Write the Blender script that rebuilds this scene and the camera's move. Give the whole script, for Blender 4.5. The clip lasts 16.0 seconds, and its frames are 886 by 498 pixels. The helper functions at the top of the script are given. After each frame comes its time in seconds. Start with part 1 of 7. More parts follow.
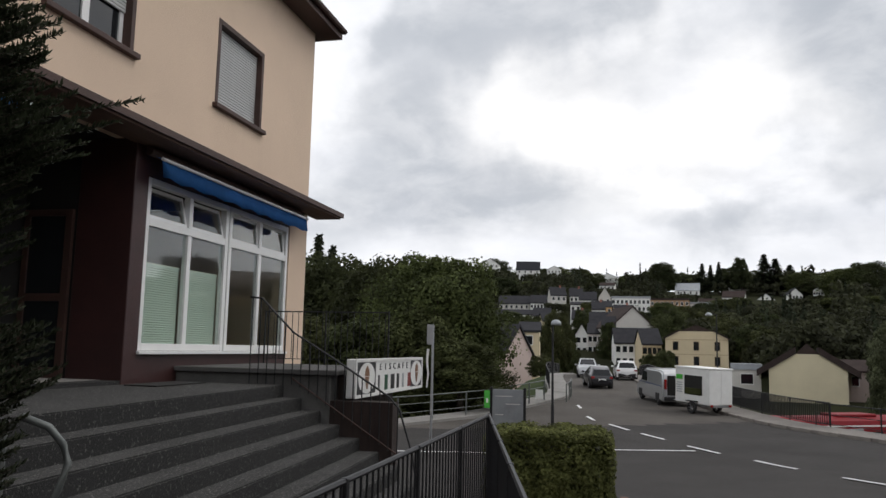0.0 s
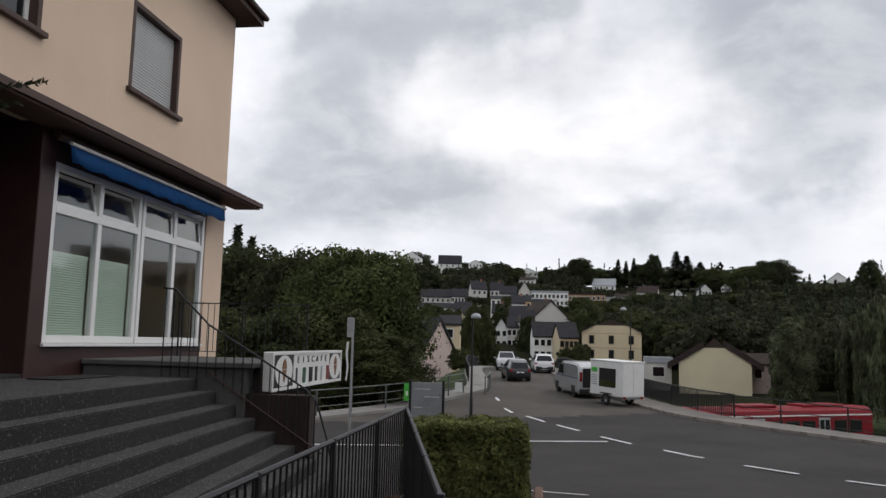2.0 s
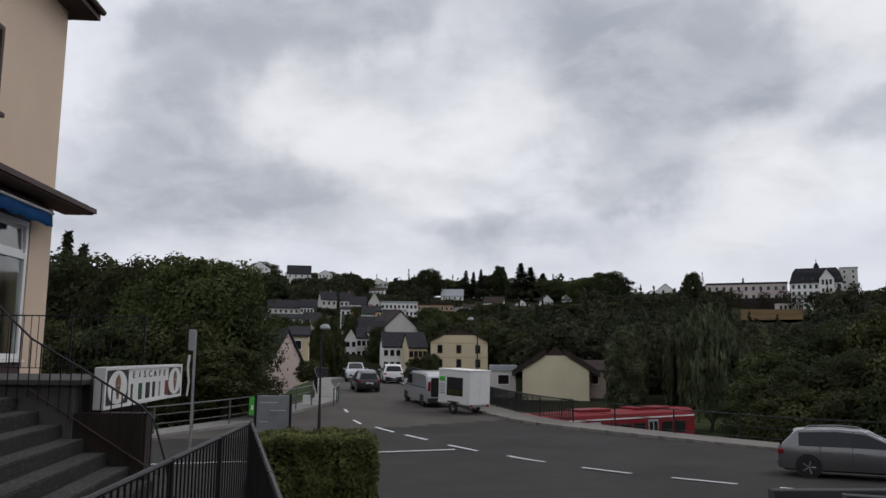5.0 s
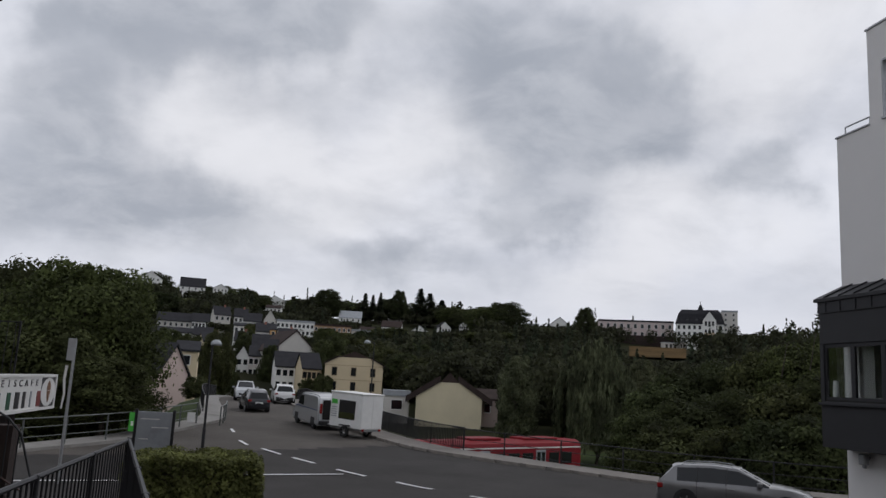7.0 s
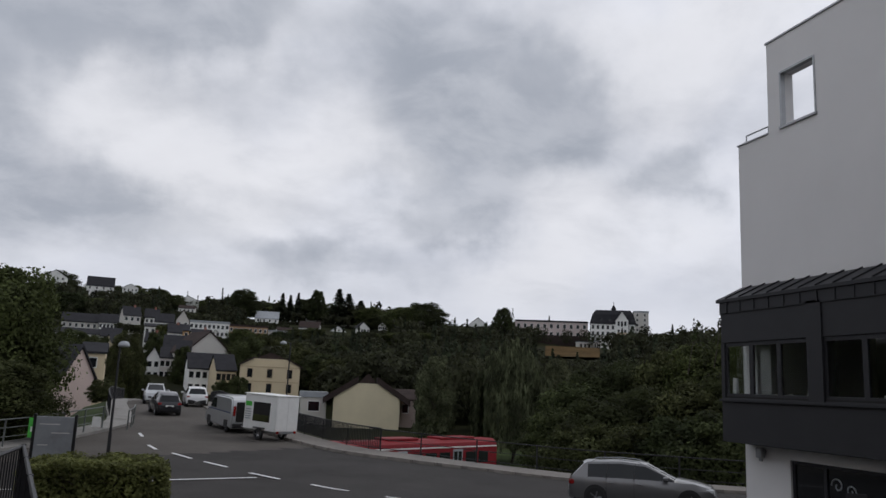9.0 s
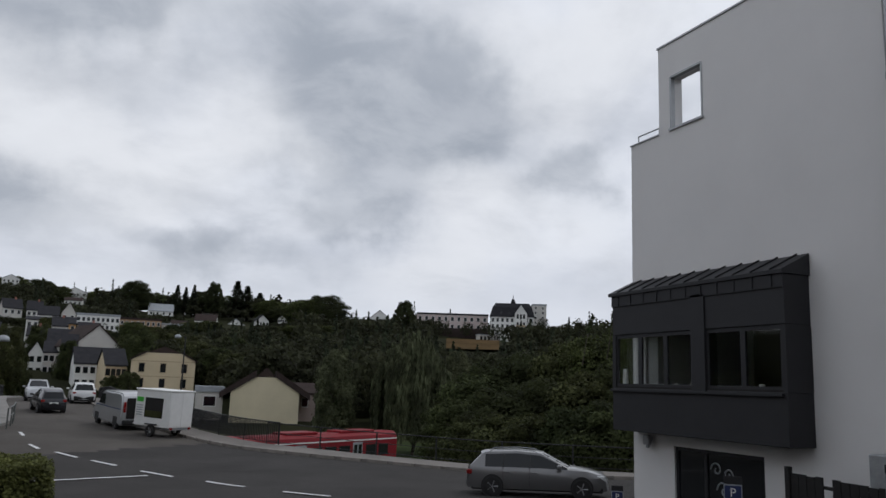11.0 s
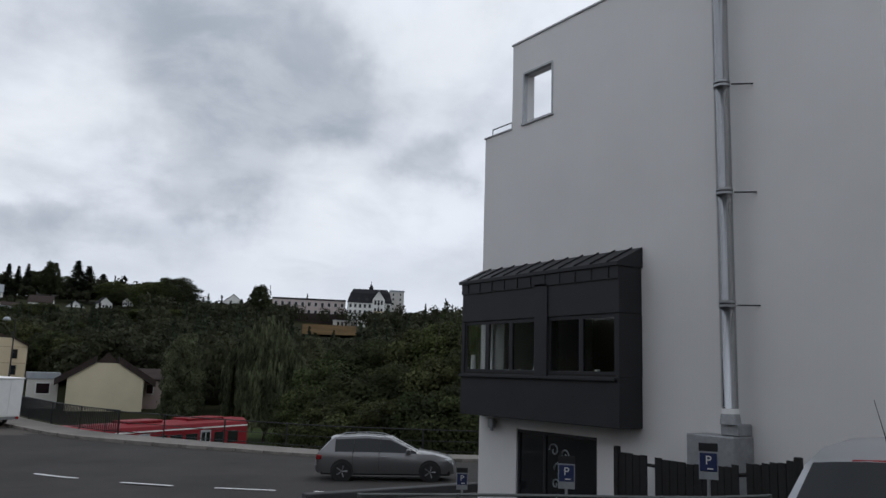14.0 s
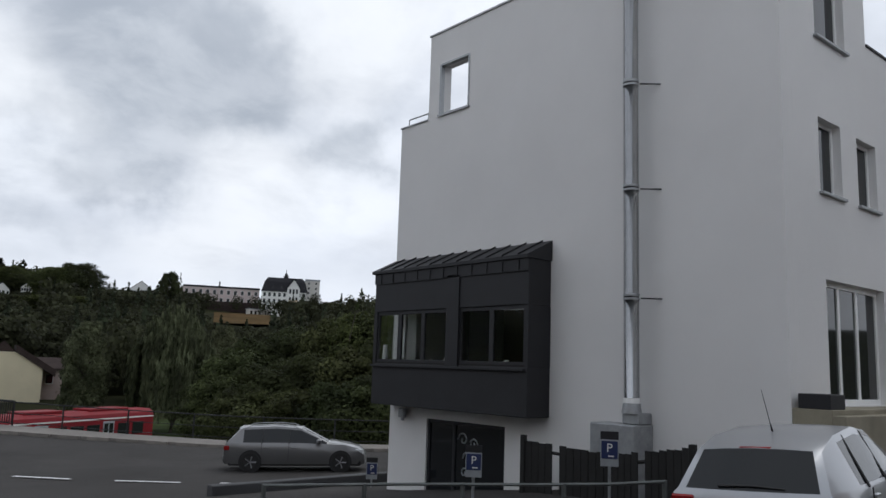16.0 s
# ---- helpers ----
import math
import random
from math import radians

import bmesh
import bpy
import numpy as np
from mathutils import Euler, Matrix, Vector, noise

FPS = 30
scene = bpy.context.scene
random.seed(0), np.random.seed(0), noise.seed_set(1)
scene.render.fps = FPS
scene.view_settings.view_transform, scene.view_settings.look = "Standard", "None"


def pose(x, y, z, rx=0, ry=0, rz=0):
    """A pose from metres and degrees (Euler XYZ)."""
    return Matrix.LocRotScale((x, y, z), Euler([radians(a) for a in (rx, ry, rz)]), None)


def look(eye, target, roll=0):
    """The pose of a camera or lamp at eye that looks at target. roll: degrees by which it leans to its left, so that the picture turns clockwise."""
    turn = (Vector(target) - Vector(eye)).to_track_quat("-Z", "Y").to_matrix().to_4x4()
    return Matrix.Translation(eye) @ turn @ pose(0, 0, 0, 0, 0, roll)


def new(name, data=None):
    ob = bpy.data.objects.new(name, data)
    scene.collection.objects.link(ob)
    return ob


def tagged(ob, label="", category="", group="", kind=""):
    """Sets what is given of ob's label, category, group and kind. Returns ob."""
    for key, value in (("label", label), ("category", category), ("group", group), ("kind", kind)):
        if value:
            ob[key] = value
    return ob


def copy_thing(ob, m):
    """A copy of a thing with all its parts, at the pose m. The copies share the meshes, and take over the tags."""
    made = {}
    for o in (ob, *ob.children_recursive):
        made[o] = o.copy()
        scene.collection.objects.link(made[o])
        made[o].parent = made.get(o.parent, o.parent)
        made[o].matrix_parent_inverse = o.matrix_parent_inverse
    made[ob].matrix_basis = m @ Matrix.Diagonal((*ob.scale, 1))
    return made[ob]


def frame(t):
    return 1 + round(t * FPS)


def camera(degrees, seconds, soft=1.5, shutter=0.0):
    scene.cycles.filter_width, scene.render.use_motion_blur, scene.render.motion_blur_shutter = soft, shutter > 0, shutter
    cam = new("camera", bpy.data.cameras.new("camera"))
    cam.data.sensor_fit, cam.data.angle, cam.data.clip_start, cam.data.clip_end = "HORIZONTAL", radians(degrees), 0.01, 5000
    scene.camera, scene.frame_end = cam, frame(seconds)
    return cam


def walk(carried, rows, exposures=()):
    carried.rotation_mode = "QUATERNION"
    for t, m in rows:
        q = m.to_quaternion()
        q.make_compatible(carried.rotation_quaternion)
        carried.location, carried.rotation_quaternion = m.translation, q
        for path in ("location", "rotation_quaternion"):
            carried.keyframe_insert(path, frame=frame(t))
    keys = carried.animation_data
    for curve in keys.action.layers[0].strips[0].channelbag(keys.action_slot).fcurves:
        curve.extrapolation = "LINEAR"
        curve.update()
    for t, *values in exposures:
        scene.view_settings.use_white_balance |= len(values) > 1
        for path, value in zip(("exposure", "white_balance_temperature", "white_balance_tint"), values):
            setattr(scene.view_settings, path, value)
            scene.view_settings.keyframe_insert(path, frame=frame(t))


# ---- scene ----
# World: the street and the bridge run along +y, z = 0 is the eye level of the standing camera.
cam = camera(58.93, 16.0)
# seconds, x, y, yaw, pitch, roll: held in the hand and turned on the spot
TURN = [
    (0, -0.08, 0.03, 13.04, 7.18, -1.23),
    (0.5, -0.07, 0.03, 11.57, 7.02, -1.44),
    (1, -0.07, 0.03, 10.27, 6.96, -1.41),
    (1.5, -0.06, 0.01, 8.72, 6.94, -1.41),
    (2, -0.05, 0.02, 7.31, 6.81, -1.39),
    (2.5, -0.05, 0.04, 5.71, 6.78, -1.48),
    (3, -0.05, 0.04, 3.40, 7.12, -2.05),
    (3.5, -0.05, 0.04, 1.52, 7.83, -2.55),
    (4, -0.05, 0.05, -0.34, 7.69, -1.67),
    (6.5, -0.05, 0.08, -8.91, 8.78, -2.09),
    (7, -0.05, 0.12, -11.18, 9.75, -3.02),
    (7.5, -0.03, 0.12, -12.72, 9.80, -3.12),
    (8, -0.01, 0.12, -14.04, 10.00, -2.65),
    (8.5, 0.00, 0.11, -15.32, 10.09, -2.59),
    (9, 0.02, 0.09, -17.04, 10.06, -2.47),
    (11.5, 0.02, -0.00, -25.98, 9.53, -1.85),
    (12, 0.04, -0.02, -27.60, 9.13, -1.85),
    (12.5, 0.05, -0.03, -28.81, 9.00, -1.60),
    (13, 0.07, -0.06, -31.30, 8.99, -1.36),
    (13.5, 0.10, -0.07, -32.64, 9.04, -1.30),
    (14, 0.10, -0.10, -34.52, 9.12, -1.75),
    (14.5, 0.11, -0.11, -35.70, 9.23, -1.54),
    (15, 0.13, -0.10, -37.03, 9.27, -1.40),
    (15.5, 0.15, -0.12, -38.57, 8.83, -1.74),
    (16, 0.17, -0.15, -40.64, 8.61, -1.91),
]
walk(cam, [(t, pose(x, y, 0, 90 + p, r, w)) for t, x, y, w, p, r in TURN], exposures=[(0.0, 0.48, 6720, 10), (2.0, 0.36, 6620, 11), (3.5, 0.18, 6520, 11), (6.5, 0.0, 6430, 12), (9.0, -0.03, 6390, 12), (12.5, 0.0, 6240, 9), (14.5, 0.12, 6200, 9), (16.0, 0.27, 6260, 9)])

# ---- light ----
world = bpy.data.worlds.new("sky")
scene.world = world
world.use_nodes = True
SUN_EL, SUN_AZ = 57, 78


def sky_nodes():
    nt = world.node_tree
    nt.nodes.clear()
    N, L = nt.nodes.new, nt.links.new
    out, bg = N("ShaderNodeOutputWorld"), N("ShaderNodeBackground")
    sky = N("ShaderNodeTexSky")
    sky.sky_type, sky.sun_disc = "NISHITA", False
    sky.sun_elevation, sky.sun_rotation = radians(SUN_EL), radians(SUN_AZ)
    tone = N("ShaderNodeVectorMath")
    tone.operation = "SCALE"
    tone.inputs["Scale"].default_value = 0.2
    L(sky.outputs[0], tone.inputs[0])
    geo = N("ShaderNodeTexCoord")
    sep = N("ShaderNodeSeparateXYZ")
    L(geo.outputs["Generated"], sep.inputs[0])
    # the cloud deck is a flat layer: direction divided by height
    up = N("ShaderNodeMath")
    up.operation = "MAXIMUM"
    up.inputs[1].default_value = 0.0
    L(sep.outputs["Z"], up.inputs[0])
    lift = N("ShaderNodeMath")
    lift.operation = "ADD"
    lift.inputs[1].default_value = 0.42
    L(up.outputs[0], lift.inputs[0])
    deck = N("ShaderNodeVectorMath")
    deck.operation = "DIVIDE"
    L(geo.outputs["Generated"], deck.inputs[0])
    comb = N("ShaderNodeCombineXYZ")
    for i in range(3):
        L(lift.outputs[0], comb.inputs[i])
    L(comb.outputs[0], deck.inputs[1])

    def cloud(scale, detail, shift, lo, hi, rough=0.55, warp=0.6):
        m = N("ShaderNodeMapping")
        m.inputs["Location"].default_value = shift
        m.inputs["Rotation"].default_value = (0, 0, radians(24))
        m.inputs["Scale"].default_value = (1.0, 1.1, 1.0)
        L(deck.outputs[0], m.inputs[0])
        n = N("ShaderNodeTexNoise")
        n.inputs["Scale"].default_value, n.inputs["Detail"].default_value = scale, detail
        n.inputs["Roughness"].default_value, n.inputs["Distortion"].default_value = rough, warp
        L(m.outputs[0], n.inputs["Vector"])
        r = N("ShaderNodeMapRange")
        r.interpolation_type = "SMOOTHSTEP"
        r.inputs["From Min"].default_value, r.inputs["From Max"].default_value = lo, hi
        L(n.outputs["Fac"], r.inputs["Value"])
        return r.outputs[0]

    def mix(fac, a, b):
        m = N("ShaderNodeMix")
        m.data_type = "RGBA"
        for socket, v in ((m.inputs[0], fac), (m.inputs[6], a), (m.inputs[7], b)):
            if isinstance(v, (tuple, float)):
                socket.default_value = v
            else:
                L(v, socket)
        return m.outputs[2]

    def maths(op, a, b):
        m = N("ShaderNodeMath")
        m.operation = op
        for socket, v in ((m.inputs[0], a), (m.inputs[1], b)):
            if isinstance(v, (int, float)):
                socket.default_value = v
            else:
                L(v, socket)
        return m.outputs[0]

    # ragged edges for the single clouds
    ragged = N("ShaderNodeTexNoise")
    ragged.inputs["Scale"].default_value, ragged.inputs["Detail"].default_value = 5.5, 6
    ragged.inputs["Roughness"].default_value = 0.52
    L(geo.outputs["Generated"], ragged.inputs["Vector"])
    shift = N("ShaderNodeVectorMath")
    shift.operation = "MULTIPLY_ADD"
    L(ragged.outputs["Color"], shift.inputs[0])
    shift.inputs[1].default_value = (0.34, 0.34, 0.24)
    shift.inputs[2].default_value = (-0.17, -0.17, -0.12)
    bent = N("ShaderNodeVectorMath")
    bent.operation = "ADD"
    L(geo.outputs["Generated"], bent.inputs[0])
    L(shift.outputs[0], bent.inputs[1])

    def dot(v, c):
        d = N("ShaderNodeVectorMath")
        d.operation = "DOT_PRODUCT"
        L(v, d.inputs[0])
        d.inputs[1].default_value = c
        return d.outputs["Value"]

    def puffs(rows):
        """Sum of soft clouds: azimuth, height, half width and half height in degrees, weight."""
        total = 0.0
        for a, e, ra, re, w in rows:
            a, e = radians(a), radians(e)
            d0 = Vector((math.sin(a) * math.cos(e), math.cos(a) * math.cos(e), math.sin(e)))
            side = Vector((math.cos(a), -math.sin(a), 0)) / radians(ra)
            rise = Vector((-math.sin(a) * math.sin(e), -math.cos(a) * math.sin(e), math.cos(e))) / radians(re)
            u = maths("SUBTRACT", dot(bent.outputs[0], side), d0.dot(side))
            v = maths("SUBTRACT", dot(bent.outputs[0], rise), d0.dot(rise))
            q = maths("ADD", maths("MULTIPLY", u, u), maths("MULTIPLY", v, v))
            front = maths("GREATER_THAN", dot(geo.outputs["Generated"], d0), 0.5)
            soft = maths("DIVIDE", w, maths("ADD", 1.0, maths("MULTIPLY", q, q)))
            total = maths("ADD", total, maths("MULTIPLY", soft, front))
        total = maths("MULTIPLY", total, total)
        return maths("DIVIDE", total, maths("ADD", total, 0.17))

    bright, grey, pale = (0.84, 0.85, 0.875, 1), (0.355, 0.39, 0.445, 1), (0.68, 0.71, 0.78, 1)
    base = mix(cloud(2.3, 6, (3.1, 0.4, 0), 0.36, 0.64, 0.5, 0.15), pale, (0.84, 0.865, 0.92, 1))
    base = mix(puffs(((-7, 17.3, 5, 4.5, 1.0), (-5.5, 16, 7, 3, 0.4), (0, 15, 6, 3.5, 0.7), (6.7, 16.2, 3, 2, 0.6), (31.9, 23.7, 7, 4, 1.0), (2.7, 24.3, 5, 3, 0.5), (27, 10.6, 6, 3, 0.6), (26.5, 14.6, 5, 2, 0.6), (10.8, 16.2, 3, 2, 0.6), (20.8, 8.6, 6, 1.8, 0.5), (-3, 11.5, 3, 2, 0.5))), base, bright)
    base = mix(maths("MULTIPLY", cloud(1.8, 6, (7.3, 2.2, 1.0), 0.45, 0.64, 0.5, 0.15), 0.3), base, grey)
    base = mix(maths("MULTIPLY", cloud(3.6, 7, (1.3, 5.2, 0.0), 0.44, 0.70, 0.55, 0.2), 0.45), base, (0.5, 0.525, 0.57, 1))
    base = mix(puffs(((-16.3, 16.4, 4.2, 3.2, 0.9), (-10.5, 11.5, 5.5, 2.3, 0.85), (-9, 23.6, 7, 2.8, 0.7), (-16.6, 23.6, 4, 2.5, 0.6), (-1.8, 24.8, 7, 2, 0.5), (13, 15.0, 4, 1.8, 0.3), (5.8, 9.4, 7, 1.3, 0.45), (7.2, 8.2, 5, 1.1, 0.5), (18.4, 20.9, 6.2, 4.6, 1.0), (12.6, 21.2, 4.5, 3, 0.5), (24.6, 18.6, 3.6, 2.0, 0.6), (33.8, 16.6, 2.6, 2.2, 0.75), (16.6, 12.8, 4, 1.5, 0.65), (22, 16.9, 3, 1.8, 0.5), (-20, 10, 6, 2.6, 0.4))), base, grey)
    # wisps and folds over all of it
    base = mix(maths("MULTIPLY", cloud(6.0, 8, (2.2, 1.1, 0.3), 0.38, 0.68, 0.58, 0.3), 0.26), base, (0.9, 0.915, 0.95, 1))
    base = mix(maths("MULTIPLY", cloud(4.2, 8, (8.2, 3.1, 0.7), 0.46, 0.72, 0.56, 0.3), 0.24), base, (0.42, 0.445, 0.5, 1))
    low = N("ShaderNodeMapRange")
    low.inputs["From Min"].default_value, low.inputs["From Max"].default_value = 0.16, 0.05
    L(sep.outputs["Z"], low.inputs["Value"])
    base = mix(low.outputs[0], base, (0.74, 0.765, 0.82, 1))
    # unseen grey added above the view, to dim the light on the ground
    high = N("ShaderNodeMapRange")
    high.inputs["From Min"].default_value, high.inputs["From Max"].default_value = 0.5, 0.85
    high.inputs["To Max"].default_value = 0.55
    L(sep.outputs["Z"], high.inputs["Value"])
    base = mix(high.outputs[0], base, (0.46, 0.48, 0.52, 1))
    gaps = cloud(1.7, 4, (4.0, 9.0, 0), 0.68, 0.82)
    base = mix(gaps, base, tone.outputs[0])
    L(base, bg.inputs["Color"])
    bg.inputs["Strength"].default_value = 0.95
    L(bg.outputs[0], out.inputs["Surface"])


sky_nodes()
sun = new("sun", bpy.data.lights.new("sun", "SUN"))
sun.data.energy, sun.data.angle, sun.data.color = 0.6, radians(30), (1.0, 0.97, 0.93)
sun.matrix_world = look((0, 0, 50), (-50 * math.sin(radians(SUN_AZ)) / math.tan(radians(SUN_EL)), -50 * math.cos(radians(SUN_AZ)) / math.tan(radians(SUN_EL)), 0))


# ---- materials ----
def mat(name, color, rough=0.8, metal=0.0, vary=0.12, scale=3.0, bump=0.0, bump_scale=60.0, dirt=None, dirt_at=0.55, random_tint=0.0, spec=0.5, stretch=(1, 1, 1), coat=0.0, speck=None):
    """A surface with broad stains, fine grain and relief at real-world size."""
    m = bpy.data.materials.new(name)
    m.use_nodes = True
    nt = m.node_tree
    N, L = nt.nodes.new, nt.links.new
    b = nt.nodes["Principled BSDF"]
    b.inputs["Roughness"].default_value, b.inputs["Metallic"].default_value = rough, metal
    b.inputs["Specular IOR Level"].default_value = spec
    b.inputs["Coat Weight"].default_value = coat
    co = N("ShaderNodeTexCoord")
    mp = N("ShaderNodeMapping")
    mp.inputs["Scale"].default_value = stretch
    L(co.outputs["Object"], mp.inputs[0])

    def noise_tex(s, d, r=0.6):
        n = N("ShaderNodeTexNoise")
        n.inputs["Scale"].default_value, n.inputs["Detail"].default_value, n.inputs["Roughness"].default_value = s, d, r
        L(mp.outputs[0], n.inputs["Vector"])
        return n.outputs["Fac"]

    def ranged(v, a, c, lo, hi):
        r = N("ShaderNodeMapRange")
        for k, x in zip(("From Min", "From Max", "To Min", "To Max"), (a, c, lo, hi)):
            r.inputs[k].default_value = x
        L(v, r.inputs["Value"])
        return r.outputs[0]

    def times(a, v):
        x = N("ShaderNodeMath")
        x.operation = "MULTIPLY"
        L(a, x.inputs[0])
        if isinstance(v, float):
            x.inputs[1].default_value = v
        else:
            L(v, x.inputs[1])
        return x.outputs[0]

    value = ranged(noise_tex(scale, 5), 0.3, 0.7, 1 - vary, 1 + vary)
    value = times(value, ranged(noise_tex(bump_scale, 3), 0.3, 0.7, 1 - vary * 0.6, 1 + vary * 0.6))
    if random_tint:
        info = N("ShaderNodeObjectInfo")
        value = times(value, ranged(info.outputs["Random"], 0, 1, 1 - random_tint, 1 + random_tint))
    base = N("ShaderNodeVectorMath")
    base.operation = "SCALE"
    base.inputs[0].default_value = color
    L(value, base.inputs["Scale"])
    col = base.outputs[0]
    if dirt:
        d = N("ShaderNodeMix")
        d.data_type = "RGBA"
        L(ranged(noise_tex(scale * 0.6, 8, 0.7), dirt_at, dirt_at + 0.18, 0, 0.85), d.inputs[0])
        L(col, d.inputs[6])
        d.inputs[7].default_value = (*dirt, 1)
        col = d.outputs[2]
    if speck:
        d = N("ShaderNodeMix")
        d.data_type = "RGBA"
        L(ranged(noise_tex(38.0, 2, 0.5), 0.6, 0.68, 0, 0.8), d.inputs[0])
        L(col, d.inputs[6])
        d.inputs[7].default_value = (*speck, 1)
        col = d.outputs[2]
    L(col, b.inputs["Base Color"])
    if bump:
        bp = N("ShaderNodeBump")
        bp.inputs["Strength"].default_value, bp.inputs["Distance"].default_value = min(1.0, bump * 8), 0.02
        L(noise_tex(bump_scale, 4), bp.inputs["Height"])
        L(bp.outputs[0], b.inputs["Normal"])
    return m


def glass(name, color, rough=0.03):
    m = bpy.data.materials.new(name)
    m.use_nodes = True
    b = m.node_tree.nodes["Principled BSDF"]
    b.inputs["Base Color"].default_value = (*color, 1)
    b.inputs["Roughness"].default_value, b.inputs["IOR"].default_value = rough, 1.5
    b.inputs["Transmission Weight"].default_value = 1.0
    return m


def dark_glass(name, color=(0.012, 0.014, 0.016)):
    """Panes with a dark room behind them, too far off to look into."""
    m = bpy.data.materials.new(name)
    m.use_nodes = True
    b = m.node_tree.nodes["Principled BSDF"]
    b.inputs["Base Color"].default_value = (*color, 1)
    b.inputs["Roughness"].default_value, b.inputs["IOR"].default_value = 0.04, 1.5
    return m


def leaf_mat(name, color, vary=0.2, grain=0.45):
    m = bpy.data.materials.new(name)
    m.use_nodes = True
    nt = m.node_tree
    N, L = nt.nodes.new, nt.links.new
    b = nt.nodes["Principled BSDF"]
    b.inputs["Roughness"].default_value = 0.75
    b.inputs["Specular IOR Level"].default_value = 0.12
    geo, info = N("ShaderNodeNewGeometry"), N("ShaderNodeObjectInfo")
    hs = N("ShaderNodeHueSaturation")
    hs.inputs["Color"].default_value = (*color, 1)
    r = N("ShaderNodeMapRange")
    r.inputs["To Min"].default_value, r.inputs["To Max"].default_value = 1 - vary, 1 + vary
    L(geo.outputs["Random Per Island"], r.inputs["Value"])
    q = N("ShaderNodeMapRange")
    q.inputs["To Min"].default_value, q.inputs["To Max"].default_value = 0.485, 0.515
    L(info.outputs["Random"], q.inputs["Value"])
    co = N("ShaderNodeTexCoord")
    n = N("ShaderNodeTexNoise")
    n.inputs["Scale"].default_value, n.inputs["Detail"].default_value = grain, 4
    L(co.outputs["Object"], n.inputs["Vector"])
    r2 = N("ShaderNodeMapRange")
    r2.inputs["From Min"].default_value, r2.inputs["From Max"].default_value = 0.3, 0.7
    r2.inputs["To Min"].default_value, r2.inputs["To Max"].default_value = 0.4, 1.75
    L(n.outputs["Fac"], r2.inputs["Value"])
    mul = N("ShaderNodeMath")
    mul.operation = "MULTIPLY"
    L(r.outputs[0], mul.inputs[0])
    L(r2.outputs[0], mul.inputs[1])
    L(mul.outputs[0], hs.inputs["Value"])
    L(q.outputs[0], hs.inputs["Hue"])
    L(hs.outputs[0], b.inputs["Base Color"])
    # light comes through the blades too
    thin, both = N("ShaderNodeBsdfTranslucent"), N("ShaderNodeMixShader")
    L(hs.outputs[0], thin.inputs["Color"])
    both.inputs[0].default_value = 0.35
    L(b.outputs[0], both.inputs[1])
    L(thin.outputs[0], both.inputs[2])
    L(both.outputs[0], nt.nodes["Material Output"].inputs["Surface"])
    return m


ASPHALT = mat("asphalt", (0.049, 0.046, 0.044), 0.92, vary=0.2, scale=0.3, bump=0.06, bump_scale=90, dirt=(0.036, 0.034, 0.033), spec=0.15)
ASPHALT_BRIDGE = mat("pale worn bridge asphalt", (0.092, 0.083, 0.075), 0.92, vary=0.2, scale=0.25, bump=0.06, bump_scale=80, dirt=(0.07, 0.062, 0.056), spec=0.15)
ASPHALT_OLD = mat("old asphalt", (0.06, 0.06, 0.063), 0.9, vary=0.2, scale=0.5, bump=0.06, bump_scale=70, dirt=(0.04, 0.04, 0.042))
PAVING = mat("pavement", (0.17, 0.155, 0.14), 0.9, vary=0.15, scale=0.6, bump=0.05, bump_scale=40, dirt=(0.14, 0.13, 0.12), random_tint=0.08)
KERB = mat("kerb stone", (0.21, 0.19, 0.17), 0.85, vary=0.15, scale=2, bump=0.05, random_tint=0.1)
ROAD_PAINT = mat("road paint", (0.72, 0.72, 0.72), 0.7, vary=0.12, scale=4, dirt=(0.35, 0.35, 0.35), dirt_at=0.6)
GRASS = mat("grass", (0.035, 0.05, 0.016), 0.9, vary=0.4, scale=0.2, bump=0.08, bump_scale=8, dirt=(0.07, 0.068, 0.03), spec=0.1)
HILL = mat("hillside", (0.024, 0.026, 0.012), 0.95, vary=0.4, scale=0.03, dirt=(0.05, 0.045, 0.02), dirt_at=0.66, spec=0.05)
PEACH = mat("peach render", (0.72, 0.555, 0.42), 0.92, vary=0.045, scale=0.5, bump=0.06, bump_scale=120)
WHITE_RENDER = mat("white render", (0.74, 0.73, 0.72), 0.92, vary=0.035, scale=0.45, bump=0.05, bump_scale=140)
MAROON = mat("dark maroon tile", (0.04, 0.014, 0.013), 0.5, vary=0.2, scale=2, bump=0.02)
BROWN = mat("brown stained wood", (0.055, 0.026, 0.02), 0.6, vary=0.25, scale=2, bump=0.03, stretch=(1, 0.2, 1))
SOFFIT = mat("brown soffit board", (0.12, 0.065, 0.045), 0.7, vary=0.2, scale=3, stretch=(6, 0.3, 1))
PVC = mat("white plastic frame", (0.78, 0.78, 0.77), 0.4, vary=0.03)
SHUTTER = mat("grey shutter slat", (0.52, 0.53, 0.52), 0.55, vary=0.05)
AWNING = mat("blue awning cloth", (0.02, 0.15, 0.43), 0.8, vary=0.12, scale=4, bump=0.03)
# near-black risers, pale treads: light from above is put into these two colours
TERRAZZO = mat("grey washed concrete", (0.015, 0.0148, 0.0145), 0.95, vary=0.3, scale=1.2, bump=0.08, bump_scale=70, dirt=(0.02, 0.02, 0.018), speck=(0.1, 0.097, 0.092))
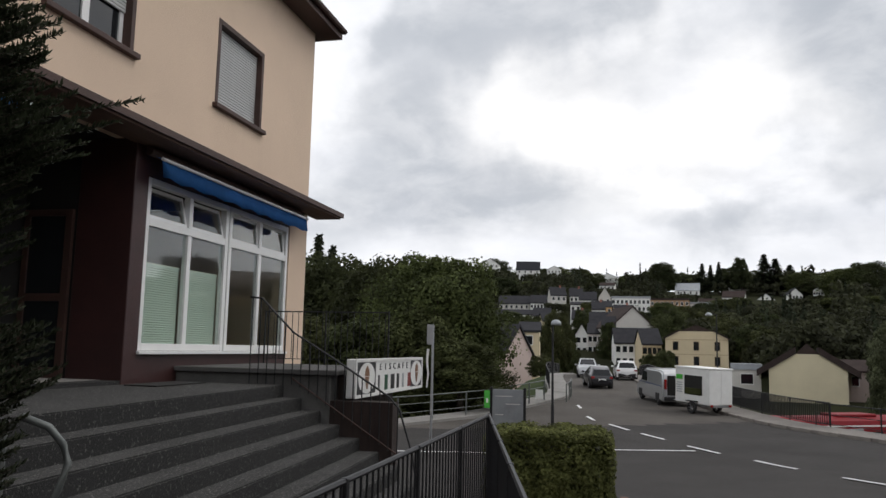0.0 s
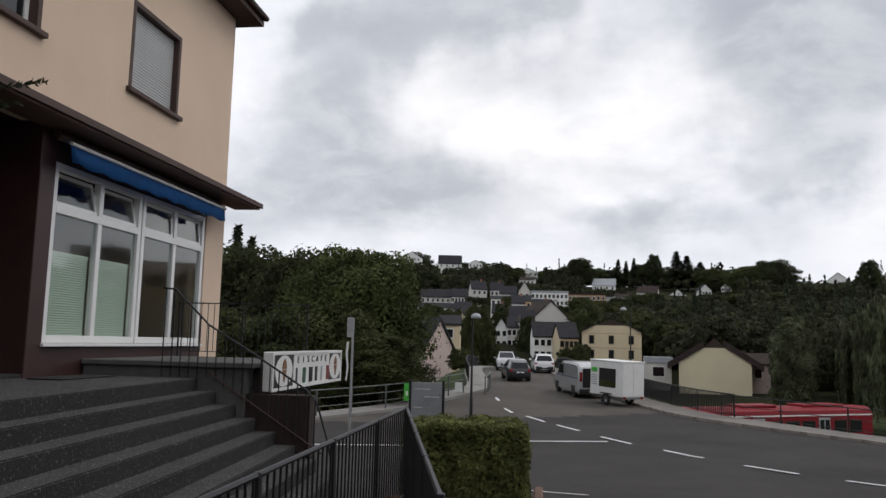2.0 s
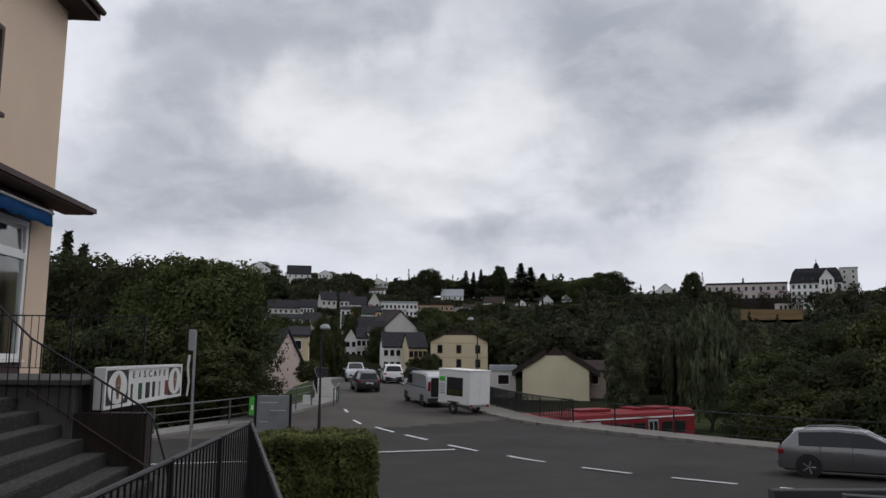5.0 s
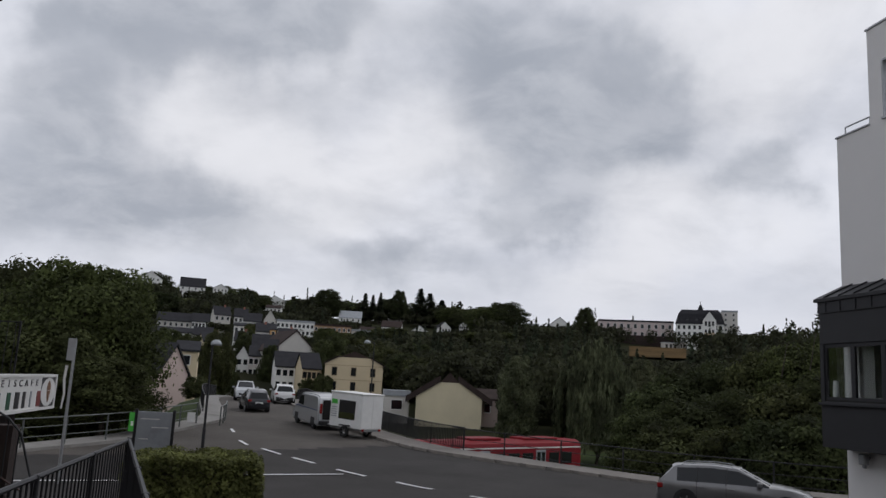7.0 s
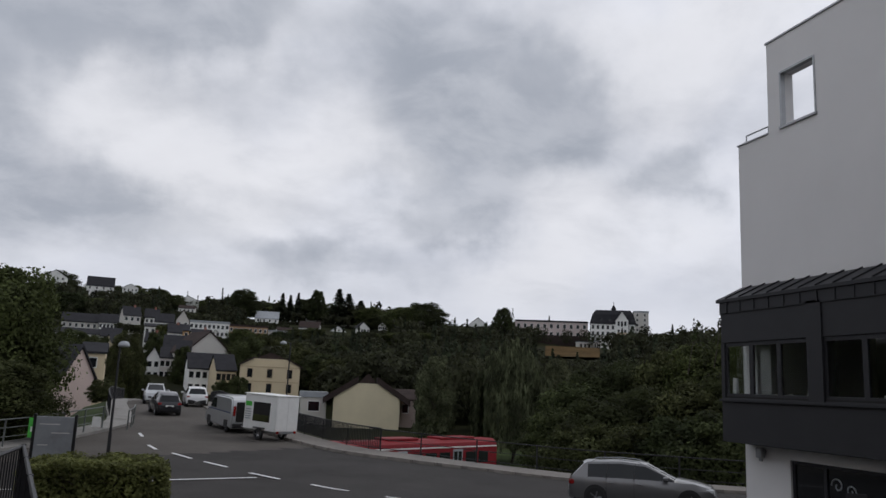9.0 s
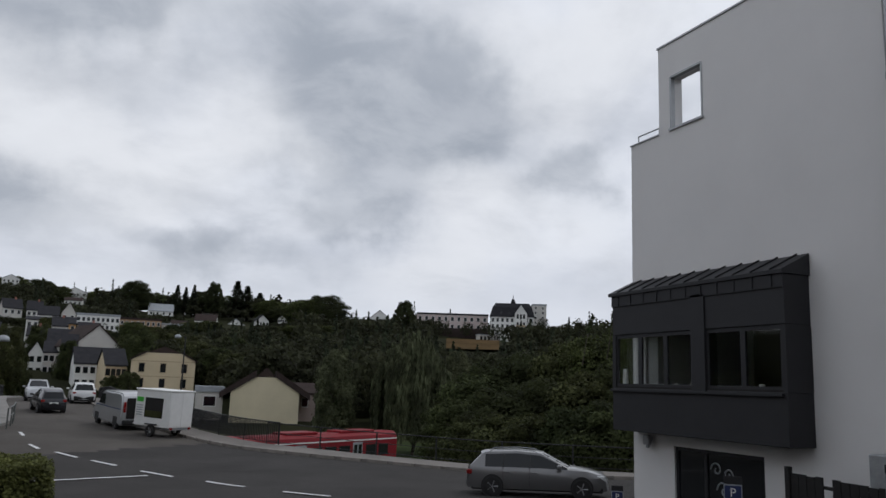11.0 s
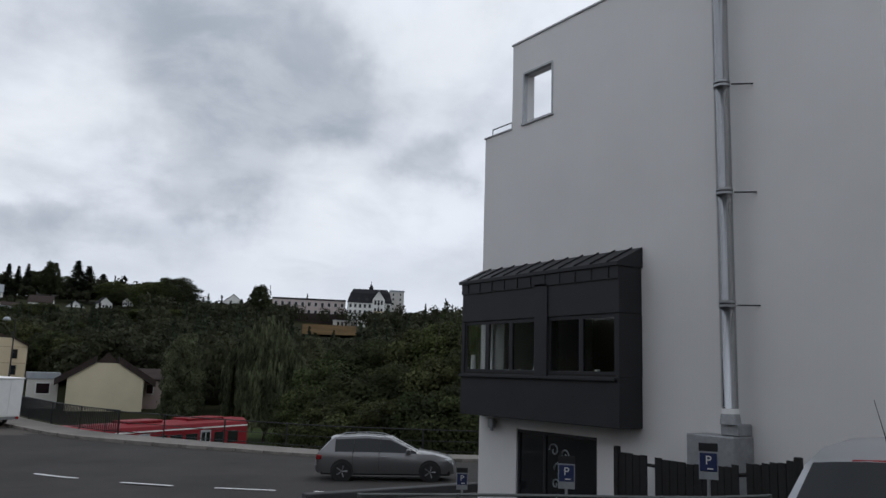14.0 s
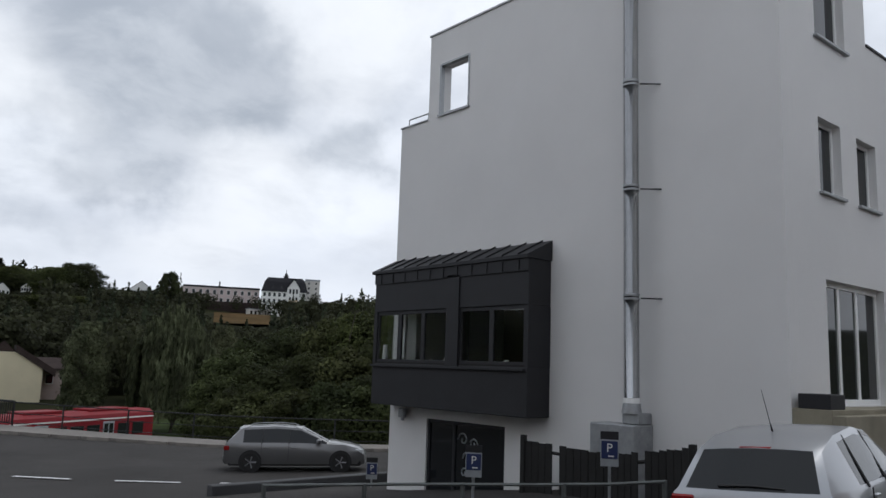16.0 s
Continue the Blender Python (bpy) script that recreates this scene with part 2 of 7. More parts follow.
WORN_LIT_TREAD = mat("worn aggregate, paler as if sky-lit", (0.037, 0.036, 0.035), 0.95, vary=0.35, scale=1.6, bump=0.08, bump_scale=60, dirt=(0.024, 0.024, 0.022), speck=(0.24, 0.235, 0.22))
CONCRETE = mat("weathered concrete", (0.24, 0.23, 0.215), 0.9, vary=0.2, scale=0.8, bump=0.05, dirt=(0.12, 0.115, 0.1))
IRON = mat("dark painted iron", (0.02, 0.02, 0.022), 0.5, metal=0.3, vary=0.2)
STEEL = mat("polished flue steel", (0.46, 0.47, 0.485), 0.16, metal=1.0, vary=0.06, scale=1.5)
GALV = mat("galvanised steel", (0.35, 0.36, 0.37), 0.5, metal=0.8, vary=0.15, scale=6)
ZINC = mat("dark zinc sheet", (0.018, 0.018, 0.021), 0.6, metal=0.2, vary=0.12, scale=1.5)
# near-black stands in for shade in recesses, rooms and openings; also used as rubber
DARK = mat("near-black room shade and rubber", (0.012, 0.011, 0.01), 0.9)
PANE = dark_glass("window glass")
BARK = mat("bark", (0.06, 0.048, 0.038), 0.95, vary=0.3, scale=3, bump=0.1, bump_scale=20)
LEAF_DARK = leaf_mat("dark broad leaves", (0.035, 0.042, 0.0175), 0.32)
LEAF_MID = leaf_mat("green leaves", (0.052, 0.06, 0.024), 0.4)
LEAF_HEDGE = leaf_mat("hedge leaves", (0.115, 0.132, 0.046), 0.4, 2.2)
LEAF_PALE = leaf_mat("pale drooping leaves", (0.085, 0.091, 0.05), 0.4, 0.5)
LEAF_WOOD = leaf_mat("dark woodland leaves", (0.033, 0.037, 0.0195), 0.4, 0.13)
LEAF_LIME = leaf_mat("fresh broad leaves", (0.062, 0.073, 0.026), 0.5)
NEEDLE = leaf_mat("conifer needles", (0.031, 0.038, 0.022), 0.35)


# ---- building helpers ----
def mesh_of(bm, name, materials, smooth=False):
    me = bpy.data.meshes.new(name)
    bm.to_mesh(me)
    bm.free()
    for m in materials if isinstance(materials, (list, tuple)) else [materials]:
        me.materials.append(m)
    if smooth:
        me.shade_smooth()
    return me


def part(name, bm, material, parent=None, label="", smooth=False):
    ob = new(name, mesh_of(bm, name, material, smooth))
    if parent:
        ob.parent = parent
    if label:
        tagged(ob, label)
    return ob


def thing(name, label, category, group="", kind="", at=None):
    ob = new(name)
    ob.empty_display_size = 0.2
    if at is not None:
        ob.matrix_basis = at
    return tagged(ob, label, category, group, kind)


def box(bm, x0, y0, z0, x1, y1, z1, bevel=0.0, index=0):
    """A box between two corners, with its edges rounded off."""
    r = bmesh.ops.create_cube(bm, size=1.0)
    v = r["verts"]
    bmesh.ops.scale(bm, vec=(abs(x1 - x0), abs(y1 - y0), abs(z1 - z0)), verts=v)
    bmesh.ops.translate(bm, vec=((x0 + x1) / 2, (y0 + y1) / 2, (z0 + z1) / 2), verts=v)
    faces = {f for a in v for f in a.link_faces}
    for f in faces:
        f.material_index = index
    if bevel:
        bmesh.ops.bevel(bm, geom=list({e for a in v for e in a.link_edges}), offset=bevel, segments=1, affect="EDGES")
    return bm


def boxes(*rows, bevel=0.0):
    bm = bmesh.new()
    for r in rows:
        box(bm, *r, bevel=bevel)
    return bm


def prism(bm, outline, axis, a, b, index=0):
    """An outline of (u, v) pushed from a to b along an axis. axis x: (y, z); y: (x, z); z: (x, y)."""
    def p(u, v, w):
        return {"x": (w, u, v), "y": (u, w, v), "z": (u, v, w)}[axis]
    lo = [bm.verts.new(p(u, v, a)) for u, v in outline]
    hi = [bm.verts.new(p(u, v, b)) for u, v in outline]
    n = len(outline)
    fs = [bm.faces.new(lo), bm.faces.new(hi)] + [bm.faces.new((lo[i], lo[(i + 1) % n], hi[(i + 1) % n], hi[i])) for i in range(n)]
    for f in fs:
        f.material_index = index
    bmesh.ops.recalc_face_normals(bm, faces=fs)
    return bm


def tube(bm, points, radius, sides=8, radius_end=None):
    """A round bar along points."""
    pts = [Vector(p) for p in points]
    rings = []
    n = len(pts)
    for i, p in enumerate(pts):
        d = (pts[min(i + 1, n - 1)] - pts[max(i - 1, 0)]).normalized()
        a = d.orthogonal().normalized() if abs(d.z) > 0.99 else d.cross(Vector((0, 0, 1))).normalized()
        b = d.cross(a)
        r = radius if radius_end is None else radius + (radius_end - radius) * i / (n - 1)
        rings.append([bm.verts.new(p + r * (math.cos(t) * a + math.sin(t) * b)) for t in (2 * math.pi * k / sides for k in range(sides))])
    for q, s in zip(rings, rings[1:]):
        for k in range(sides):
            bm.faces.new((q[k], q[(k + 1) % sides], s[(k + 1) % sides], s[k]))
    bm.faces.new(rings[0])
    bm.faces.new(rings[-1])
    return bm


def wall_x(bm, x0, x1, y0, y1, z0, z1, holes=()):
    """A wall between x0 and x1, along y, with openings (ya, yb, za, zb) right through it."""
    ys = sorted({y0, y1, *(v for h in holes for v in h[:2])})
    zs = sorted({z0, z1, *(v for h in holes for v in h[2:])})
    for a, b in zip(ys, ys[1:]):
        run = None
        for c, d in zip(zs, zs[1:]):
            m, k = (a + b) / 2, (c + d) / 2
            if any(h[0] < m < h[1] and h[2] < k < h[3] for h in holes):
                if run:
                    box(bm, x0, a, run[0], x1, b, run[1])
                run = None
            else:
                run = (run[0] if run else c, d)
        if run:
            box(bm, x0, a, run[0], x1, b, run[1])
    bmesh.ops.remove_doubles(bm, verts=bm.verts[:], dist=0.0005)
    return bm


def wall_y(bm, y0, y1, x0, x1, z0, z1, holes=()):
    """The same along x."""
    wall_x(bm, y0, y1, x0, x1, z0, z1, holes)
    for v in bm.verts:
        v.co.x, v.co.y = v.co.y, v.co.x
    bmesh.ops.reverse_faces(bm, faces=bm.faces[:])
    return bm


def smooth_line(points, step=0.5):
    """A curve through points, in even steps."""
    P = [Vector(p) for p in points]
    P = [2 * P[0] - P[1]] + P + [2 * P[-1] - P[-2]]
    out = []
    for a, b, c, d in zip(P, P[1:], P[2:], P[3:]):
        n = max(2, int((c - b).length / step))
        for i in range(n):
            t = i / n
            out.append(0.5 * ((2 * b) + (c - a) * t + (2 * a - 5 * b + 4 * c - d) * t * t + (3 * b - a - 3 * c + d) * t ** 3))
    out.append(P[-2])
    return out


# ---- the lie of the land ----
def level(y):
    """Height of the street along its way: down to the junction, then up over the bridge."""
    return float(np.interp(y, [-60, 0, 10, 15, 20, 28, 36, 60, 75, 100, 140], [-1.2, -1.65, -2.2, -2.9, -3.4, -3.6, -3.45, -2.45, -2.3, -2.9, -5.0]))


RIGHT_KERB = smooth_line([(-0.4, 110), (-0.2, 90), (0.35, 72), (1.2, 61), (3.0, 51), (5.2, 42.9), (7.1, 39), (9.6, 36.4), (12.5, 33.2), (14.9, 30.6), (17.8, 28.7), (20.6, 27.2), (27, 24.2), (36, 21.5), (48, 19.5)], 0.8)
LEFT_KERB = smooth_line([(-6.6, 110), (-6.3, 90), (-5.6, 72), (-4.6, 61), (-3.75, 54), (-3.6, 50), (-4.4, 46.4), (-5.4, 43.1), (-6.8, 39), (-8.9, 35.7), (-10, 33.8), (-13, 30.5), (-24, 26.5), (-44, 24)], 0.8)


def at_y(line, y):
    pts = sorted((p.y, p.x) for p in line)
    return float(np.interp(y, [p[0] for p in pts], [p[1] for p in pts]))


def offset(line, d):
    """The line moved sideways by d, to the left of its way."""
    out = []
    for i, p in enumerate(line):
        t = (line[min(i + 1, len(line) - 1)] - line[max(i - 1, 0)]).normalized()
        out.append(p + Vector((-t.y, t.x)) * d)
    return out


FAR = ([100, 125, 165, 200, 250, 290, 320, 430, 500, 600, 900, 4500], [-8.5, -7.0, -6.5, -5.0, 1.0, 7.5, 14.5, 25.0, 38.0, 44.0, 40.0, 20.0])
CREST = ([-180, -60, 5, 15, 24, 30, 60, 180], [30, 44, 44, 37, 30, 24, 22, 30])


def land(x, y):
    """Height of the open ground."""
    r = math.hypot(x, y)
    az = math.degrees(math.atan2(x, y))
    street = level(y) - 0.2
    right, left = at_y(RIGHT_KERB, max(19.6, min(y, 109))), at_y(LEFT_KERB, max(24.1, min(y, 109)))
    if y < 19.5 and x > 0:
        off = 0.0
    elif y < 24 and x < 0:
        off = 0.0
    else:
        off = max(x - right - 2.2, left - 2.2 - x, 0.0)
    valley = -8.5 if x > -2 else -7.5
    fall = min(1.0, off / 7.0)
    fall = fall * fall * (3 - 2 * fall)
    z = street + (min(valley, street) - street) * fall
    hill = min(float(np.interp(r, *FAR)), float(np.interp(az, *CREST)))
    hill += 1.5 * noise.noise((x * 0.012, y * 0.012, 0)) * min(1.0, max(0.0, (r - 150) / 100))
    w = min(1.0, max(0.0, (r - 85) / 30))
    if abs(x + 3) < 12 and r < 140:
        w = min(w, max(0.0, (r - 112) / 25))
    return z * (1 - w) + hill * w


def ground():
    rings = [1.0 * 1.035 ** i for i in range(0, 148)] + [300, 340, 380, 420, 460, 520, 600, 700, 900, 1300, 2200, 4200]
    rings = [r for i, r in enumerate(rings) if i < 148 and r < 280] + rings[148:]
    n = 360
    verts, faces = [(0, 0, land(0, 0))], []
    for r in rings:
        for k in range(n):
            a = 2 * math.pi * k / n
            x, y = r * math.sin(a), r * math.cos(a)
            verts.append((x, y, land(x, y)))
    for k in range(n):
        faces.append((0, 1 + (k + 1) % n, 1 + k))
    for i in range(len(rings) - 1):
        o = 1 + i * n
        for k in range(n):
            faces.append((o + k, o + (k + 1) % n, o + n + (k + 1) % n, o + n + k))
    me = bpy.data.meshes.new("ground")
    me.from_pydata(verts, [], faces)
    me.materials.append(GRASS)
    me.materials.append(HILL)
    for f in me.polygons:
        f.material_index = 1 if f.center.length > 110 else 0
    me.shade_smooth()
    return tagged(new("ground", me), "grassy valley floor and wooded hillside across the river", "ground", kind="structure")


def road():
    """The asphalt of street, junction and bridge."""
    bm = bmesh.new()
    ys = np.concatenate([np.arange(-30, 15.2, 1.0), np.arange(15.2, 110.1, 0.6)])
    cols = 28
    rows = []
    for y in ys:
        xl = -3.0 if y < 12 else at_y(LEFT_KERB, max(24.2, y)) if y > 17.5 else -40.0
        xr = 30.0 if y < 15.2 else at_y(RIGHT_KERB, max(19.7, y))
        if y < 17.5:
            xl = -40.0 if y > 15.6 else -8.0
        rows.append([bm.verts.new((xl + (xr - xl) * c / cols, y, level(y) + 0.03 * noise.noise((xl * 0.1 + c * 0.3, y * 0.15, 3)))) for c in range(cols + 1)])
    for a, b in zip(rows, rows[1:]):
        for c in range(cols):
            bm.faces.new((a[c], a[c + 1], b[c + 1], b[c]))
    for f in bm.faces:
        c = f.calc_center_median()
        f.material_index = 1 if c.y > 38 + 0.5 * c.x and c.y > 30 else 0
    return tagged(part("road", bm, [ASPHALT, ASPHALT_BRIDGE], smooth=True), "worn grey asphalt road with a junction before a bridge", "road", kind="structure")


def strip(name, inner, outer, lift, material, drop=0.5):
    """A raised walk between two lines, with its faces down to below the road."""
    bm = bmesh.new()
    a = [bm.verts.new((p.x, p.y, level(p.y) + lift)) for p in inner]
    b = [bm.verts.new((p.x, p.y, level(p.y) + lift)) for p in outer]
    c = [bm.verts.new((p.x, p.y, level(p.y) - drop)) for p in inner]
    d = [bm.verts.new((p.x, p.y, level(p.y) - drop)) for p in outer]
    for i in range(len(a) - 1):
        for p, q in ((a, b), (b, d), (c, a)):
            bm.faces.new((p[i], p[i + 1], q[i + 1], q[i]))
    bmesh.ops.recalc_face_normals(bm, faces=bm.faces[:])
    return part(name, bm, material)


def dash(name, p, q, width):
    """One painted mark, 6 mm over the asphalt."""
    p, q = Vector(p), Vector(q)
    t = (q - p).normalized()
    s = Vector((-t.y, t.x)) * width / 2
    bm = bmesh.new()
    n = max(1, int((q - p).length / 0.5))
    rows = []
    for i in range(n + 1):
        m = p.lerp(q, i / n)
        rows.append([bm.verts.new((v.x, v.y, level(v.y) + 0.035)) for v in (m - s, m + s)])
    for a, b in zip(rows, rows[1:]):
        bm.faces.new((a[0], a[1], b[1], b[0]))
    return bm


GROUND = ground()
ROAD = road()

# ---- pavements, kerbs and marks ----
def pavement_right():
    top = strip("pavement", RIGHT_KERB, offset(RIGHT_KERB, 1.75), 0.12, PAVING)
    tagged(top, "pale worn concrete footway along the road edge", "pavement", kind="structure")
    # kerb stones, each its own piece
    line = smooth_line([p for p in RIGHT_KERB[::3]], 1.0)
    bm = bmesh.new()
    box(bm, -0.08, -0.48, -0.2, 0.08, 0.48, 0.135, bevel=0.012)
    me = mesh_of(bm, "kerb_stone", KERB)
    for p, q in zip(line, line[1:]):
        if p.y > 75 or p.x > 34:
            continue
        m = (p + q) / 2
        k = new("kerb_stone", me)
        k.parent = top
        t = (q - p).normalized()
        k.matrix_basis = Matrix.Translation((m.x, m.y, level(m.y))) @ Matrix.Rotation(math.atan2(-t.x, t.y), 4, "Z") @ Matrix.Rotation(math.atan2(level(q.y) - level(p.y), (q - p).length), 4, "X")
    return top


def pavement_left():
    top = strip("pavement", LEFT_KERB, offset(LEFT_KERB, -1.5), 0.13, CONCRETE)
    return tagged(top, "light concrete footway onto the bridge", "pavement", kind="structure")


pavement_right()
pavement_left()
tagged(part("terrace_ground", boxes((-8.2, -8, -2.4, -3.1, 11.0, -1.93)), ASPHALT_OLD), "dark asphalt forecourt beside the entrance steps", "ground", kind="structure")

MARKS = [(-2.62, 44.6), (-1.79, 39.7), (-0.43, 37.0), (0.96, 34.3), (2.66, 31.0), (4.65, 28.1), (6.62, 24.85), (8.76, 22.4), (11.0, 20.4)]
for i, (x, y) in enumerate(MARKS):
    a = MARKS[max(0, i - 1)]
    b = MARKS[min(len(MARKS) - 1, i + 1)]
    t = (Vector(b) - Vector(a)).normalized()
    half = 0.95 if i > 1 else 0.8
    tagged(part("lane_mark", dash("lane_mark", Vector((x, y)) - t * half, Vector((x, y)) + t * half, 0.16), ROAD_PAINT), "white dashed centre line painted on asphalt", "road marking", group="centre line dashes", kind="structure")
tagged(part("stop_line", dash("stop_line", (-3.2, 29.1), (2.35, 30.55), 0.16), ROAD_PAINT), "thin white line across the side street mouth", "road marking", kind="structure")
tagged(part("lane_mark", dash("lane_mark", (-8.6, 26.2), (-4.6, 27.4), 0.22), ROAD_PAINT), "white line painted on the side street", "road marking", kind="structure")
tagged(part("lane_mark", dash("lane_mark", (-0.6, 17.6), (0.9, 17.1), 0.12), ROAD_PAINT), "faded white line painted on asphalt", "road marking", kind="structure")


# ---- railings ----
def railing(name, label, line, height, rails, spacing, lift=0.12, bars=0.0, material=IRON, post=0.03, bar=0.009, group=""):
    """A railing along a line: posts, rails and, if any, upright bars."""
    root = thing(name, label, "railing", group)
    pts = [Vector((p[0], p[1], (p[2] if len(p) > 2 else level(p[1])) + lift)) for p in line]
    dist = [0.0]
    for a, b in zip(pts, pts[1:]):
        dist.append(dist[-1] + (b - a).length)

    def at(d):
        return Vector([float(np.interp(d, dist, [p[i] for p in pts])) for i in range(3)])
    n = max(1, round(dist[-1] / spacing))
    bm = bmesh.new()
    box(bm, -post, -post, -0.15, post, post, height, bevel=post * 0.25)
    me = mesh_of(bm, "post", material)
    for i in range(n + 1):
        ob = new("post", me)
        ob.parent = root
        ob.location = at(dist[-1] * i / n)
    for h in rails:
        b = bmesh.new()
        tube(b, [p + Vector((0, 0, h)) for p in pts], post * (0.9 if h == max(rails) else 0.55), 6)
        part("rail", b, material, root)
    if bars:
        m = int(dist[-1] / bars)
        bm = bmesh.new()
        box(bm, -bar, -bar, min(rails), bar, bar, max(rails))
        me = mesh_of(bm, "bar", material)
        keep = min(m, 290)
        for i in range(keep):
            ob = new("bar", me)
            ob.parent = root
            ob.location = at(dist[-1] * (i + 0.5) / m)
        if keep < m:
            bm = bmesh.new()
            for i in range(keep, m):
                p = at(dist[-1] * (i + 0.5) / m)
                box(bm, p.x - bar, p.y - bar, p.z + min(rails), p.x + bar, p.y + bar, p.z + max(rails))
            tagged(part("bar_rest", bm, material, root), kind="stuff")
    return root


GREY_RAIL = mat("grey painted rail", (0.12, 0.13, 0.125), 0.5, metal=0.4, vary=0.2)
out = [p for p in offset(RIGHT_KERB, 1.68)]
near = [p for p in out if p.y < 40 and p.x < 34]
far = [p for p in out if 39 < p.y < 95]
railing("street_railing", "black iron railing with thin posts along the footway", near, 1.05, (0.12, 0.55, 1.03), 3.0, post=0.03)
railing("bridge_railing", "black barred iron railing along the bridge edge", far, 1.1, (0.1, 1.08), 2.4, bars=0.12, bar=0.02)
out = [p for p in offset(LEFT_KERB, -1.4)]
railing("bridge_railing", "black barred iron railing on the far bridge edge", [p for p in out if 53 < p.y < 95], 1.1, (0.1, 1.08), 2.4, bars=0.14, bar=0.012)
side = [p for p in offset(LEFT_KERB, -0.35) if p.y < 47 and p.x > -30]
railing("guard_railing", "grey steel guard railing with three rails at the side street", side, 1.15, (0.4, 0.78, 1.13), 2.2, material=GREY_RAIL, post=0.035)
railing("guard_railing", "low steel barrier rail at the bridge corner", [(-3.5, 47.0), (-3.4, 49), (-3.5, 51.2)], 0.95, (0.5, 0.93), 1.4, material=GREY_RAIL, post=0.035)


# ---- the peach corner house ----
FLOOR, FX, HOUSE_END = -0.55, -7.0, 16.2


def corner_house():
    root = thing("corner_house", "peach rendered two-storey house with a shop front and brown canopy", "house")
    up = [(11.95, 13.72, 4.1, 5.68), (7.85, 9.62, 4.1, 5.68), (3.6, 5.4, 4.1, 5.68), (-0.6, 1.2, 4.1, 5.68)]
    bm = bmesh.new()
    wall_x(bm, FX - 0.35, FX, -8, HOUSE_END, 2.95, 7.1, up)
    part("upper_wall", bm, PEACH, root, "smooth peach render")
    bm = bmesh.new()
    wall_y(bm, HOUSE_END - 0.35, HOUSE_END, -19, FX - 0.352, -3.6, 7.1)
    part("gable_wall", bm, PEACH, root)
    bm = bmesh.new()
    wall_x(bm, -19.35, -19.0, -8, HOUSE_END, -3.6, 7.1)
    wall_y_b = bmesh.new()
    wall_y(wall_y_b, -8.35, -8.0, -19, FX, -3.6, 7.1)
    part("back_wall", bm, PEACH, root)
    part("side_wall", wall_y_b, PEACH, root)
    part("corner_pier", boxes((FX - 0.35, 15.3, -3.0, FX, HOUSE_END, 2.948)), PEACH, root)
    part("window_base", boxes((FX - 0.3, 10.2, -0.95, FX - 0.01, 15.3, -0.14)), MAROON, root, "dark maroon tiled base")
    part("pillar", boxes((FX - 0.9, 9.86, -0.9, FX + 0.02, 10.2, 2.948), bevel=0.01), MAROON, root, "dark maroon tiled pillar")
    part("pillar", boxes((FX - 0.9, 3.6, -0.9, FX + 0.02, 4.2, 2.948), bevel=0.01), MAROON, root, "dark maroon tiled pillar")
    part("lintel", boxes((FX - 0.35, 10.2, 2.46, FX - 0.02, 15.3, 2.948)), BROWN, root)
    # recess walls and shop ceiling: shade under the canopy put into their colour
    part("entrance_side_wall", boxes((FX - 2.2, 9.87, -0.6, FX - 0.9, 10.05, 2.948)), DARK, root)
    side = part("entrance_door", boxes((FX - 1.75, 9.81, FLOOR, FX - 1.66, 9.868, 1.9), (FX - 1.05, 9.81, FLOOR, FX - 0.94, 9.868, 1.9), (FX - 1.66, 9.81, 1.8, FX - 1.05, 9.868, 1.9), (FX - 1.66, 9.81, 0.55, FX - 1.05, 9.868, 0.66), (FX - 1.66, 9.81, FLOOR, FX - 1.05, 9.868, FLOOR + 0.15)), BROWN, root, "dark brown glazed entrance door")
    part("pane", boxes((FX - 1.66, 9.84, FLOOR + 0.15, FX - 1.05, 9.855, 1.8)), PANE, side)
    part("entrance_back_wall", boxes((FX - 2.0, 4.2, -0.6, FX - 1.8, 9.87, 2.948)), DARK, root, "recessed entrance wall, near-black for its shade")
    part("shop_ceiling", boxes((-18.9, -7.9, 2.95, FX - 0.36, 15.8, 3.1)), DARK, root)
    part("shop_floor", boxes((-18.9, -7.9, -0.8, FX - 0.31, 15.8, FLOOR)), CONCRETE, root)
    part("shop_back_wall", boxes((-12.2, 9.9, -0.55, -12.0, 15.8, 2.949)), WHITE_RENDER, root)
    part("front_left_wall", boxes((FX - 0.35, -8, -0.8, FX - 0.02, 3.6, 2.948)), MAROON, root)
    # entrance door in the recess
    for y0, y1 in ((5.2, 7.0), (7.15, 8.2)):
        door = part("entrance_door", boxes((FX - 1.79, y0, FLOOR, FX - 1.72, y0 + 0.1, 1.75), (FX - 1.79, y1 - 0.1, FLOOR, FX - 1.72, y1, 1.75), (FX - 1.79, y0, 1.65, FX - 1.72, y1, 1.75), (FX - 1.79, y0, 0.4, FX - 1.72, y1, 0.5), (FX - 1.79, y0, FLOOR, FX - 1.72, y1, FLOOR + 0.15)), BROWN, root, "dark brown glazed entrance door")
        part("pane", boxes((FX - 1.77, y0 + 0.1, FLOOR + 0.15, FX - 1.75, y1 - 0.1, 1.65)), PANE, door)
    # canopy over the shop front
    bm = bmesh.new()
    prism(bm, [(FX, 3.28), (FX + 0.6, 3.0), (FX + 0.6, 2.9), (FX, 2.9)], "y", -8, HOUSE_END + 0.62)
    can = part("canopy", bm, BROWN, root, "brown canopy with a dark metal edge")
    part("soffit", boxes((FX - 0.02, -8, 2.868, FX + 0.57, HOUSE_END + 0.58, 2.898)), SOFFIT, can)
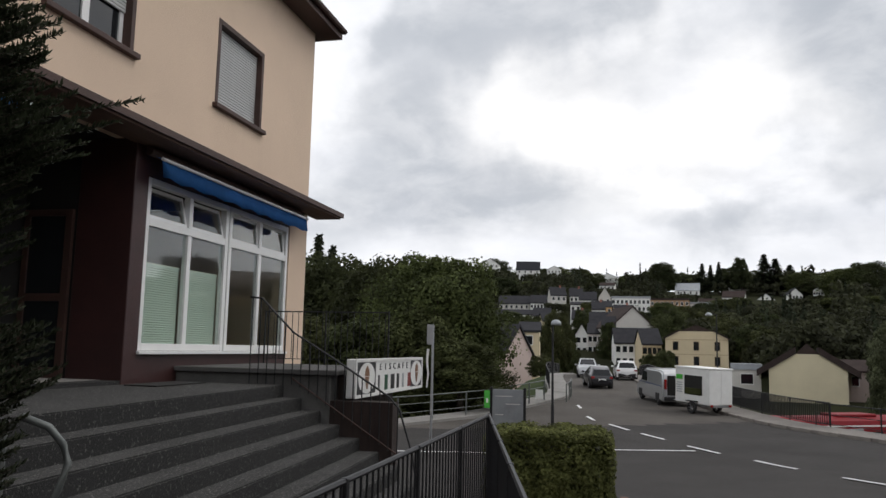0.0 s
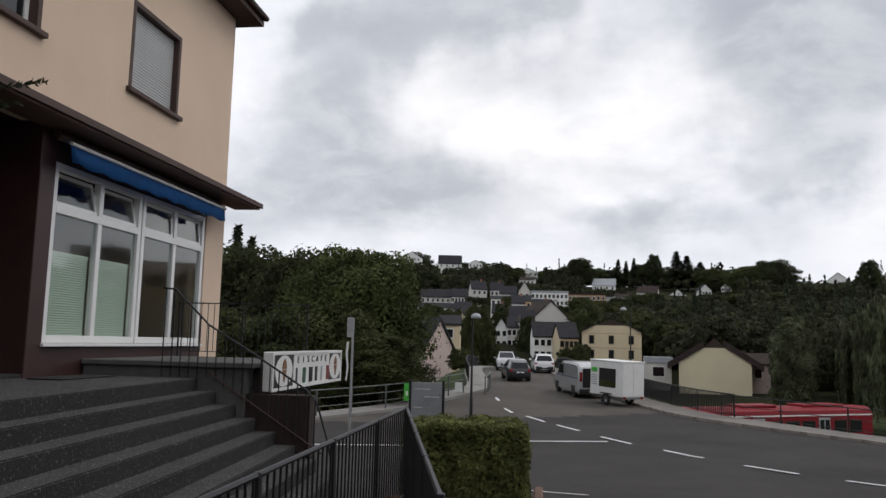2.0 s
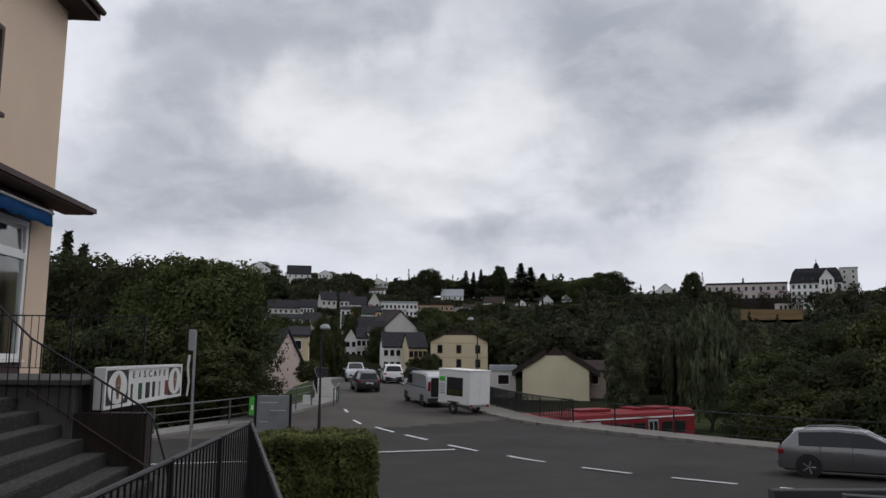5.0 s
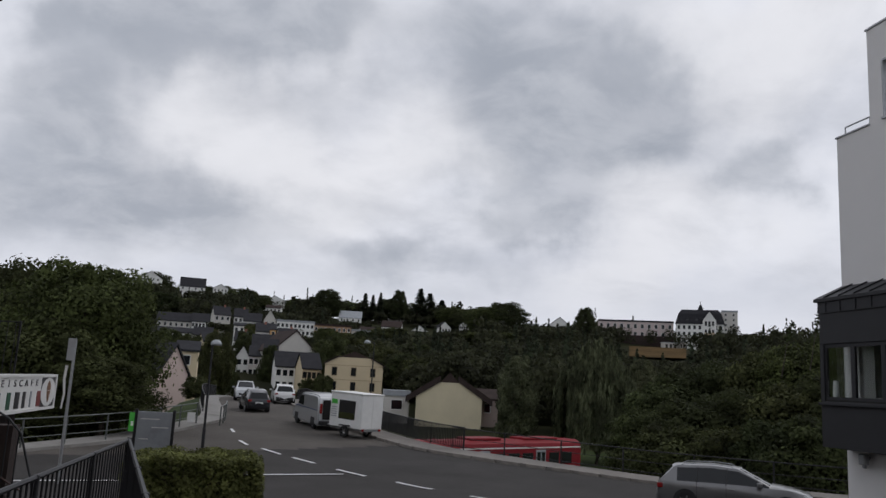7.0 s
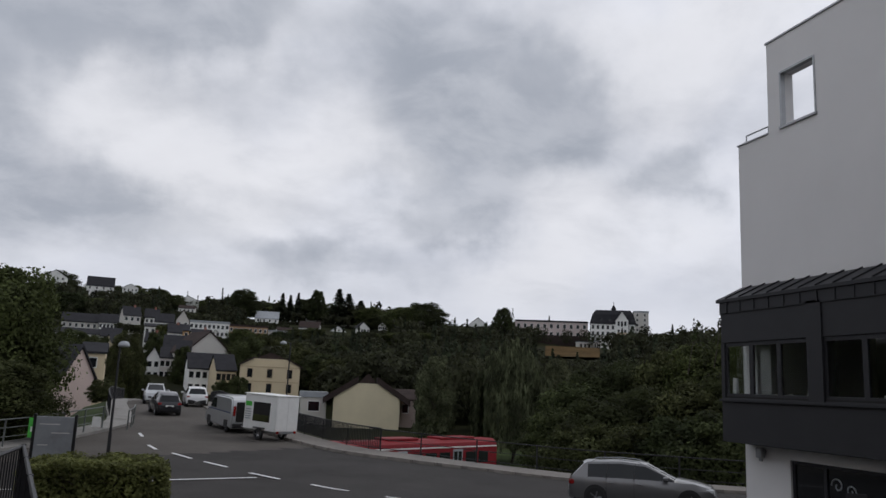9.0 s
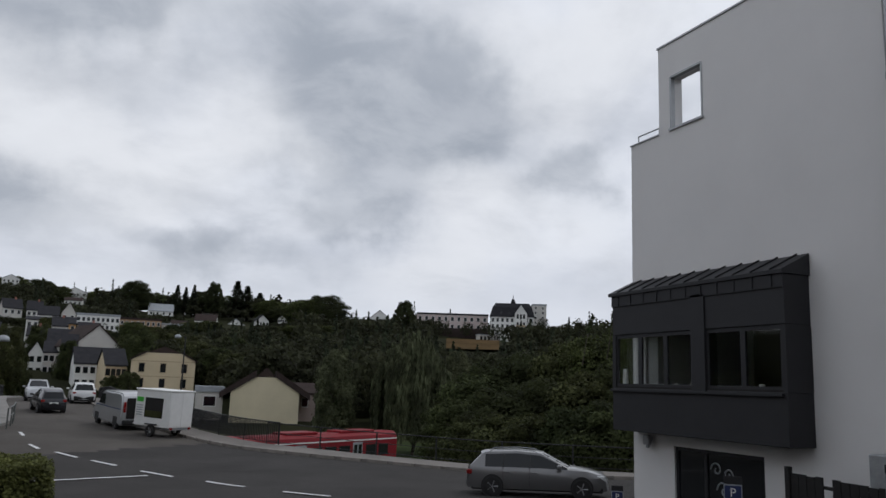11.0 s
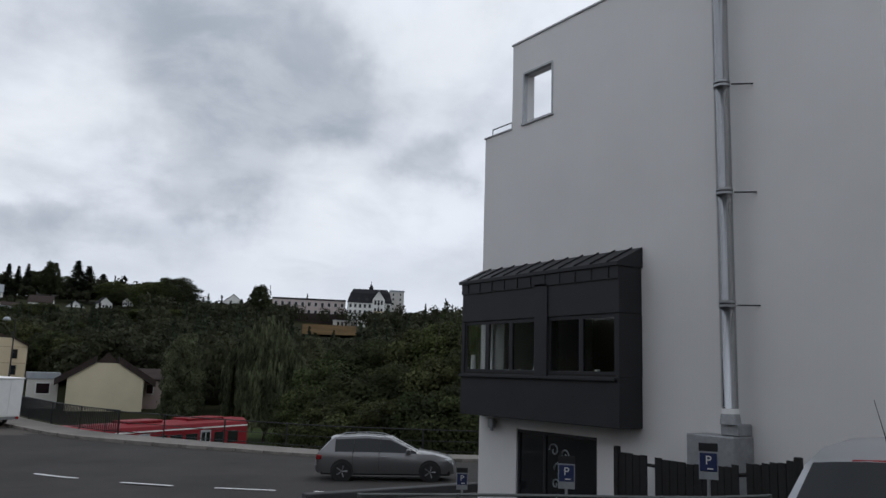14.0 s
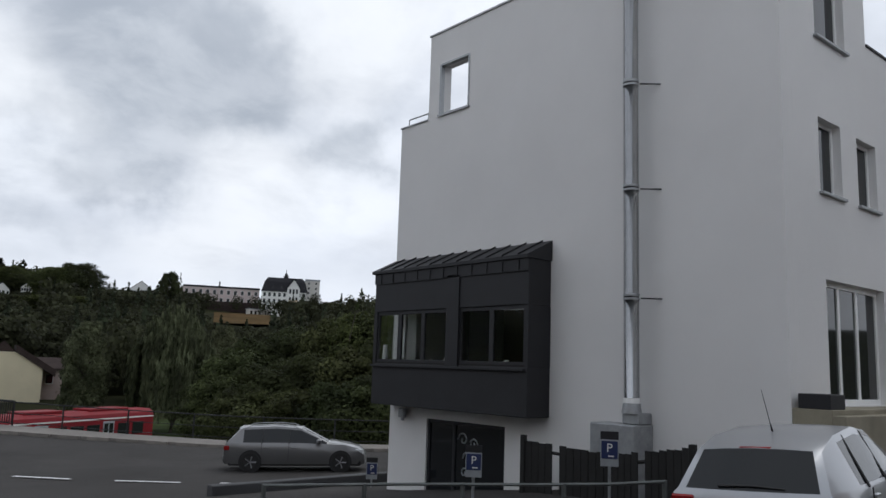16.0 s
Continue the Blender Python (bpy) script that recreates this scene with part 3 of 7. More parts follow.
    part("edge_strip", boxes((FX + 0.602, -8, 2.9, FX + 0.625, HOUSE_END + 0.63, 3.0)), BROWN, can)
    # roof with wide eaves
    bm = bmesh.new()
    e0, e1, w0, w1 = -8.5, HOUSE_END + 0.42, -19.8, FX + 0.5
    v = [bm.verts.new(p) for p in ((w0, e0, 7.1), (w1, e0, 7.1), (w1, e1, 7.1), (w0, e1, 7.1), (w0, e0, 7.3), (w1, e0, 7.3), (w1, e1, 7.3), (w0, e1, 7.3), (-13.2, e0 + 6, 9.8), (-13.2, e1 - 6, 9.8))]
    for f in ((3, 2, 1, 0), (0, 1, 5, 4), (1, 2, 6, 5), (2, 3, 7, 6), (3, 0, 4, 7), (4, 5, 8), (5, 6, 9, 8), (6, 7, 9), (7, 4, 8, 9)):
        bm.faces.new([v[i] for i in f])
    bmesh.ops.recalc_face_normals(bm, faces=bm.faces[:])
    roof = part("roof", bm, BROWN, root, "dark brown boarded eaves")
    b = bmesh.new()
    tube(b, [(w1 + 0.06, e0, 7.28), (w1 + 0.06, e1, 7.28)], 0.065, 8)
    part("gutter", b, BROWN, roof)
    # upper windows
    for n, (y0, y1, z0, z1) in enumerate(up):
        win = part("window", boxes((FX - 0.2, y0, z0, FX + 0.012, y0 + 0.09, z1), (FX - 0.2, y1 - 0.09, z0, FX + 0.012, y1, z1), (FX - 0.2, y0 + 0.09, z1 - 0.09, FX + 0.012, y1 - 0.09, z1), bevel=0.004), BROWN, root, "brown wooden window surround")
        part("sill", boxes((FX - 0.2, y0 - 0.07, z0 - 0.05, FX + 0.09, y1 + 0.07, z0 + 0.03), bevel=0.008), BROWN, win)
        low = z0 + (0.05 if n != 1 else 0.62)
        z = z1 - 0.1
        bm = bmesh.new()
        prism(bm, [(FX - 0.13, 0), (FX - 0.105, -0.008), (FX - 0.1, -0.026), (FX - 0.105, -0.044), (FX - 0.13, -0.05)], "y", y0 + 0.09, y1 - 0.09)
        me = mesh_of(bm, "shutter_slat", SHUTTER)
        while z > low:
            slat = new("shutter_slat", me)
            slat.parent = win
            slat.location.z = z
            z -= 0.052
        if n == 1:
            zs = low + 0.02
            ym = (y0 + y1) / 2
            sash = part("sash", boxes((FX - 0.18, y0 + 0.09, z0 + 0.03, FX - 0.13, y0 + 0.17, z1 - 0.1), (FX - 0.18, y1 - 0.17, z0 + 0.03, FX - 0.13, y1 - 0.09, z1 - 0.1), (FX - 0.18, ym - 0.07, z0 + 0.03, FX - 0.13, ym + 0.07, z1 - 0.1), (FX - 0.18, y0 + 0.17, z0 + 0.03, FX - 0.13, y1 - 0.17, z0 + 0.1)), PVC, win, "white plastic sash")
            part("pane", boxes((FX - 0.17, y0 + 0.17, z0 + 0.1, FX - 0.155, y1 - 0.17, z1 - 0.1)), PANE, win)
    return root


corner_house()


def shop_window():
    y0, y1, z0, z1 = 10.2, 15.28, -0.14, 2.45
    root = thing("shop_window", "white plastic shop window with tilted upper lights and drawn blinds", "window", kind="structure")
    x = FX - 0.06
    ys = [y0, 12.74, y1]
    shop_glass = glass("shop pane", (0.86, 0.93, 0.9))
    blind = mat("pale green blind", (0.5, 0.58, 0.52), 0.6, vary=0.05)
    for a, b in zip(ys, ys[1:]):
        a, b = a + 0.02, b - 0.02
        m, t = (a + b) / 2, 1.72
        fr = part("window_frame", boxes((x - 0.07, a, z0, x + 0.05, a + 0.1, z1), (x - 0.07, b - 0.1, z0, x + 0.05, b, z1), (x - 0.07, a + 0.1, z0, x + 0.05, b - 0.1, z0 + 0.11), (x - 0.07, a + 0.1, z1 - 0.1, x + 0.05, b - 0.1, z1), (x - 0.07, a + 0.1, t, x + 0.05, b - 0.1, t + 0.12), (x - 0.066, m - 0.055, z0 + 0.11, x + 0.046, m + 0.055, t), (x - 0.066, m - 0.055, t + 0.12, x + 0.046, m + 0.055, z1 - 0.1), bevel=0.006), PVC, root)
        for c, d in ((a + 0.1, m - 0.055), (m + 0.055, b - 0.1)):
            p = part("pane", boxes((x - 0.012, c, z0 + 0.11, x + 0.004, d, t)), shop_glass, root)
            p.visible_shadow = False
            # upper light, tilted inwards at its top
            sash = part("tilted_sash", boxes((-0.025, c, 0, 0.025, c + 0.05, 0.5), (-0.025, d - 0.05, 0, 0.025, d, 0.5), (-0.025, c + 0.05, 0, 0.025, d - 0.05, 0.05), (-0.025, c + 0.05, 0.45, 0.025, d - 0.05, 0.5)), PVC, root)
            sash.matrix_basis = pose(x - 0.01, 0, t + 0.125, 0, -13 if a < 12 else -5, 0)
            q = part("pane", boxes((-0.008, c + 0.05, 0.05, 0.008, d - 0.05, 0.45)), shop_glass, sash)
            q.visible_shadow = False
            bl = bmesh.new()
            z = 1.15 if a < 12 else 0.35
            drop = 0.0
            while z - drop > z0 + 0.12 and a < 12:
                box(bl, x - 0.1, c + 0.02, z - drop - 0.03, x - 0.085, d - 0.02, z - drop)
                drop += 0.036
            if a < 12:
                box(bl, x - 0.11, c + 0.02, z, x - 0.075, d - 0.02, z + 0.04)
                part("slat_blind", bl, blind, root, "pale green slatted blind")
            else:
                bl.free()
    part("window_sill", boxes((x - 0.05, y0 - 0.03, z0 - 0.05, x + 0.13, y1 + 0.02, z0 - 0.004), bevel=0.006), PVC, root)
    return root


shop_window()


def awning(y0, y1):
    root = thing("awning", "rolled-up blue cloth awning with a hanging valance under the canopy", "awning", group="blue awnings")
    bm = bmesh.new()
    n = int((y1 - y0) / 0.16)
    rows = []
    for i in range(n + 1):
        y = y0 + (y1 - y0) * i / n
        w = 0.012 * math.sin(i * 1.9)
        rows.append([bm.verts.new(p) for p in ((-6.98, y, 2.8), (-6.72 + w * 0.3, y, 2.66), (-6.68 + w, y, 2.39 + 0.02 * math.sin(i * 1.57)))])
    for a, b in zip(rows, rows[1:]):
        for k in range(2):
            bm.faces.new((a[k], a[k + 1], b[k + 1], b[k]))
    bmesh.ops.solidify(bm, geom=bm.faces[:], thickness=0.006)
    part("valance", bm, AWNING, root, "faded blue cloth", smooth=True)
    b = bmesh.new()
    tube(b, [(-6.7, y0 - 0.02, 2.67), (-6.7, y1 + 0.02, 2.67)], 0.028, 8)
    part("front_bar", b, PVC, root)
    b = bmesh.new()
    tube(b, [(-6.88, y0 - 0.1, 2.78), (-6.88, y1 + 0.1, 2.78)], 0.07, 8)
    part("roller", b, BROWN, root)
    return root


awning(10.1, 15.5)
awning(4.4, 7.45)


# ---- steps, terrace and railings before the shop ----
def entrance_steps():
    root = thing("entrance_steps", "broad dark grey washed-concrete steps with worn treads, toned as if lit from above", "steps", kind="structure")
    # the flight stands a little askew to the house
    lean, rise, run = 0.07, 0.182, 0.31

    def slab(x0, x1, y0, y1, z0, z1):
        bm = bmesh.new()
        prism(bm, [(x0 + lean * (11.2 - y0) * (x0 > -6), y0), (x1 + lean * (11.2 - y0), y0), (x1 + lean * (11.2 - y1), y1), (x0 + lean * (11.2 - y1) * (x0 > -6), y1)], "z", z0, z1)
        bmesh.ops.bevel(bm, geom=bm.edges[:], offset=0.014, segments=2, affect="EDGES")
        # bare worn aggregate on the treads, toned paler still for light from above
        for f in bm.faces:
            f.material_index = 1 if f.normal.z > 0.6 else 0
        return bm

    part("landing", slab(FX - 1.9, -5.14, -4, 11.25, -1.95, -0.61), [TERRAZZO, WORN_LIT_TREAD], root)
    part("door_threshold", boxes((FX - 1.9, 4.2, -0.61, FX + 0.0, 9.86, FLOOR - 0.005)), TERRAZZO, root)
    part("door_mat", boxes((FX + 0.25, 9.6, -0.606, FX + 0.75, 10.9, -0.59), bevel=0.004), DARK, root, "dark rubber mat")
    for k in range(1, 8):
        x, z = -5.14 + run * k, -0.61 - rise * k
        part("step", slab(x - run - 0.03, x, 2.6, 11.24 - 0.02 * (k % 2), -2.5, z), [TERRAZZO, WORN_LIT_TREAD], root)
    return root


entrance_steps()
tagged(part("terrace", boxes((-6.998, 11.26, -3.2, -4.4, 14.2, -0.45), (-6.998, 11.2, -0.45, -4.3, 14.3, -0.37), bevel=0.012), mat("worn slab concrete", (0.085, 0.083, 0.08), 0.85, vary=0.25, scale=1.5, bump=0.06, dirt=(0.03, 0.03, 0.028))), "raised dark concrete terrace with a slab top below the shop window", "terrace", kind="structure")
tagged(part("flank_wall", boxes((-4.42, 11.27, -3.2, -3.42, 11.55, -0.82), (-4.396, 11.56, -3.2, -4.3, 14.2, -0.46)), mat("dark stained boards", (0.028, 0.017, 0.014), 0.85, vary=0.4, scale=1.5, stretch=(8, 8, 0.4), bump=0.05)), "dark maroon side wall of the terrace", "wall", kind="structure")


def stair_railing():
    root = thing("stair_railing", "black wrought-iron stair railing with twisted bars", "railing")
    y = 11.2
    top = [(-5.75, y, 0.72), (-5.55, y, 0.7), (-5.0, y, 0.18), (-4.3, y, -0.22), (-3.46, y, -0.73), (-3.3, y, -0.9), (-3.1, y, -1.5), (-3.02, y, -1.9)]
    b = bmesh.new()
    tube(b, top, 0.015, 8)
    part("handrail", b, IRON, root)
    b = bmesh.new()
    tube(b, [(-5.0, y, -0.5), (-3.2, y, -1.62)], 0.011, 6)
    part("lower_rail", b, BROWN, root)
    x = -5.7
    while x < -3.2:
        t = float(np.interp(x, [p[0] for p in top], [p[2] for p in top]))
        lo = -0.6 if x < -5.0 else -0.55 - (x + 5.0) * 0.62
        part("bar", boxes((x - 0.007, y - 0.007, lo, x + 0.007, y + 0.007, t)), IRON, root)
        x += 0.14
    return root


stair_railing()
railing("terrace_railing", "black iron railing round the terrace", [(-6.9, 14.15, -0.37), (-4.4, 14.15, -0.37)], 1.02, (0.1, 1.0), 1.25, lift=0, bars=0.12, bar=0.005, post=0.014)


def text(name, body, size, material, parent, m, label="", extrude=0.004):
    cu = bpy.data.curves.new(name, "FONT")
    cu.body, cu.size, cu.extrude = body, size, extrude
    cu.align_x, cu.align_y = "CENTER", "CENTER"
    tmp = bpy.data.objects.new(name, cu)
    scene.collection.objects.link(tmp)
    me = bpy.data.meshes.new_from_object(tmp.evaluated_get(bpy.context.evaluated_depsgraph_get()))
    bpy.data.objects.remove(tmp)
    me.materials.append(material)
    ob = new(name, me)
    ob.parent = parent
    ob.matrix_basis = m
    if label:
        tagged(ob, label)
    return ob


SIGN_WHITE = mat("sign white", (0.72, 0.72, 0.7), 0.45, vary=0.05, scale=3, dirt=(0.5, 0.49, 0.46), dirt_at=0.66)
SIGN_BLACK = mat("sign black", (0.02, 0.02, 0.022), 0.4)
SIGN_BLUE = mat("sign blue", (0.006, 0.028, 0.12), 0.4)
SIGN_GREEN = mat("sign green", (0.06, 0.42, 0.05), 0.5)
SIGN_DEEP_GREEN = mat("sign deep green", (0.012, 0.07, 0.035), 0.5)
SIGN_DEEP_RED = mat("sign deep red", (0.2, 0.04, 0.035), 0.5)
SIGN_GREY = mat("back of a sign, grey", (0.33, 0.35, 0.37), 0.45, metal=0.3, vary=0.1, scale=2, dirt=(0.22, 0.23, 0.24))
SIGN_BROWN = mat("sign brown", (0.2, 0.1, 0.05), 0.5)


def cafe_sign():
    root = thing("cafe_sign", "long white light-box sign with black end panels and oval emblems", "sign")
    x, y0, y1, z0, z1 = -4.05, 11.35, 15.35, -0.79, -0.2
    part("box", boxes((x - 0.14, y0, z0, x, y1, z1), bevel=0.012), SIGN_WHITE, root)
    part("edge_frame", boxes((x, y0, z1 - 0.045, x + 0.015, y1, z1), (x, y0, z0, x + 0.015, y1, z0 + 0.045), (x, y0, z0 + 0.045, x + 0.015, y0 + 0.06, z1 - 0.045), (x, y1 - 0.06, z0 + 0.045, x + 0.015, y1, z1 - 0.045)), SIGN_WHITE, root)
    for a, b in ((y0 + 0.08, y0 + 1.0), (y1 - 0.85, y1 - 0.08)):
        pan = part("end_panel", boxes((x, a, z0 + 0.05, x + 0.006, b, z1 - 0.05)), SIGN_BLACK, root, "black end panel")
        bm = bmesh.new()
        bmesh.ops.create_circle(bm, cap_ends=True, segments=32, radius=1)
        for v in bm.verts:
            v.co = Vector((x + 0.01, (a + b) / 2 + v.co.x * 0.41, (z0 + z1) / 2 + v.co.y * 0.24))
        part("emblem", bm, SIGN_WHITE, pan, "white oval emblem")
        bm = bmesh.new()
        ym, zm = (a + b) / 2, (z0 + z1) / 2
        prism(bm, [(ym - 0.1, zm + 0.02), (ym + 0.1, zm + 0.02), (ym + 0.02, zm - 0.17), (ym - 0.02, zm - 0.17)], "x", x + 0.012, x + 0.018)
        prism(bm, [(ym - 0.11, zm + 0.03), (ym + 0.11, zm + 0.03), (ym + 0.08, zm + 0.13), (ym, zm + 0.19), (ym - 0.08, zm + 0.13)], "x", x + 0.012, x + 0.018)
        part("cone_mark", bm, SIGN_BROWN, pan, "brown cone-shaped mark")
    for i, ch in enumerate("EISCAFE"):
        text("letter", ch, 0.15, SIGN_BLACK, root, Matrix.Translation((x + 0.004, 13.42 + (i - 3) * 0.27, z1 - 0.14)) @ Matrix.Rotation(radians(90), 4, "Z") @ Matrix.Rotation(radians(90), 4, "X") @ Matrix.Diagonal((1.6, 1, 1, 1)))
    for i, w in enumerate((0.07, 0.16, 0.2, 0.13, 0.07, 0.2)):
        y = 12.5 + i * 0.36
        part("name_bar", boxes((x, y, z0 + 0.07, x + 0.008, y + w, z1 - 0.27)), (SIGN_BLACK, SIGN_DEEP_GREEN, SIGN_BLACK, SIGN_BLACK, SIGN_GREY, SIGN_DEEP_RED)[i], root, "plain bar in place of a name")
    part("bracket", boxes((x - 0.34, y0 + 0.5, z0 - 0.02, x - 0.14, y0 + 0.55, z1 - 0.1)), IRON, root)
    part("bracket", boxes((x - 0.34, y1 - 0.55, z0 - 0.02, x - 0.14, y1 - 0.5, z1 - 0.1)), IRON, root)
    return root


cafe_sign()
railing("forecourt_railing", "black iron railing with close bars beside the forecourt", [(-1.72, 2.9, -1.95), (-1.71, 9.64, -1.95)], 1.17, (0.12, 1.15), 1.7, lift=0, bars=0.12, bar=0.007, post=0.022)
railing("forecourt_railing", "black iron railing returning along the forecourt edge", [(-1.71, 9.64, -1.95), (-1.07, 6.55, -1.95), (-0.58, 4.2, -1.95)], 1.17, (0.12, 1.15), 1.4, lift=0, bars=0.12, bar=0.007, post=0.022)


def curved_handrail():
    root = thing("handrail", "bent grey steel handrail at the foot of the steps", "handrail")
    b = bmesh.new()
    tube(b, [(-3.02, 3.44, -0.385), (-2.92, 3.52, -0.44), (-2.86, 3.56, -0.53), (-2.84, 3.58, -0.62), (-2.87, 3.56, -0.75), (-2.95, 3.5, -1.0), (-2.97, 3.48, -2.0)], 0.02, 10)
    part("pipe", b, GREY_RAIL, root, smooth=True)
    b = bmesh.new()
    tube(b, [(-3.1, 3.42, -0.4), (-3.1, 3.42, -2.0)], 0.02, 8)
    part("post", b, GREY_RAIL, root)
    return root


curved_handrail()

# ---- the white building ----
WX, WA, WB = 12.0, 15.57, 5.55


def white_building():
    root = thing("white_building", "white rendered flat-roofed house with a setback top floor", "house")
    door = (11.6, 14.15, -3.4, -1.17)
    opening = (13.02, 14.08, 6.09, 7.4)
    bm = bmesh.new()
    wall_x(bm, WX, WX + 0.35, WB, WA, -4.2, 6.06, [door, (10.6, 15.1, 0.1, 1.3)])
    part("street_wall", bm, WHITE_RENDER, root)
    bm = bmesh.new()
    wall_x(bm, WX, WX + 0.35, WB, 14.5, 6.06, 8.24, [opening])
    part("top_floor_wall", bm, WHITE_RENDER, root)
    part("coping", boxes((WX - 0.03, WB - 0.03, 8.24, WX + 0.4, 14.53, 8.29), bevel=0.006), GALV, root)
    part("coping", boxes((WX - 0.03, 14.5, 6.06, WX + 0.4, WA + 0.03, 6.1), bevel=0.006), GALV, root)
    holes = [(13.28, 14.15, 3.14, 4.45), (14.83, 15.68, 3.14, 4.4), (13.28, 14.5, 5.92, 7.3), (13.35, 15.75, -0.4, 1.66)]
    bm = bmesh.new()
    wall_y(bm, WB, WB + 0.35, WX + 0.352, 26, -4.2, 6.35, [holes[0], holes[1], holes[3], (13.28, 14.5, 5.92, 6.35)])
    part("side_wall", bm, WHITE_RENDER, root)
    bm = bmesh.new()
    wall_y(bm, WB, WB + 0.35, WX + 0.352, 15.45, 6.35, 8.24, [(13.28, 14.5, 6.35, 7.3)])
    part("side_top_wall", bm, WHITE_RENDER, root)
    part("parapet_coping", boxes((15.45, WB - 0.03, 6.35, 26, WB + 0.4, 6.4), bevel=0.006), ZINC, root)
    bm = bmesh.new()
    wall_y(bm, WA - 0.35, WA, WX + 0.352, 26, -4.2, 6.05)
    part("back_wall", bm, WHITE_RENDER, root)
    bm = bmesh.new()
    wall_x(bm, 25.65, 26, WB + 0.35, WA - 0.35, -4.2, 6.0)
    part("rear_wall", bm, WHITE_RENDER, root)
    part("roof", boxes((WX + 0.36, WB + 0.36, 5.7, 25.64, WA - 0.36, 5.95)), ZINC, root)
    part("floor_slab", boxes((WX + 0.36, WB + 0.36, -0.6, 25.64, WA - 0.36, -0.38)), CONCRETE, root)
    # near-black, so the room behind the openings reads as unlit
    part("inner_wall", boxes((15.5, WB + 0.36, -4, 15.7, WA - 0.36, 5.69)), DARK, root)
    # unglazed opening in the top wall
    y0, y1, z0, z1 = opening
    part("opening_frame", boxes((WX - 0.015, y0 - 0.01, z0, WX + 0.1, y0 + 0.035, z1), (WX - 0.015, y1 - 0.035, z0, WX + 0.1, y1 + 0.01, z1), (WX - 0.015, y0 + 0.035, z1 - 0.035, WX + 0.1, y1 - 0.035, z1 + 0.01), (WX - 0.05, y0 - 0.03, z0 - 0.03, WX + 0.36, y1 + 0.03, z0 + 0.02)), GALV, root, "pale metal frame of an open wall cut-out")
    # side windows
    for n, (a, b, c, d) in enumerate(holes):
        if n == 3:
            continue
        win = part("window", boxes((a, WB + 0.14, c, a + 0.07, WB + 0.2, d), (b - 0.07, WB + 0.14, c, b, WB + 0.2, d), (a + 0.07, WB + 0.14, c, b - 0.07, WB + 0.2, c + 0.07), (a + 0.07, WB + 0.14, d - 0.07, b - 0.07, WB + 0.2, d)), PVC, root, "white framed window")
        part("pane", boxes((a + 0.07, WB + 0.165, c + 0.07, b - 0.07, WB + 0.18, d - 0.07)), PANE, win)
        part("sill", boxes((a - 0.05, WB - 0.07, c - 0.05, b + 0.05, WB + 0.14, c - 0.002), bevel=0.005), GALV, win)
    a, b, c, d = holes[3]
    win = part("terrace_door", boxes((a, WB + 0.138, c, b, WB + 0.202, c + 0.09)), PVC, root, "white framed glazed terrace door")
    part("top_rail", boxes((a, WB + 0.138, d - 0.09, b, WB + 0.202, d)), PVC, win)
    for p in (a, a + 0.72, a + 1.46, b - 0.09):
        part("stile", boxes((p, WB + 0.14, c + 0.091, p + 0.09, WB + 0.2, d - 0.091)), PVC, win)
    part("pane", boxes((a + 0.09, WB + 0.165, c + 0.09, b - 0.09, WB + 0.18, d - 0.09)), PANE, win)
    # ground floor shop window
    y0, y1, z0, z1 = door
    fr = part("shop_window", boxes((WX + 0.05, y0, z0, WX + 0.13, y0 + 0.07, z1), (WX + 0.05, y1 - 0.07, z0, WX + 0.13, y1, z1), (WX + 0.05, y0 + 0.07, z1 - 0.07, WX + 0.13, y1 - 0.07, z1), (WX + 0.05, 13.2, z0, WX + 0.13, 13.28, z1 - 0.07)), ZINC, root, "dark framed shop window")
    part("pane", boxes((WX + 0.08, y0 + 0.07, z0, WX + 0.095, y1 - 0.07, z1 - 0.07)), PANE, fr)
    # curled ornament on the pane
    b = bmesh.new()
    for cx, cz, r, s in ((12.95, -1.55, 0.16, 1), (12.62, -1.62, 0.13, -1), (12.75, -1.95, 0.2, 1), (12.9, -2.25, 0.12, -1)):
        tube(b, [(WX + 0.072, cx + s * (r * (1 - i / 16)) * math.cos(i * 0.55), cz + (r * (1 - i / 16)) * math.sin(i * 0.55)) for i in range(14)], 0.016, 5)
    part("scroll_ornament", b, SIGN_GREY, fr, "pale scroll ornament on the glass")
    return root


white_building()


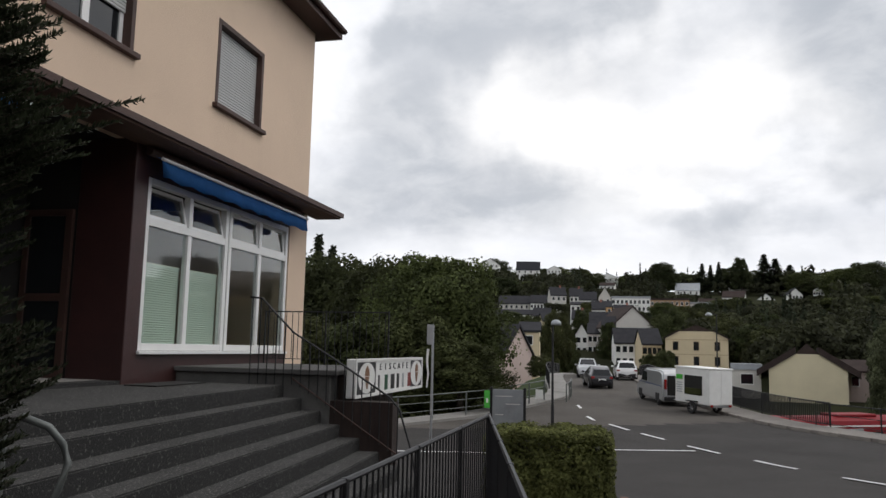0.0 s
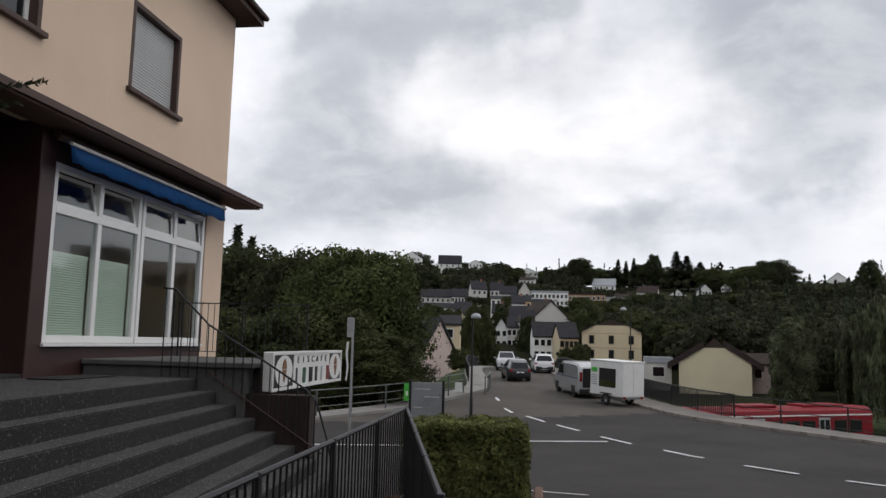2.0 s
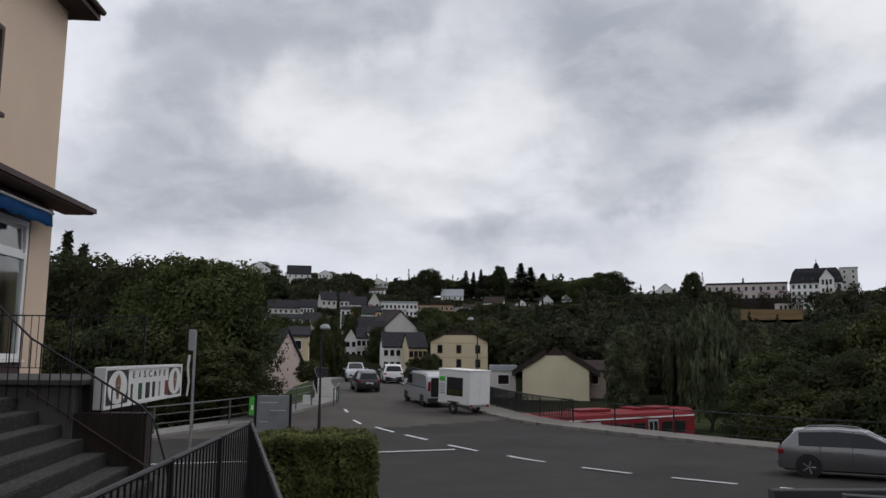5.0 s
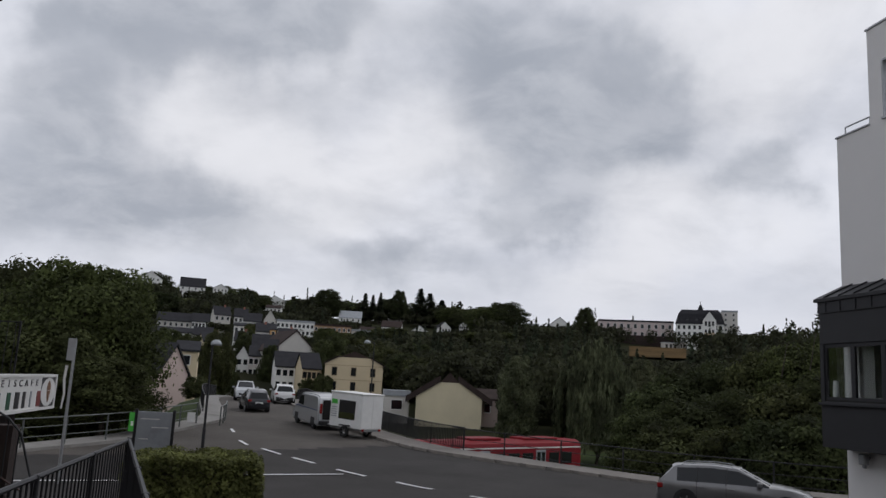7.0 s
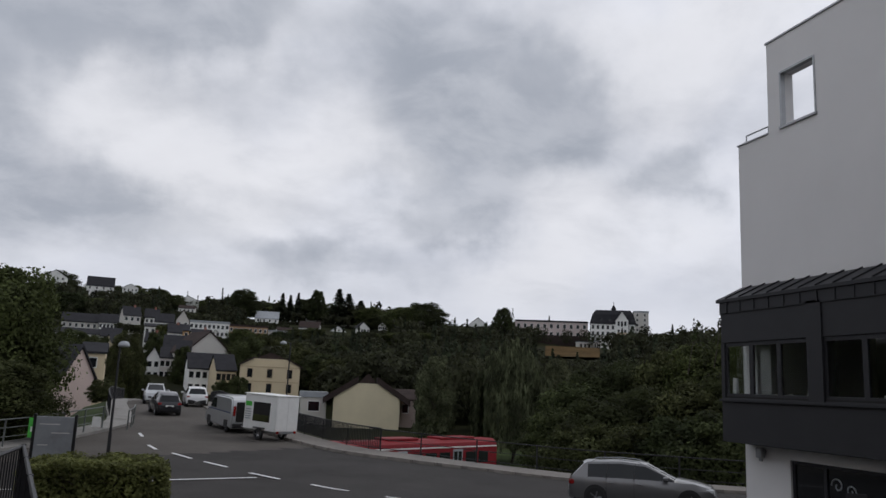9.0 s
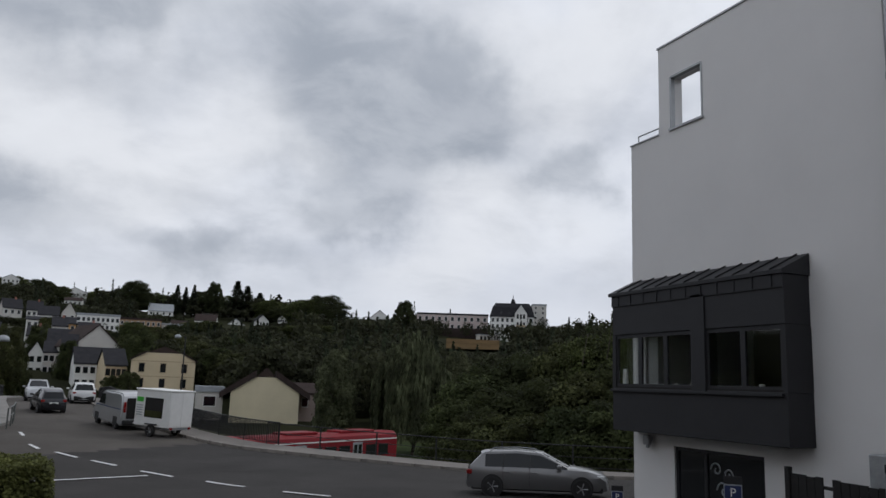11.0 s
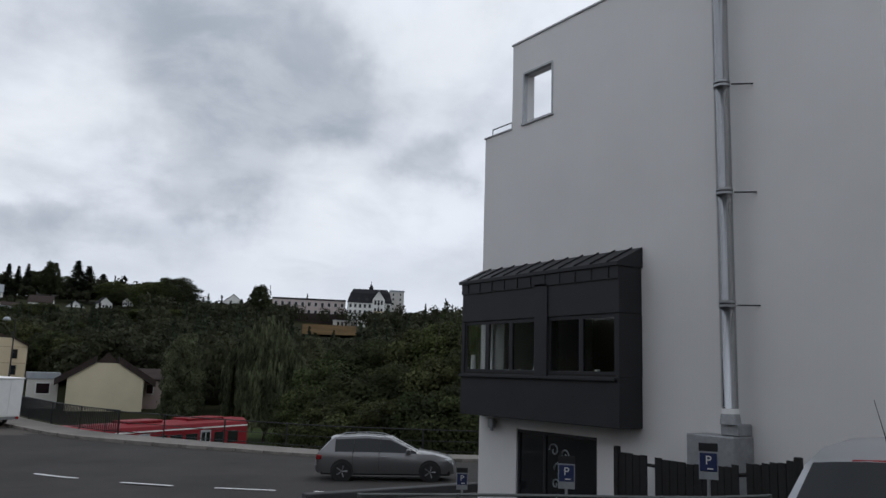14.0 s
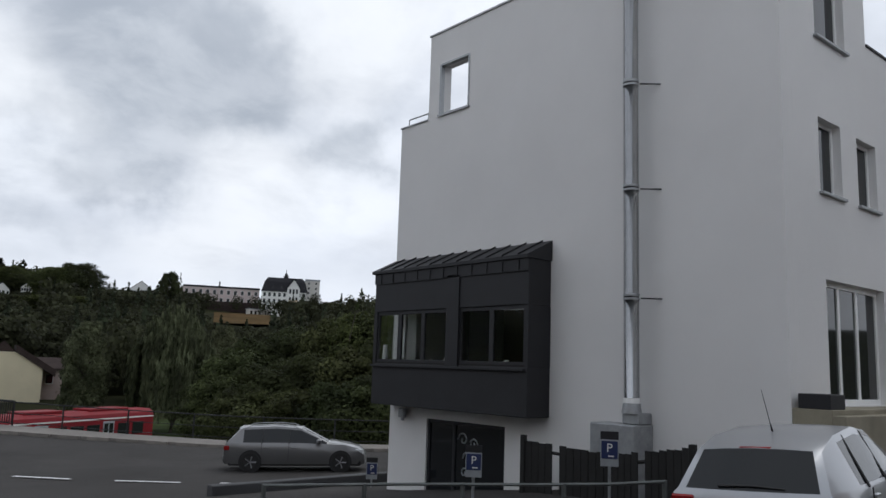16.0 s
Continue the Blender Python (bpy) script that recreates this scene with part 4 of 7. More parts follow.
def metal_bay():
    root = thing("bay_window", "projecting bay clad in dark zinc with seamed roof and wide windows", "bay window")
    x0, ya, yb = 11.35, 10.38, 15.5
    zb, zt, slope = -0.9, 2.27, 2.62
    part("lower_cladding", boxes((x0, ya, zb, WX - 0.002, yb, 0.06), bevel=0.01), ZINC, root)
    part("upper_cladding", boxes((x0, ya, 1.28, WX - 0.002, yb, 2.2), bevel=0.01), ZINC, root)
    part("side_cladding", boxes((x0, ya, 0.062, WX - 0.002, 10.47, 1.278)), ZINC, root)
    part("middle_post", boxes((x0, 12.4, 0.062, x0 + 0.3, 12.8, 1.278), (x0 - 0.03, 12.4, 1.25, x0, 12.8, 2.0), (x0 - 0.03, 12.4, 0.0, x0, 12.8, 1.25)), ZINC, root)
    part("corner_post", boxes((x0, 15.38, 0.062, x0 + 0.12, yb, 1.278)), ZINC, root)
    # bay floor in the same near-black, room shade put into its colour
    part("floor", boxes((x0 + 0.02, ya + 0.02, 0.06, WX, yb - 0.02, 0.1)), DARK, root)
    # sloping seamed roof
    bm = bmesh.new()
    prism(bm, [(WX - 0.004, slope), (x0 - 0.07, zt), (x0 - 0.07, zt - 0.07), (WX - 0.004, zt - 0.07)], "y", ya - 0.03, yb + 0.08)
    roof = part("bay_roof", bm, ZINC, root)
    part("fascia", boxes((x0 - 0.03, ya, 1.95, x0 - 0.002, yb, zt - 0.075)), ZINC, root)
    y = ya + 0.25
    while y < yb:
        bm = bmesh.new()
        prism(bm, [(WX - 0.004, slope + 0.035), (x0 - 0.07, zt + 0.035), (x0 - 0.07, zt), (WX - 0.004, slope)], "y", y - 0.012, y + 0.012)
        box(bm, x0 - 0.05, y - 0.012, 1.97, x0 - 0.031, y + 0.012, zt - 0.08)
        part("standing_seam", bm, ZINC, roof)
        y += 0.46
    part("sill", boxes((x0 - 0.07, 10.45, -0.02, x0 - 0.001, yb, 0.035), bevel=0.006), ZINC, root)
    for a, b in ((10.47, 12.4), (12.8, 15.38)):
        n = 2 if b < 12.5 else 3
        for i in range(n):
            c, d = a + (b - a) * i / n, a + (b - a) * (i + 1) / n
            win = part("window", boxes((x0 + 0.03, c, 0.1, x0 + 0.09, c + 0.06, 1.278), (x0 + 0.03, d - 0.06, 0.1, x0 + 0.09, d, 1.278), (x0 + 0.03, c + 0.06, 0.1, x0 + 0.09, d - 0.06, 0.16), (x0 + 0.03, c + 0.06, 1.2, x0 + 0.09, d - 0.06, 1.278)), ZINC, root, "dark framed window")
            p = part("pane", boxes((x0 + 0.055, c + 0.06, 0.16, x0 + 0.065, d - 0.06, 1.2)), glass("bay pane", (0.9, 0.93, 0.92)), win)
            p.visible_shadow = False
    end = part("end_pane", boxes((x0 + 0.14, yb - 0.05, 0.1, WX - 0.06, yb - 0.04, 1.278)), glass("bay end pane", (0.9, 0.93, 0.92)), root)
    end.visible_shadow = False
    return root


metal_bay()
CLOTH = mat("white curtain cloth", (0.7, 0.7, 0.68), 0.9, vary=0.05)


def curtain(y, w):
    bm = bmesh.new()
    n = 18
    rows = [[bm.verts.new((11.55 + 0.02 * math.sin(i * 1.3), y + w * i / n, z)) for z in (0.12, 1.27)] for i in range(n + 1)]
    for a, b in zip(rows, rows[1:]):
        bm.faces.new((a[0], b[0], b[1], a[1]))
    bmesh.ops.solidify(bm, geom=bm.faces[:], thickness=0.006)
    return tagged(part("curtain", bm, CLOTH, smooth=True), "white curtain hanging inside the bay window", "curtain")


curtain(14.1, 0.3)
for y, h in ((13.9, 0.07), (13.45, 0.09), (12.95, 0.13), (11.6, 0.06), (11.1, 0.1), (15.2, 0.4)):
    bm = bmesh.new()
    tube(bm, [(11.5, y, 0.1), (11.5, y, 0.1 + h * 0.6), (11.5, y, 0.1 + h)], 0.07, 10, 0.05)
    tagged(part("flower_pot", bm, CLOTH, smooth=True), "small pale pot on the window ledge of the bay", "pot", group="pots on the bay ledge")


def flue():
    root = thing("flue_pipe", "polished stainless steel flue pipe rising up the white wall", "flue pipe")
    x, y, z0 = WX - 0.32, 8.21, -0.62
    b = bmesh.new()
    tube(b, [(x, y, z0), (x, y, 11.0)], 0.135, 24)
    part("pipe", b, STEEL, root, smooth=True)
    z = 1.38
    while z < 11:
        for dz in (0.0, -0.07):
            b = bmesh.new()
            tube(b, [(x, y, z + dz - 0.02), (x, y, z + dz + 0.02)], 0.147, 24)
            part("collar", b, GALV, root)
        b = bmesh.new()
        tube(b, [(x + 0.05, y - 0.16, z - 0.06), (WX - 0.002, y - 0.42, z - 0.06)], 0.014, 6)
        part("bracket", b, IRON, root)
        z += 1.97
    b = bmesh.new()
    tube(b, [(x, y, -0.67), (x, y, -0.5)], 0.175, 24, 0.15)
    part("foot_collar", b, GALV, root)
    b = bmesh.new()
    tube(b, [(x, y, -0.498), (x, y, -0.41)], 0.152, 24, 0.14)
    part("base_collar", b, PVC, root, "white base collar")
    return root


flue()
tagged(part("boiler_cabinet", boxes((WX - 0.57, 7.98, -2.4, WX - 0.02, 8.93, -0.86), (WX - 0.4, 8.0, -0.86, WX - 0.02, 8.36, -0.66), bevel=0.02), GALV), "grey sheet-metal cabinet below the flue", "cabinet")
bm = bmesh.new()
tube(bm, [(WX - 0.02, 14.9, -1.06), (WX - 0.12, 14.9, -1.06)], 0.05, 8)
box(bm, WX - 0.2, 14.8, -1.2, WX - 0.08, 15.0, -0.98, bevel=0.02)
box(bm, WX - 0.16, 14.86, -1.27, WX - 0.1, 14.94, -1.2, bevel=0.01)
tagged(part("wall_lamp", bm, GALV), "small dark metal lamp on the white wall", "lamp")
b = bmesh.new()
tube(b, [(WX + 0.1, 14.62, 6.12), (WX + 0.1, 14.62, 6.3), (WX + 0.1, 15.4, 6.3), (WX + 0.1, 15.4, 6.12)], 0.018, 6)
tagged(part("roof_rail", b, GALV), "thin steel rail on the roof terrace edge", "railing")
tagged(part("terrace_wall", boxes((12.0, 4.75, -2.6, 26, 4.95, -0.5), (12.0, 4.95, -2.6, 26, WB - 0.002, -0.42), bevel=0.01), mat("beige concrete", (0.26, 0.235, 0.175), 0.9, vary=0.2, scale=1.5, bump=0.04, dirt=(0.18, 0.16, 0.12))), "beige stained concrete terrace wall beside the white house", "wall", kind="structure")
tagged(part("planter_box", boxes((12.0, 4.97, -0.42, 12.5, 5.45, -0.2), bevel=0.01), ZINC), "dark metal planter box on the terrace", "planter")
tagged(part("small_plate", boxes((14.35, 4.735, -0.78, 14.95, 4.748, -0.6)), SIGN_WHITE), "small white plate on the terrace wall", "sign")


def slat_fence():
    root = thing("slat_fence", "black wooden slat fence before the white wall", "fence")
    wood = mat("black stained wood", (0.009, 0.0085, 0.008), 0.8, vary=0.3, scale=4, bump=0.05)
    for (x0, y0, za), (x1, y1, zb) in (((11.25, 10.3, -1.3), (11.25, 8.3, -1.36)), ((11.25, 8.3, -1.36), (10.75, 6.5, -1.06))):
        L = math.hypot(x1 - x0, y1 - y0)
        n = int(L / 0.16)
        ang = math.atan2(y1 - y0, x1 - x0)
        for i in range(n):
            t = (i + 0.5) / n
            if i % 9 == 4:
                continue
            z = za + (zb - za) * t
            ob = part("slat", boxes((-0.076, -0.012, -2.6, 0.076, 0.012, z + 0.012 * math.sin(i * 2.7)), bevel=0.003), wood, root)
            ob.matrix_basis = pose(x0 + (x1 - x0) * t, y0 + (y1 - y0) * t, 0, 0, 0, math.degrees(ang))
        for h in (-0.15, -0.9):
            b = bmesh.new()
            tube(b, [(x0 + 0.04, y0, za + h), (x1 + 0.04, y1, zb + h)], 0.03, 4)
            part("rail", b, wood, root)
    for x, y, z in ((11.25, 10.35, -1.2), (10.75, 6.45, -1.0)):
        part("post", boxes((x - 0.05, y - 0.05, -2.6, x + 0.05, y + 0.05, z), bevel=0.01), wood, root)
    return root


slat_fence()


PARK_BLUE = mat("faded parking blue", (0.012, 0.022, 0.085), 0.5, vary=0.1, scale=4)


def parking_sign(x, y, z, small=False):
    root = thing("parking_sign", "small blue parking sign on a thin post", "sign", group="parking signs")
    d = Vector((-x, -y, 0)).normalized()
    m = Matrix.Translation((x, y, z)) @ Matrix.Rotation(math.atan2(d.x, -d.y), 4, "Z")
    root.matrix_basis = m
    part("plate", boxes((-0.125, -0.012, -0.13, 0.125, 0.0, 0.14), bevel=0.006), PARK_BLUE, root)
    part("upper_plate", boxes((-0.14, -0.012, 0.165, 0.14, 0.0, 0.29), bevel=0.006), IRON, root, "dark plate above the blue one")
    part("backing", boxes((-0.14, 0.001, -0.25, 0.14, 0.012, 0.16), bevel=0.004), SIGN_GREY, root)
    text("letter", "P", 0.19, SIGN_WHITE, root, Matrix.Translation((0, -0.016, 0.03)) @ Matrix.Rotation(radians(90), 4, "X"), "white letter")
    part("arrow_bar", boxes((-0.02, -0.02, -0.1, 0.07, -0.013, -0.08)), SIGN_WHITE, root)
    b = bmesh.new()
    tube(b, [(0, 0.03, 0.2), (0, 0.03, level(y) - z - 0.1)], 0.025, 8)
    part("post", b, GALV, root)
    return root


parking_sign(9.6, 9.95, -1.58)
parking_sign(10.4, 7.7, -1.19)
parking_sign(12.2, 16.5, -2.6)
railing("parking_railing", "low dark steel pipe railing along the parking places", [(5.4, 9.5, -2.38), (6.9, 8.4, -2.32), (8.0, 7.0, -2.22), (8.55, 6.3, -2.16), (9.2, 5.9, -2.12)], 0.78, (0.4, 0.76), 1.5, lift=0, material=GREY_RAIL, post=0.025)
tagged(part("low_wall", boxes((8.6, 17.9, -3.7, 16.0, 18.2, -2.95), bevel=0.02), ASPHALT_OLD), "low dark wall edge beside the white house", "wall", kind="structure")

# ---- trees ----
rng = np.random.default_rng(7)


def leaf_mesh(name, centres, normals, size, material, slim=0.55, tip=None):
    """Many small leaves or leaf clumps, each a bent blade of its own, facing about along normals. size: one for all or one each."""
    n = len(centres)
    size = np.broadcast_to(np.asarray(size, float), (n,))[:, None] * rng.uniform(0.7, 1.3, (n, 1))
    nor = normals + rng.normal(0, 0.38, (n, 3))
    nor /= np.linalg.norm(nor, axis=1, keepdims=True) + 1e-9
    u = np.cross(nor, rng.normal(0, 1, (n, 3)))
    if tip is not None:
        u = tip + rng.normal(0, 0.18, (n, 3))
    u /= np.linalg.norm(u, axis=1, keepdims=True) + 1e-9
    v = np.cross(nor, u)
    v /= np.linalg.norm(v, axis=1, keepdims=True) + 1e-9
    fold = nor * size * 0.18
    verts = np.stack([centres + u * size, centres + v * size * slim - fold, centres - u * size, centres - v * size * slim - fold], 1).reshape(-1, 3)
    me = bpy.data.meshes.new(name)
    me.vertices.add(4 * n)
    me.vertices.foreach_set("co", verts.ravel())
    me.loops.add(4 * n)
    me.loops.foreach_set("vertex_index", np.arange(4 * n, dtype=np.int32))
    me.polygons.add(n)
    me.polygons.foreach_set("loop_start", np.arange(0, 4 * n, 4, dtype=np.int32))
    me.polygons.foreach_set("loop_total", np.full(n, 4, dtype=np.int32))
    me.update()
    me.materials.append(material)
    return me


def shell(n, centre, radii, low=-0.6):
    """Points near the surface of a lumpy ellipsoid, and the ways out of it."""
    d = rng.normal(0, 1, (int(n * 1.8) + 8, 3))
    d /= np.linalg.norm(d, axis=1, keepdims=True)
    d = d[d[:, 2] > low][:n]
    r = rng.uniform(0.55, 1.05, (len(d), 1)) ** 0.5
    return np.asarray(centre) + d * np.asarray(radii) * r, d


def trunk_mesh(height, radius, limbs, spread, start=0.35):
    bm = bmesh.new()
    pts = [(0.0, 0.0, -1.0)]
    for i in range(1, 7):
        z = height * i / 6
        pts.append((rng.normal(0, 0.02) * height, rng.normal(0, 0.02) * height, z))
    tube(bm, pts, radius, 8, radius * 0.25)
    for k in range(limbs):
        a = 2 * math.pi * (k + rng.uniform(0, 0.6)) / limbs
        z = height * rng.uniform(start, 0.85)
        reach = spread * rng.uniform(0.55, 0.95) * (1.15 - 0.5 * z / height)
        p = Vector((float(np.interp(z, [q[2] for q in pts], [q[0] for q in pts])), float(np.interp(z, [q[2] for q in pts], [q[1] for q in pts])), z))
        tip = p + Vector((math.cos(a) * reach, math.sin(a) * reach, reach * rng.uniform(0.3, 0.8)))
        mid = p.lerp(tip, 0.5) + Vector((0, 0, 0.12 * reach))
        tube(bm, [p, mid, tip], radius * 0.4, 6, radius * 0.08)
    return bm


def broad_tree(label, height, width, leaf, count, material, lobes=16, start=0.18, group=""):
    """A tree with a domed, lobed crown. It stands at the origin."""
    root = thing("tree", label, "tree", group)
    part("trunk", trunk_mesh(height * 0.8, height * 0.028, 9, width * 0.45), BARK, root, smooth=True)
    P, D = [], []
    lobes *= 3
    for k in range(lobes):
        t = (k + 0.5) / lobes
        z = height * (start + 0.08 + (0.84 - start) * t)
        ring = width * 0.5 * math.sqrt(max(0.05, 1 - ((t - 0.38) / 0.68) ** 2)) * rng.uniform(0.5, 0.92)
        a = k * 2.4 + rng.uniform(-0.4, 0.4)
        s = width * rng.uniform(0.08, 0.19)
        if t > 0.8:
            s *= 0.7
        p, d = shell(count // lobes, (math.cos(a) * ring, math.sin(a) * ring, z), (s * rng.uniform(0.8, 1.4), s * rng.uniform(0.8, 1.4), s * rng.uniform(0.6, 1.1)), -0.6)
        P.append(p + rng.normal(0, s * 0.16, p.shape)), D.append(d)
    p, d = shell(count // 3, (0, 0, height * (0.5 + start / 2)), (width * 0.42, width * 0.42, height * (0.46 - start / 2)), -0.9)
    P.append(p), D.append(d)
    crown = new("crown", leaf_mesh("crown", np.concatenate(P), np.concatenate(D), leaf, material))
    crown.parent = root
    return root


def willow_tree(label, height, width, count, material):
    root = thing("tree", label, "tree")
    part("trunk", trunk_mesh(height * 0.7, height * 0.03, 9, width * 0.4, 0.4), BARK, root, smooth=True)
    P, D, U = [], [], []
    strands = 260
    for k in range(strands):
        a = rng.uniform(0, 2 * math.pi)
        q = math.sqrt(rng.uniform(0.02, 1))
        r = width * 0.5 * q
        top = height * (1.0 - 0.42 * q * q) * rng.uniform(0.88, 1.02)
        low = height * rng.uniform(0.1, 0.4)
        n = count // strands
        z = rng.uniform(low, top, n)
        p = np.stack([np.full(n, math.cos(a) * r), np.full(n, math.sin(a) * r), z], 1) + rng.normal(0, 0.13, (n, 3))
        P.append(p)
        D.append(np.tile((math.cos(a), math.sin(a), 0.25), (n, 1)))
        U.append(np.tile((0.1 * math.cos(a), 0.1 * math.sin(a), -1), (n, 1)))
    crown = new("crown", leaf_mesh("crown", np.concatenate(P), np.concatenate(D), 0.36, material, 0.3, np.concatenate(U)))
    crown.parent = root
    return root


def conifer(label, height, width, count, material, name="conifer", point=0.85):
    root = thing(name, label, "tree")
    part("trunk", trunk_mesh(height * 0.97, height * 0.02, 0, 0), BARK, root, smooth=True)
    z = height * (0.06 + 0.93 * rng.uniform(0, 1, count) ** 1.25)
    t = z / height
    layer = 0.55 + 0.45 * np.abs(np.sin(t * 27 + 0.7 * np.sin(t * 90)))
    r = width * 0.5 * (1 - t) ** point * layer * rng.uniform(0.3, 1.05, count) ** 0.5 + 0.02
    a = rng.uniform(0, 2 * math.pi, count)
    r *= 1 + 0.34 * np.sin(a * 3 + t * 17) + 0.15 * np.sin(a * 7 - t * 31)
    P = np.stack([np.cos(a) * r, np.sin(a) * r, z - 0.12 * r], 1)
    D = np.stack([np.cos(a), np.sin(a), np.full(count, 0.5)], 1)
    U = np.stack([np.cos(a), np.sin(a), np.full(count, -0.35)], 1)
    crown = new("crown", leaf_mesh("crown", P, D, height * 0.035, material, 0.35, U))
    crown.parent = root
    return root


def spot(az, r, height_angle=None, turn=0.0, base=None):
    x, y = r * math.sin(radians(az)), r * math.cos(radians(az))
    return x, y, land(x, y) if base is None else base


def plant(proto, proto_height, proto_width, az, r, top, width, base=None, turn=0.0, first=False):
    """Set a tree in this direction and distance, its top at the angle given, its crown so many metres wide."""
    x, y, z = spot(az, r, base=base)
    h = max(2.0, r * math.tan(radians(top)) - z)
    m = Matrix.Translation((x, y, z - 0.05)) @ Matrix.Rotation(turn, 4, "Z") @ Matrix.Diagonal((width / proto_width, width / proto_width, h / proto_height, 1))
    if first:
        proto.matrix_basis = m
        return proto
    ob = copy_thing(proto, Matrix.Identity(4))
    ob.matrix_basis = m
    return ob


lime = broad_tree("large dark green broad-leaved tree beside the bridge", 13, 9, 0.13, 30000, LEAF_LIME, 20, 0.08)
plant(lime, 13, 9, -13.6, 47, 7.3, 9.0, first=True)
maple = broad_tree("dense broad-leaved tree with a rounded uneven crown", 12, 9, 0.15, 22000, LEAF_DARK, 15, 0.06)
plant(maple, 12, 9, -17.4, 55, 6.4, 10, first=True)
ash = broad_tree("mid green broad-leaved tree with loose branches", 11, 8, 0.14, 18000, LEAF_MID, 12, 0.1)
for k, (kind, az, r, top, w) in enumerate((("maple", -20.5, 62, 6.4, 12), ("maple", -24, 66, 6.6, 12), ("ash", -15.2, 44, 3.2, 7), ("lime", -11.8, 52, 5.6, 5.0), ("ash", -19.0, 45, 2.5, 8), ("maple", -28, 70, 6.5, 13), ("ash", -11.9, 42, 0.9, 5.5), ("ash", -23, 46, 2.4, 8))):
    p, h, w0 = {"maple": (maple, 12, 9), "ash": (ash, 11, 8), "lime": (lime, 13, 9)}[kind]
    plant(p, h, w0, az, r, top, w, turn=k * 1.3, first=(kind == "ash" and k == 2))
spire = conifer("dark narrow conifer above the other trees", 14, 5, 1500, NEEDLE)
plant(spire, 14, 5, -22.3, 72, 8.0, 4.5, first=True)
plant(spire, 14, 5, -21.3, 78, 7.2, 4.5, turn=1)
# across the valley, beyond the railway
poplar = broad_tree("upright light green tree by the railway", 11, 6, 0.15, 18000, LEAF_PALE, 16, 0.05)
plant(poplar, 11, 6, 16.5, 96, 2.6, 4.9, first=True)
willow = willow_tree("large weeping willow with hanging branches", 14, 11, 24000, LEAF_PALE)
plant(willow, 14, 11, 22.0, 98, 3.8, 10.2, first=True)
plant(poplar, 11, 6, 25.2, 104, 2.7, 5.0, turn=2)
for k, (kind, az, r, top, w) in enumerate((("ash", 26.9, 58, 1.2, 8), ("maple", 28.8, 60, 2.2, 8), ("maple", 31.2, 62, 2.6, 9), ("ash", 33.4, 58, 3.6, 8), ("lime", 35.6, 56, 4.4, 8.5), ("maple", 38.0, 58, 4.6, 9), ("ash", 25.6, 54, -0.6, 6), ("maple", 29.6, 50, 0.3, 8), ("maple", 32.6, 49, 0.8, 8), ("ash", 35.4, 47, 1.6, 8), ("maple", 38.5, 46, 2.4, 8), ("lime", 41, 50, 4.0, 9), ("maple", 44, 55, 4.4, 10), ("ash", 27.6, 47, -1.6, 6.5), ("ash", 31.0, 45, -1.4, 7), ("maple", 34.2, 43, -0.8, 7), ("ash", 37.5, 41, -0.2, 7))):
    p, h, w0 = {"maple": (maple, 12, 9), "ash": (ash, 11, 8), "lime": (lime, 13, 9)}[kind]
    plant(p, h, w0, az, r, top, w, turn=k * 2.1)
# in the town
for k, (az, r, top, w) in enumerate(((-4.9, 112, 3.1, 4.6), (-4.1, 118, 1.7, 3.4), (-6.0, 100, -0.3, 3.6), (1.5, 150, 0.0, 4), (2.6, 148, 0.3, 4.5), (3.3, 196, 3.2, 11), (4.6, 200, 3.3, 12), (5.7, 205, 3.0, 12), (6.9, 190, 2.6, 12), (1.9, 215, 2.6, 8), (-1.2, 200, 2.2, 6), (-6.8, 210, 2.6, 9), (-8.2, 240, 2.9, 12), (-2.9, 235, 3.1, 8), (8.2, 185, 2.2, 12), (9.6, 180, 2.0, 12), (11.3, 178, 1.9, 13), (13.0, 175, 1.8, 12), (8.9, 230, 2.9, 14))):
    plant(ash, 11, 8, az, r, top, w, turn=k * 1.7)


def stalks():
    """Feathery seed heads that stick out over the trees by the bay window."""
    for az, r, z0, z1 in ((34.6, 46, 2.8, 4.3), (36.3, 46, 3.2, 4.9), (37.0, 46, 3.2, 4.3), (37.9, 46, 3.3, 4.6)):
        root = thing("tall_stalk", "tall feathery seed head above the bushes", "plant", "seed heads")
        x, y = r * math.sin(radians(az)), r * math.cos(radians(az))
        b = bmesh.new()
        tube(b, [(x - 0.5, y, z0 - 1.5), (x - 0.2, y, z0), (x + 0.2, y, z1)], 0.025, 5, 0.012)
        part("stem", b, BARK, root)
        z = np.linspace(z0 + 0.3 * (z1 - z0), z1, 60)
        P = np.stack([x - 0.2 + 0.4 * (z - z0) / (z1 - z0), np.full(60, y), z], 1) + rng.normal(0, 0.07, (60, 3))
        tuft = new("tuft", leaf_mesh("tuft", P, rng.normal(0, 1, (60, 3)), 0.12, LEAF_DARK))
        tuft.parent = root


stalks()

# ---- the town ----
K = 1.35
ROOF_SLATE = mat("slate roof", (0.03, 0.03, 0.034), 0.85, vary=0.2, scale=0.8, bump=0.05, bump_scale=8, spec=0.15)
ROOF_BROWN = mat("brown tile roof", (0.045, 0.033, 0.03), 0.9, vary=0.2, scale=0.8, bump=0.05, bump_scale=8, spec=0.15)
ROOF_GREY = mat("grey sheet roof", (0.3, 0.32, 0.34), 0.5, vary=0.1, scale=0.8)
TRIM = mat("sandstone trim", (0.45, 0.36, 0.24), 0.9, vary=0.15)


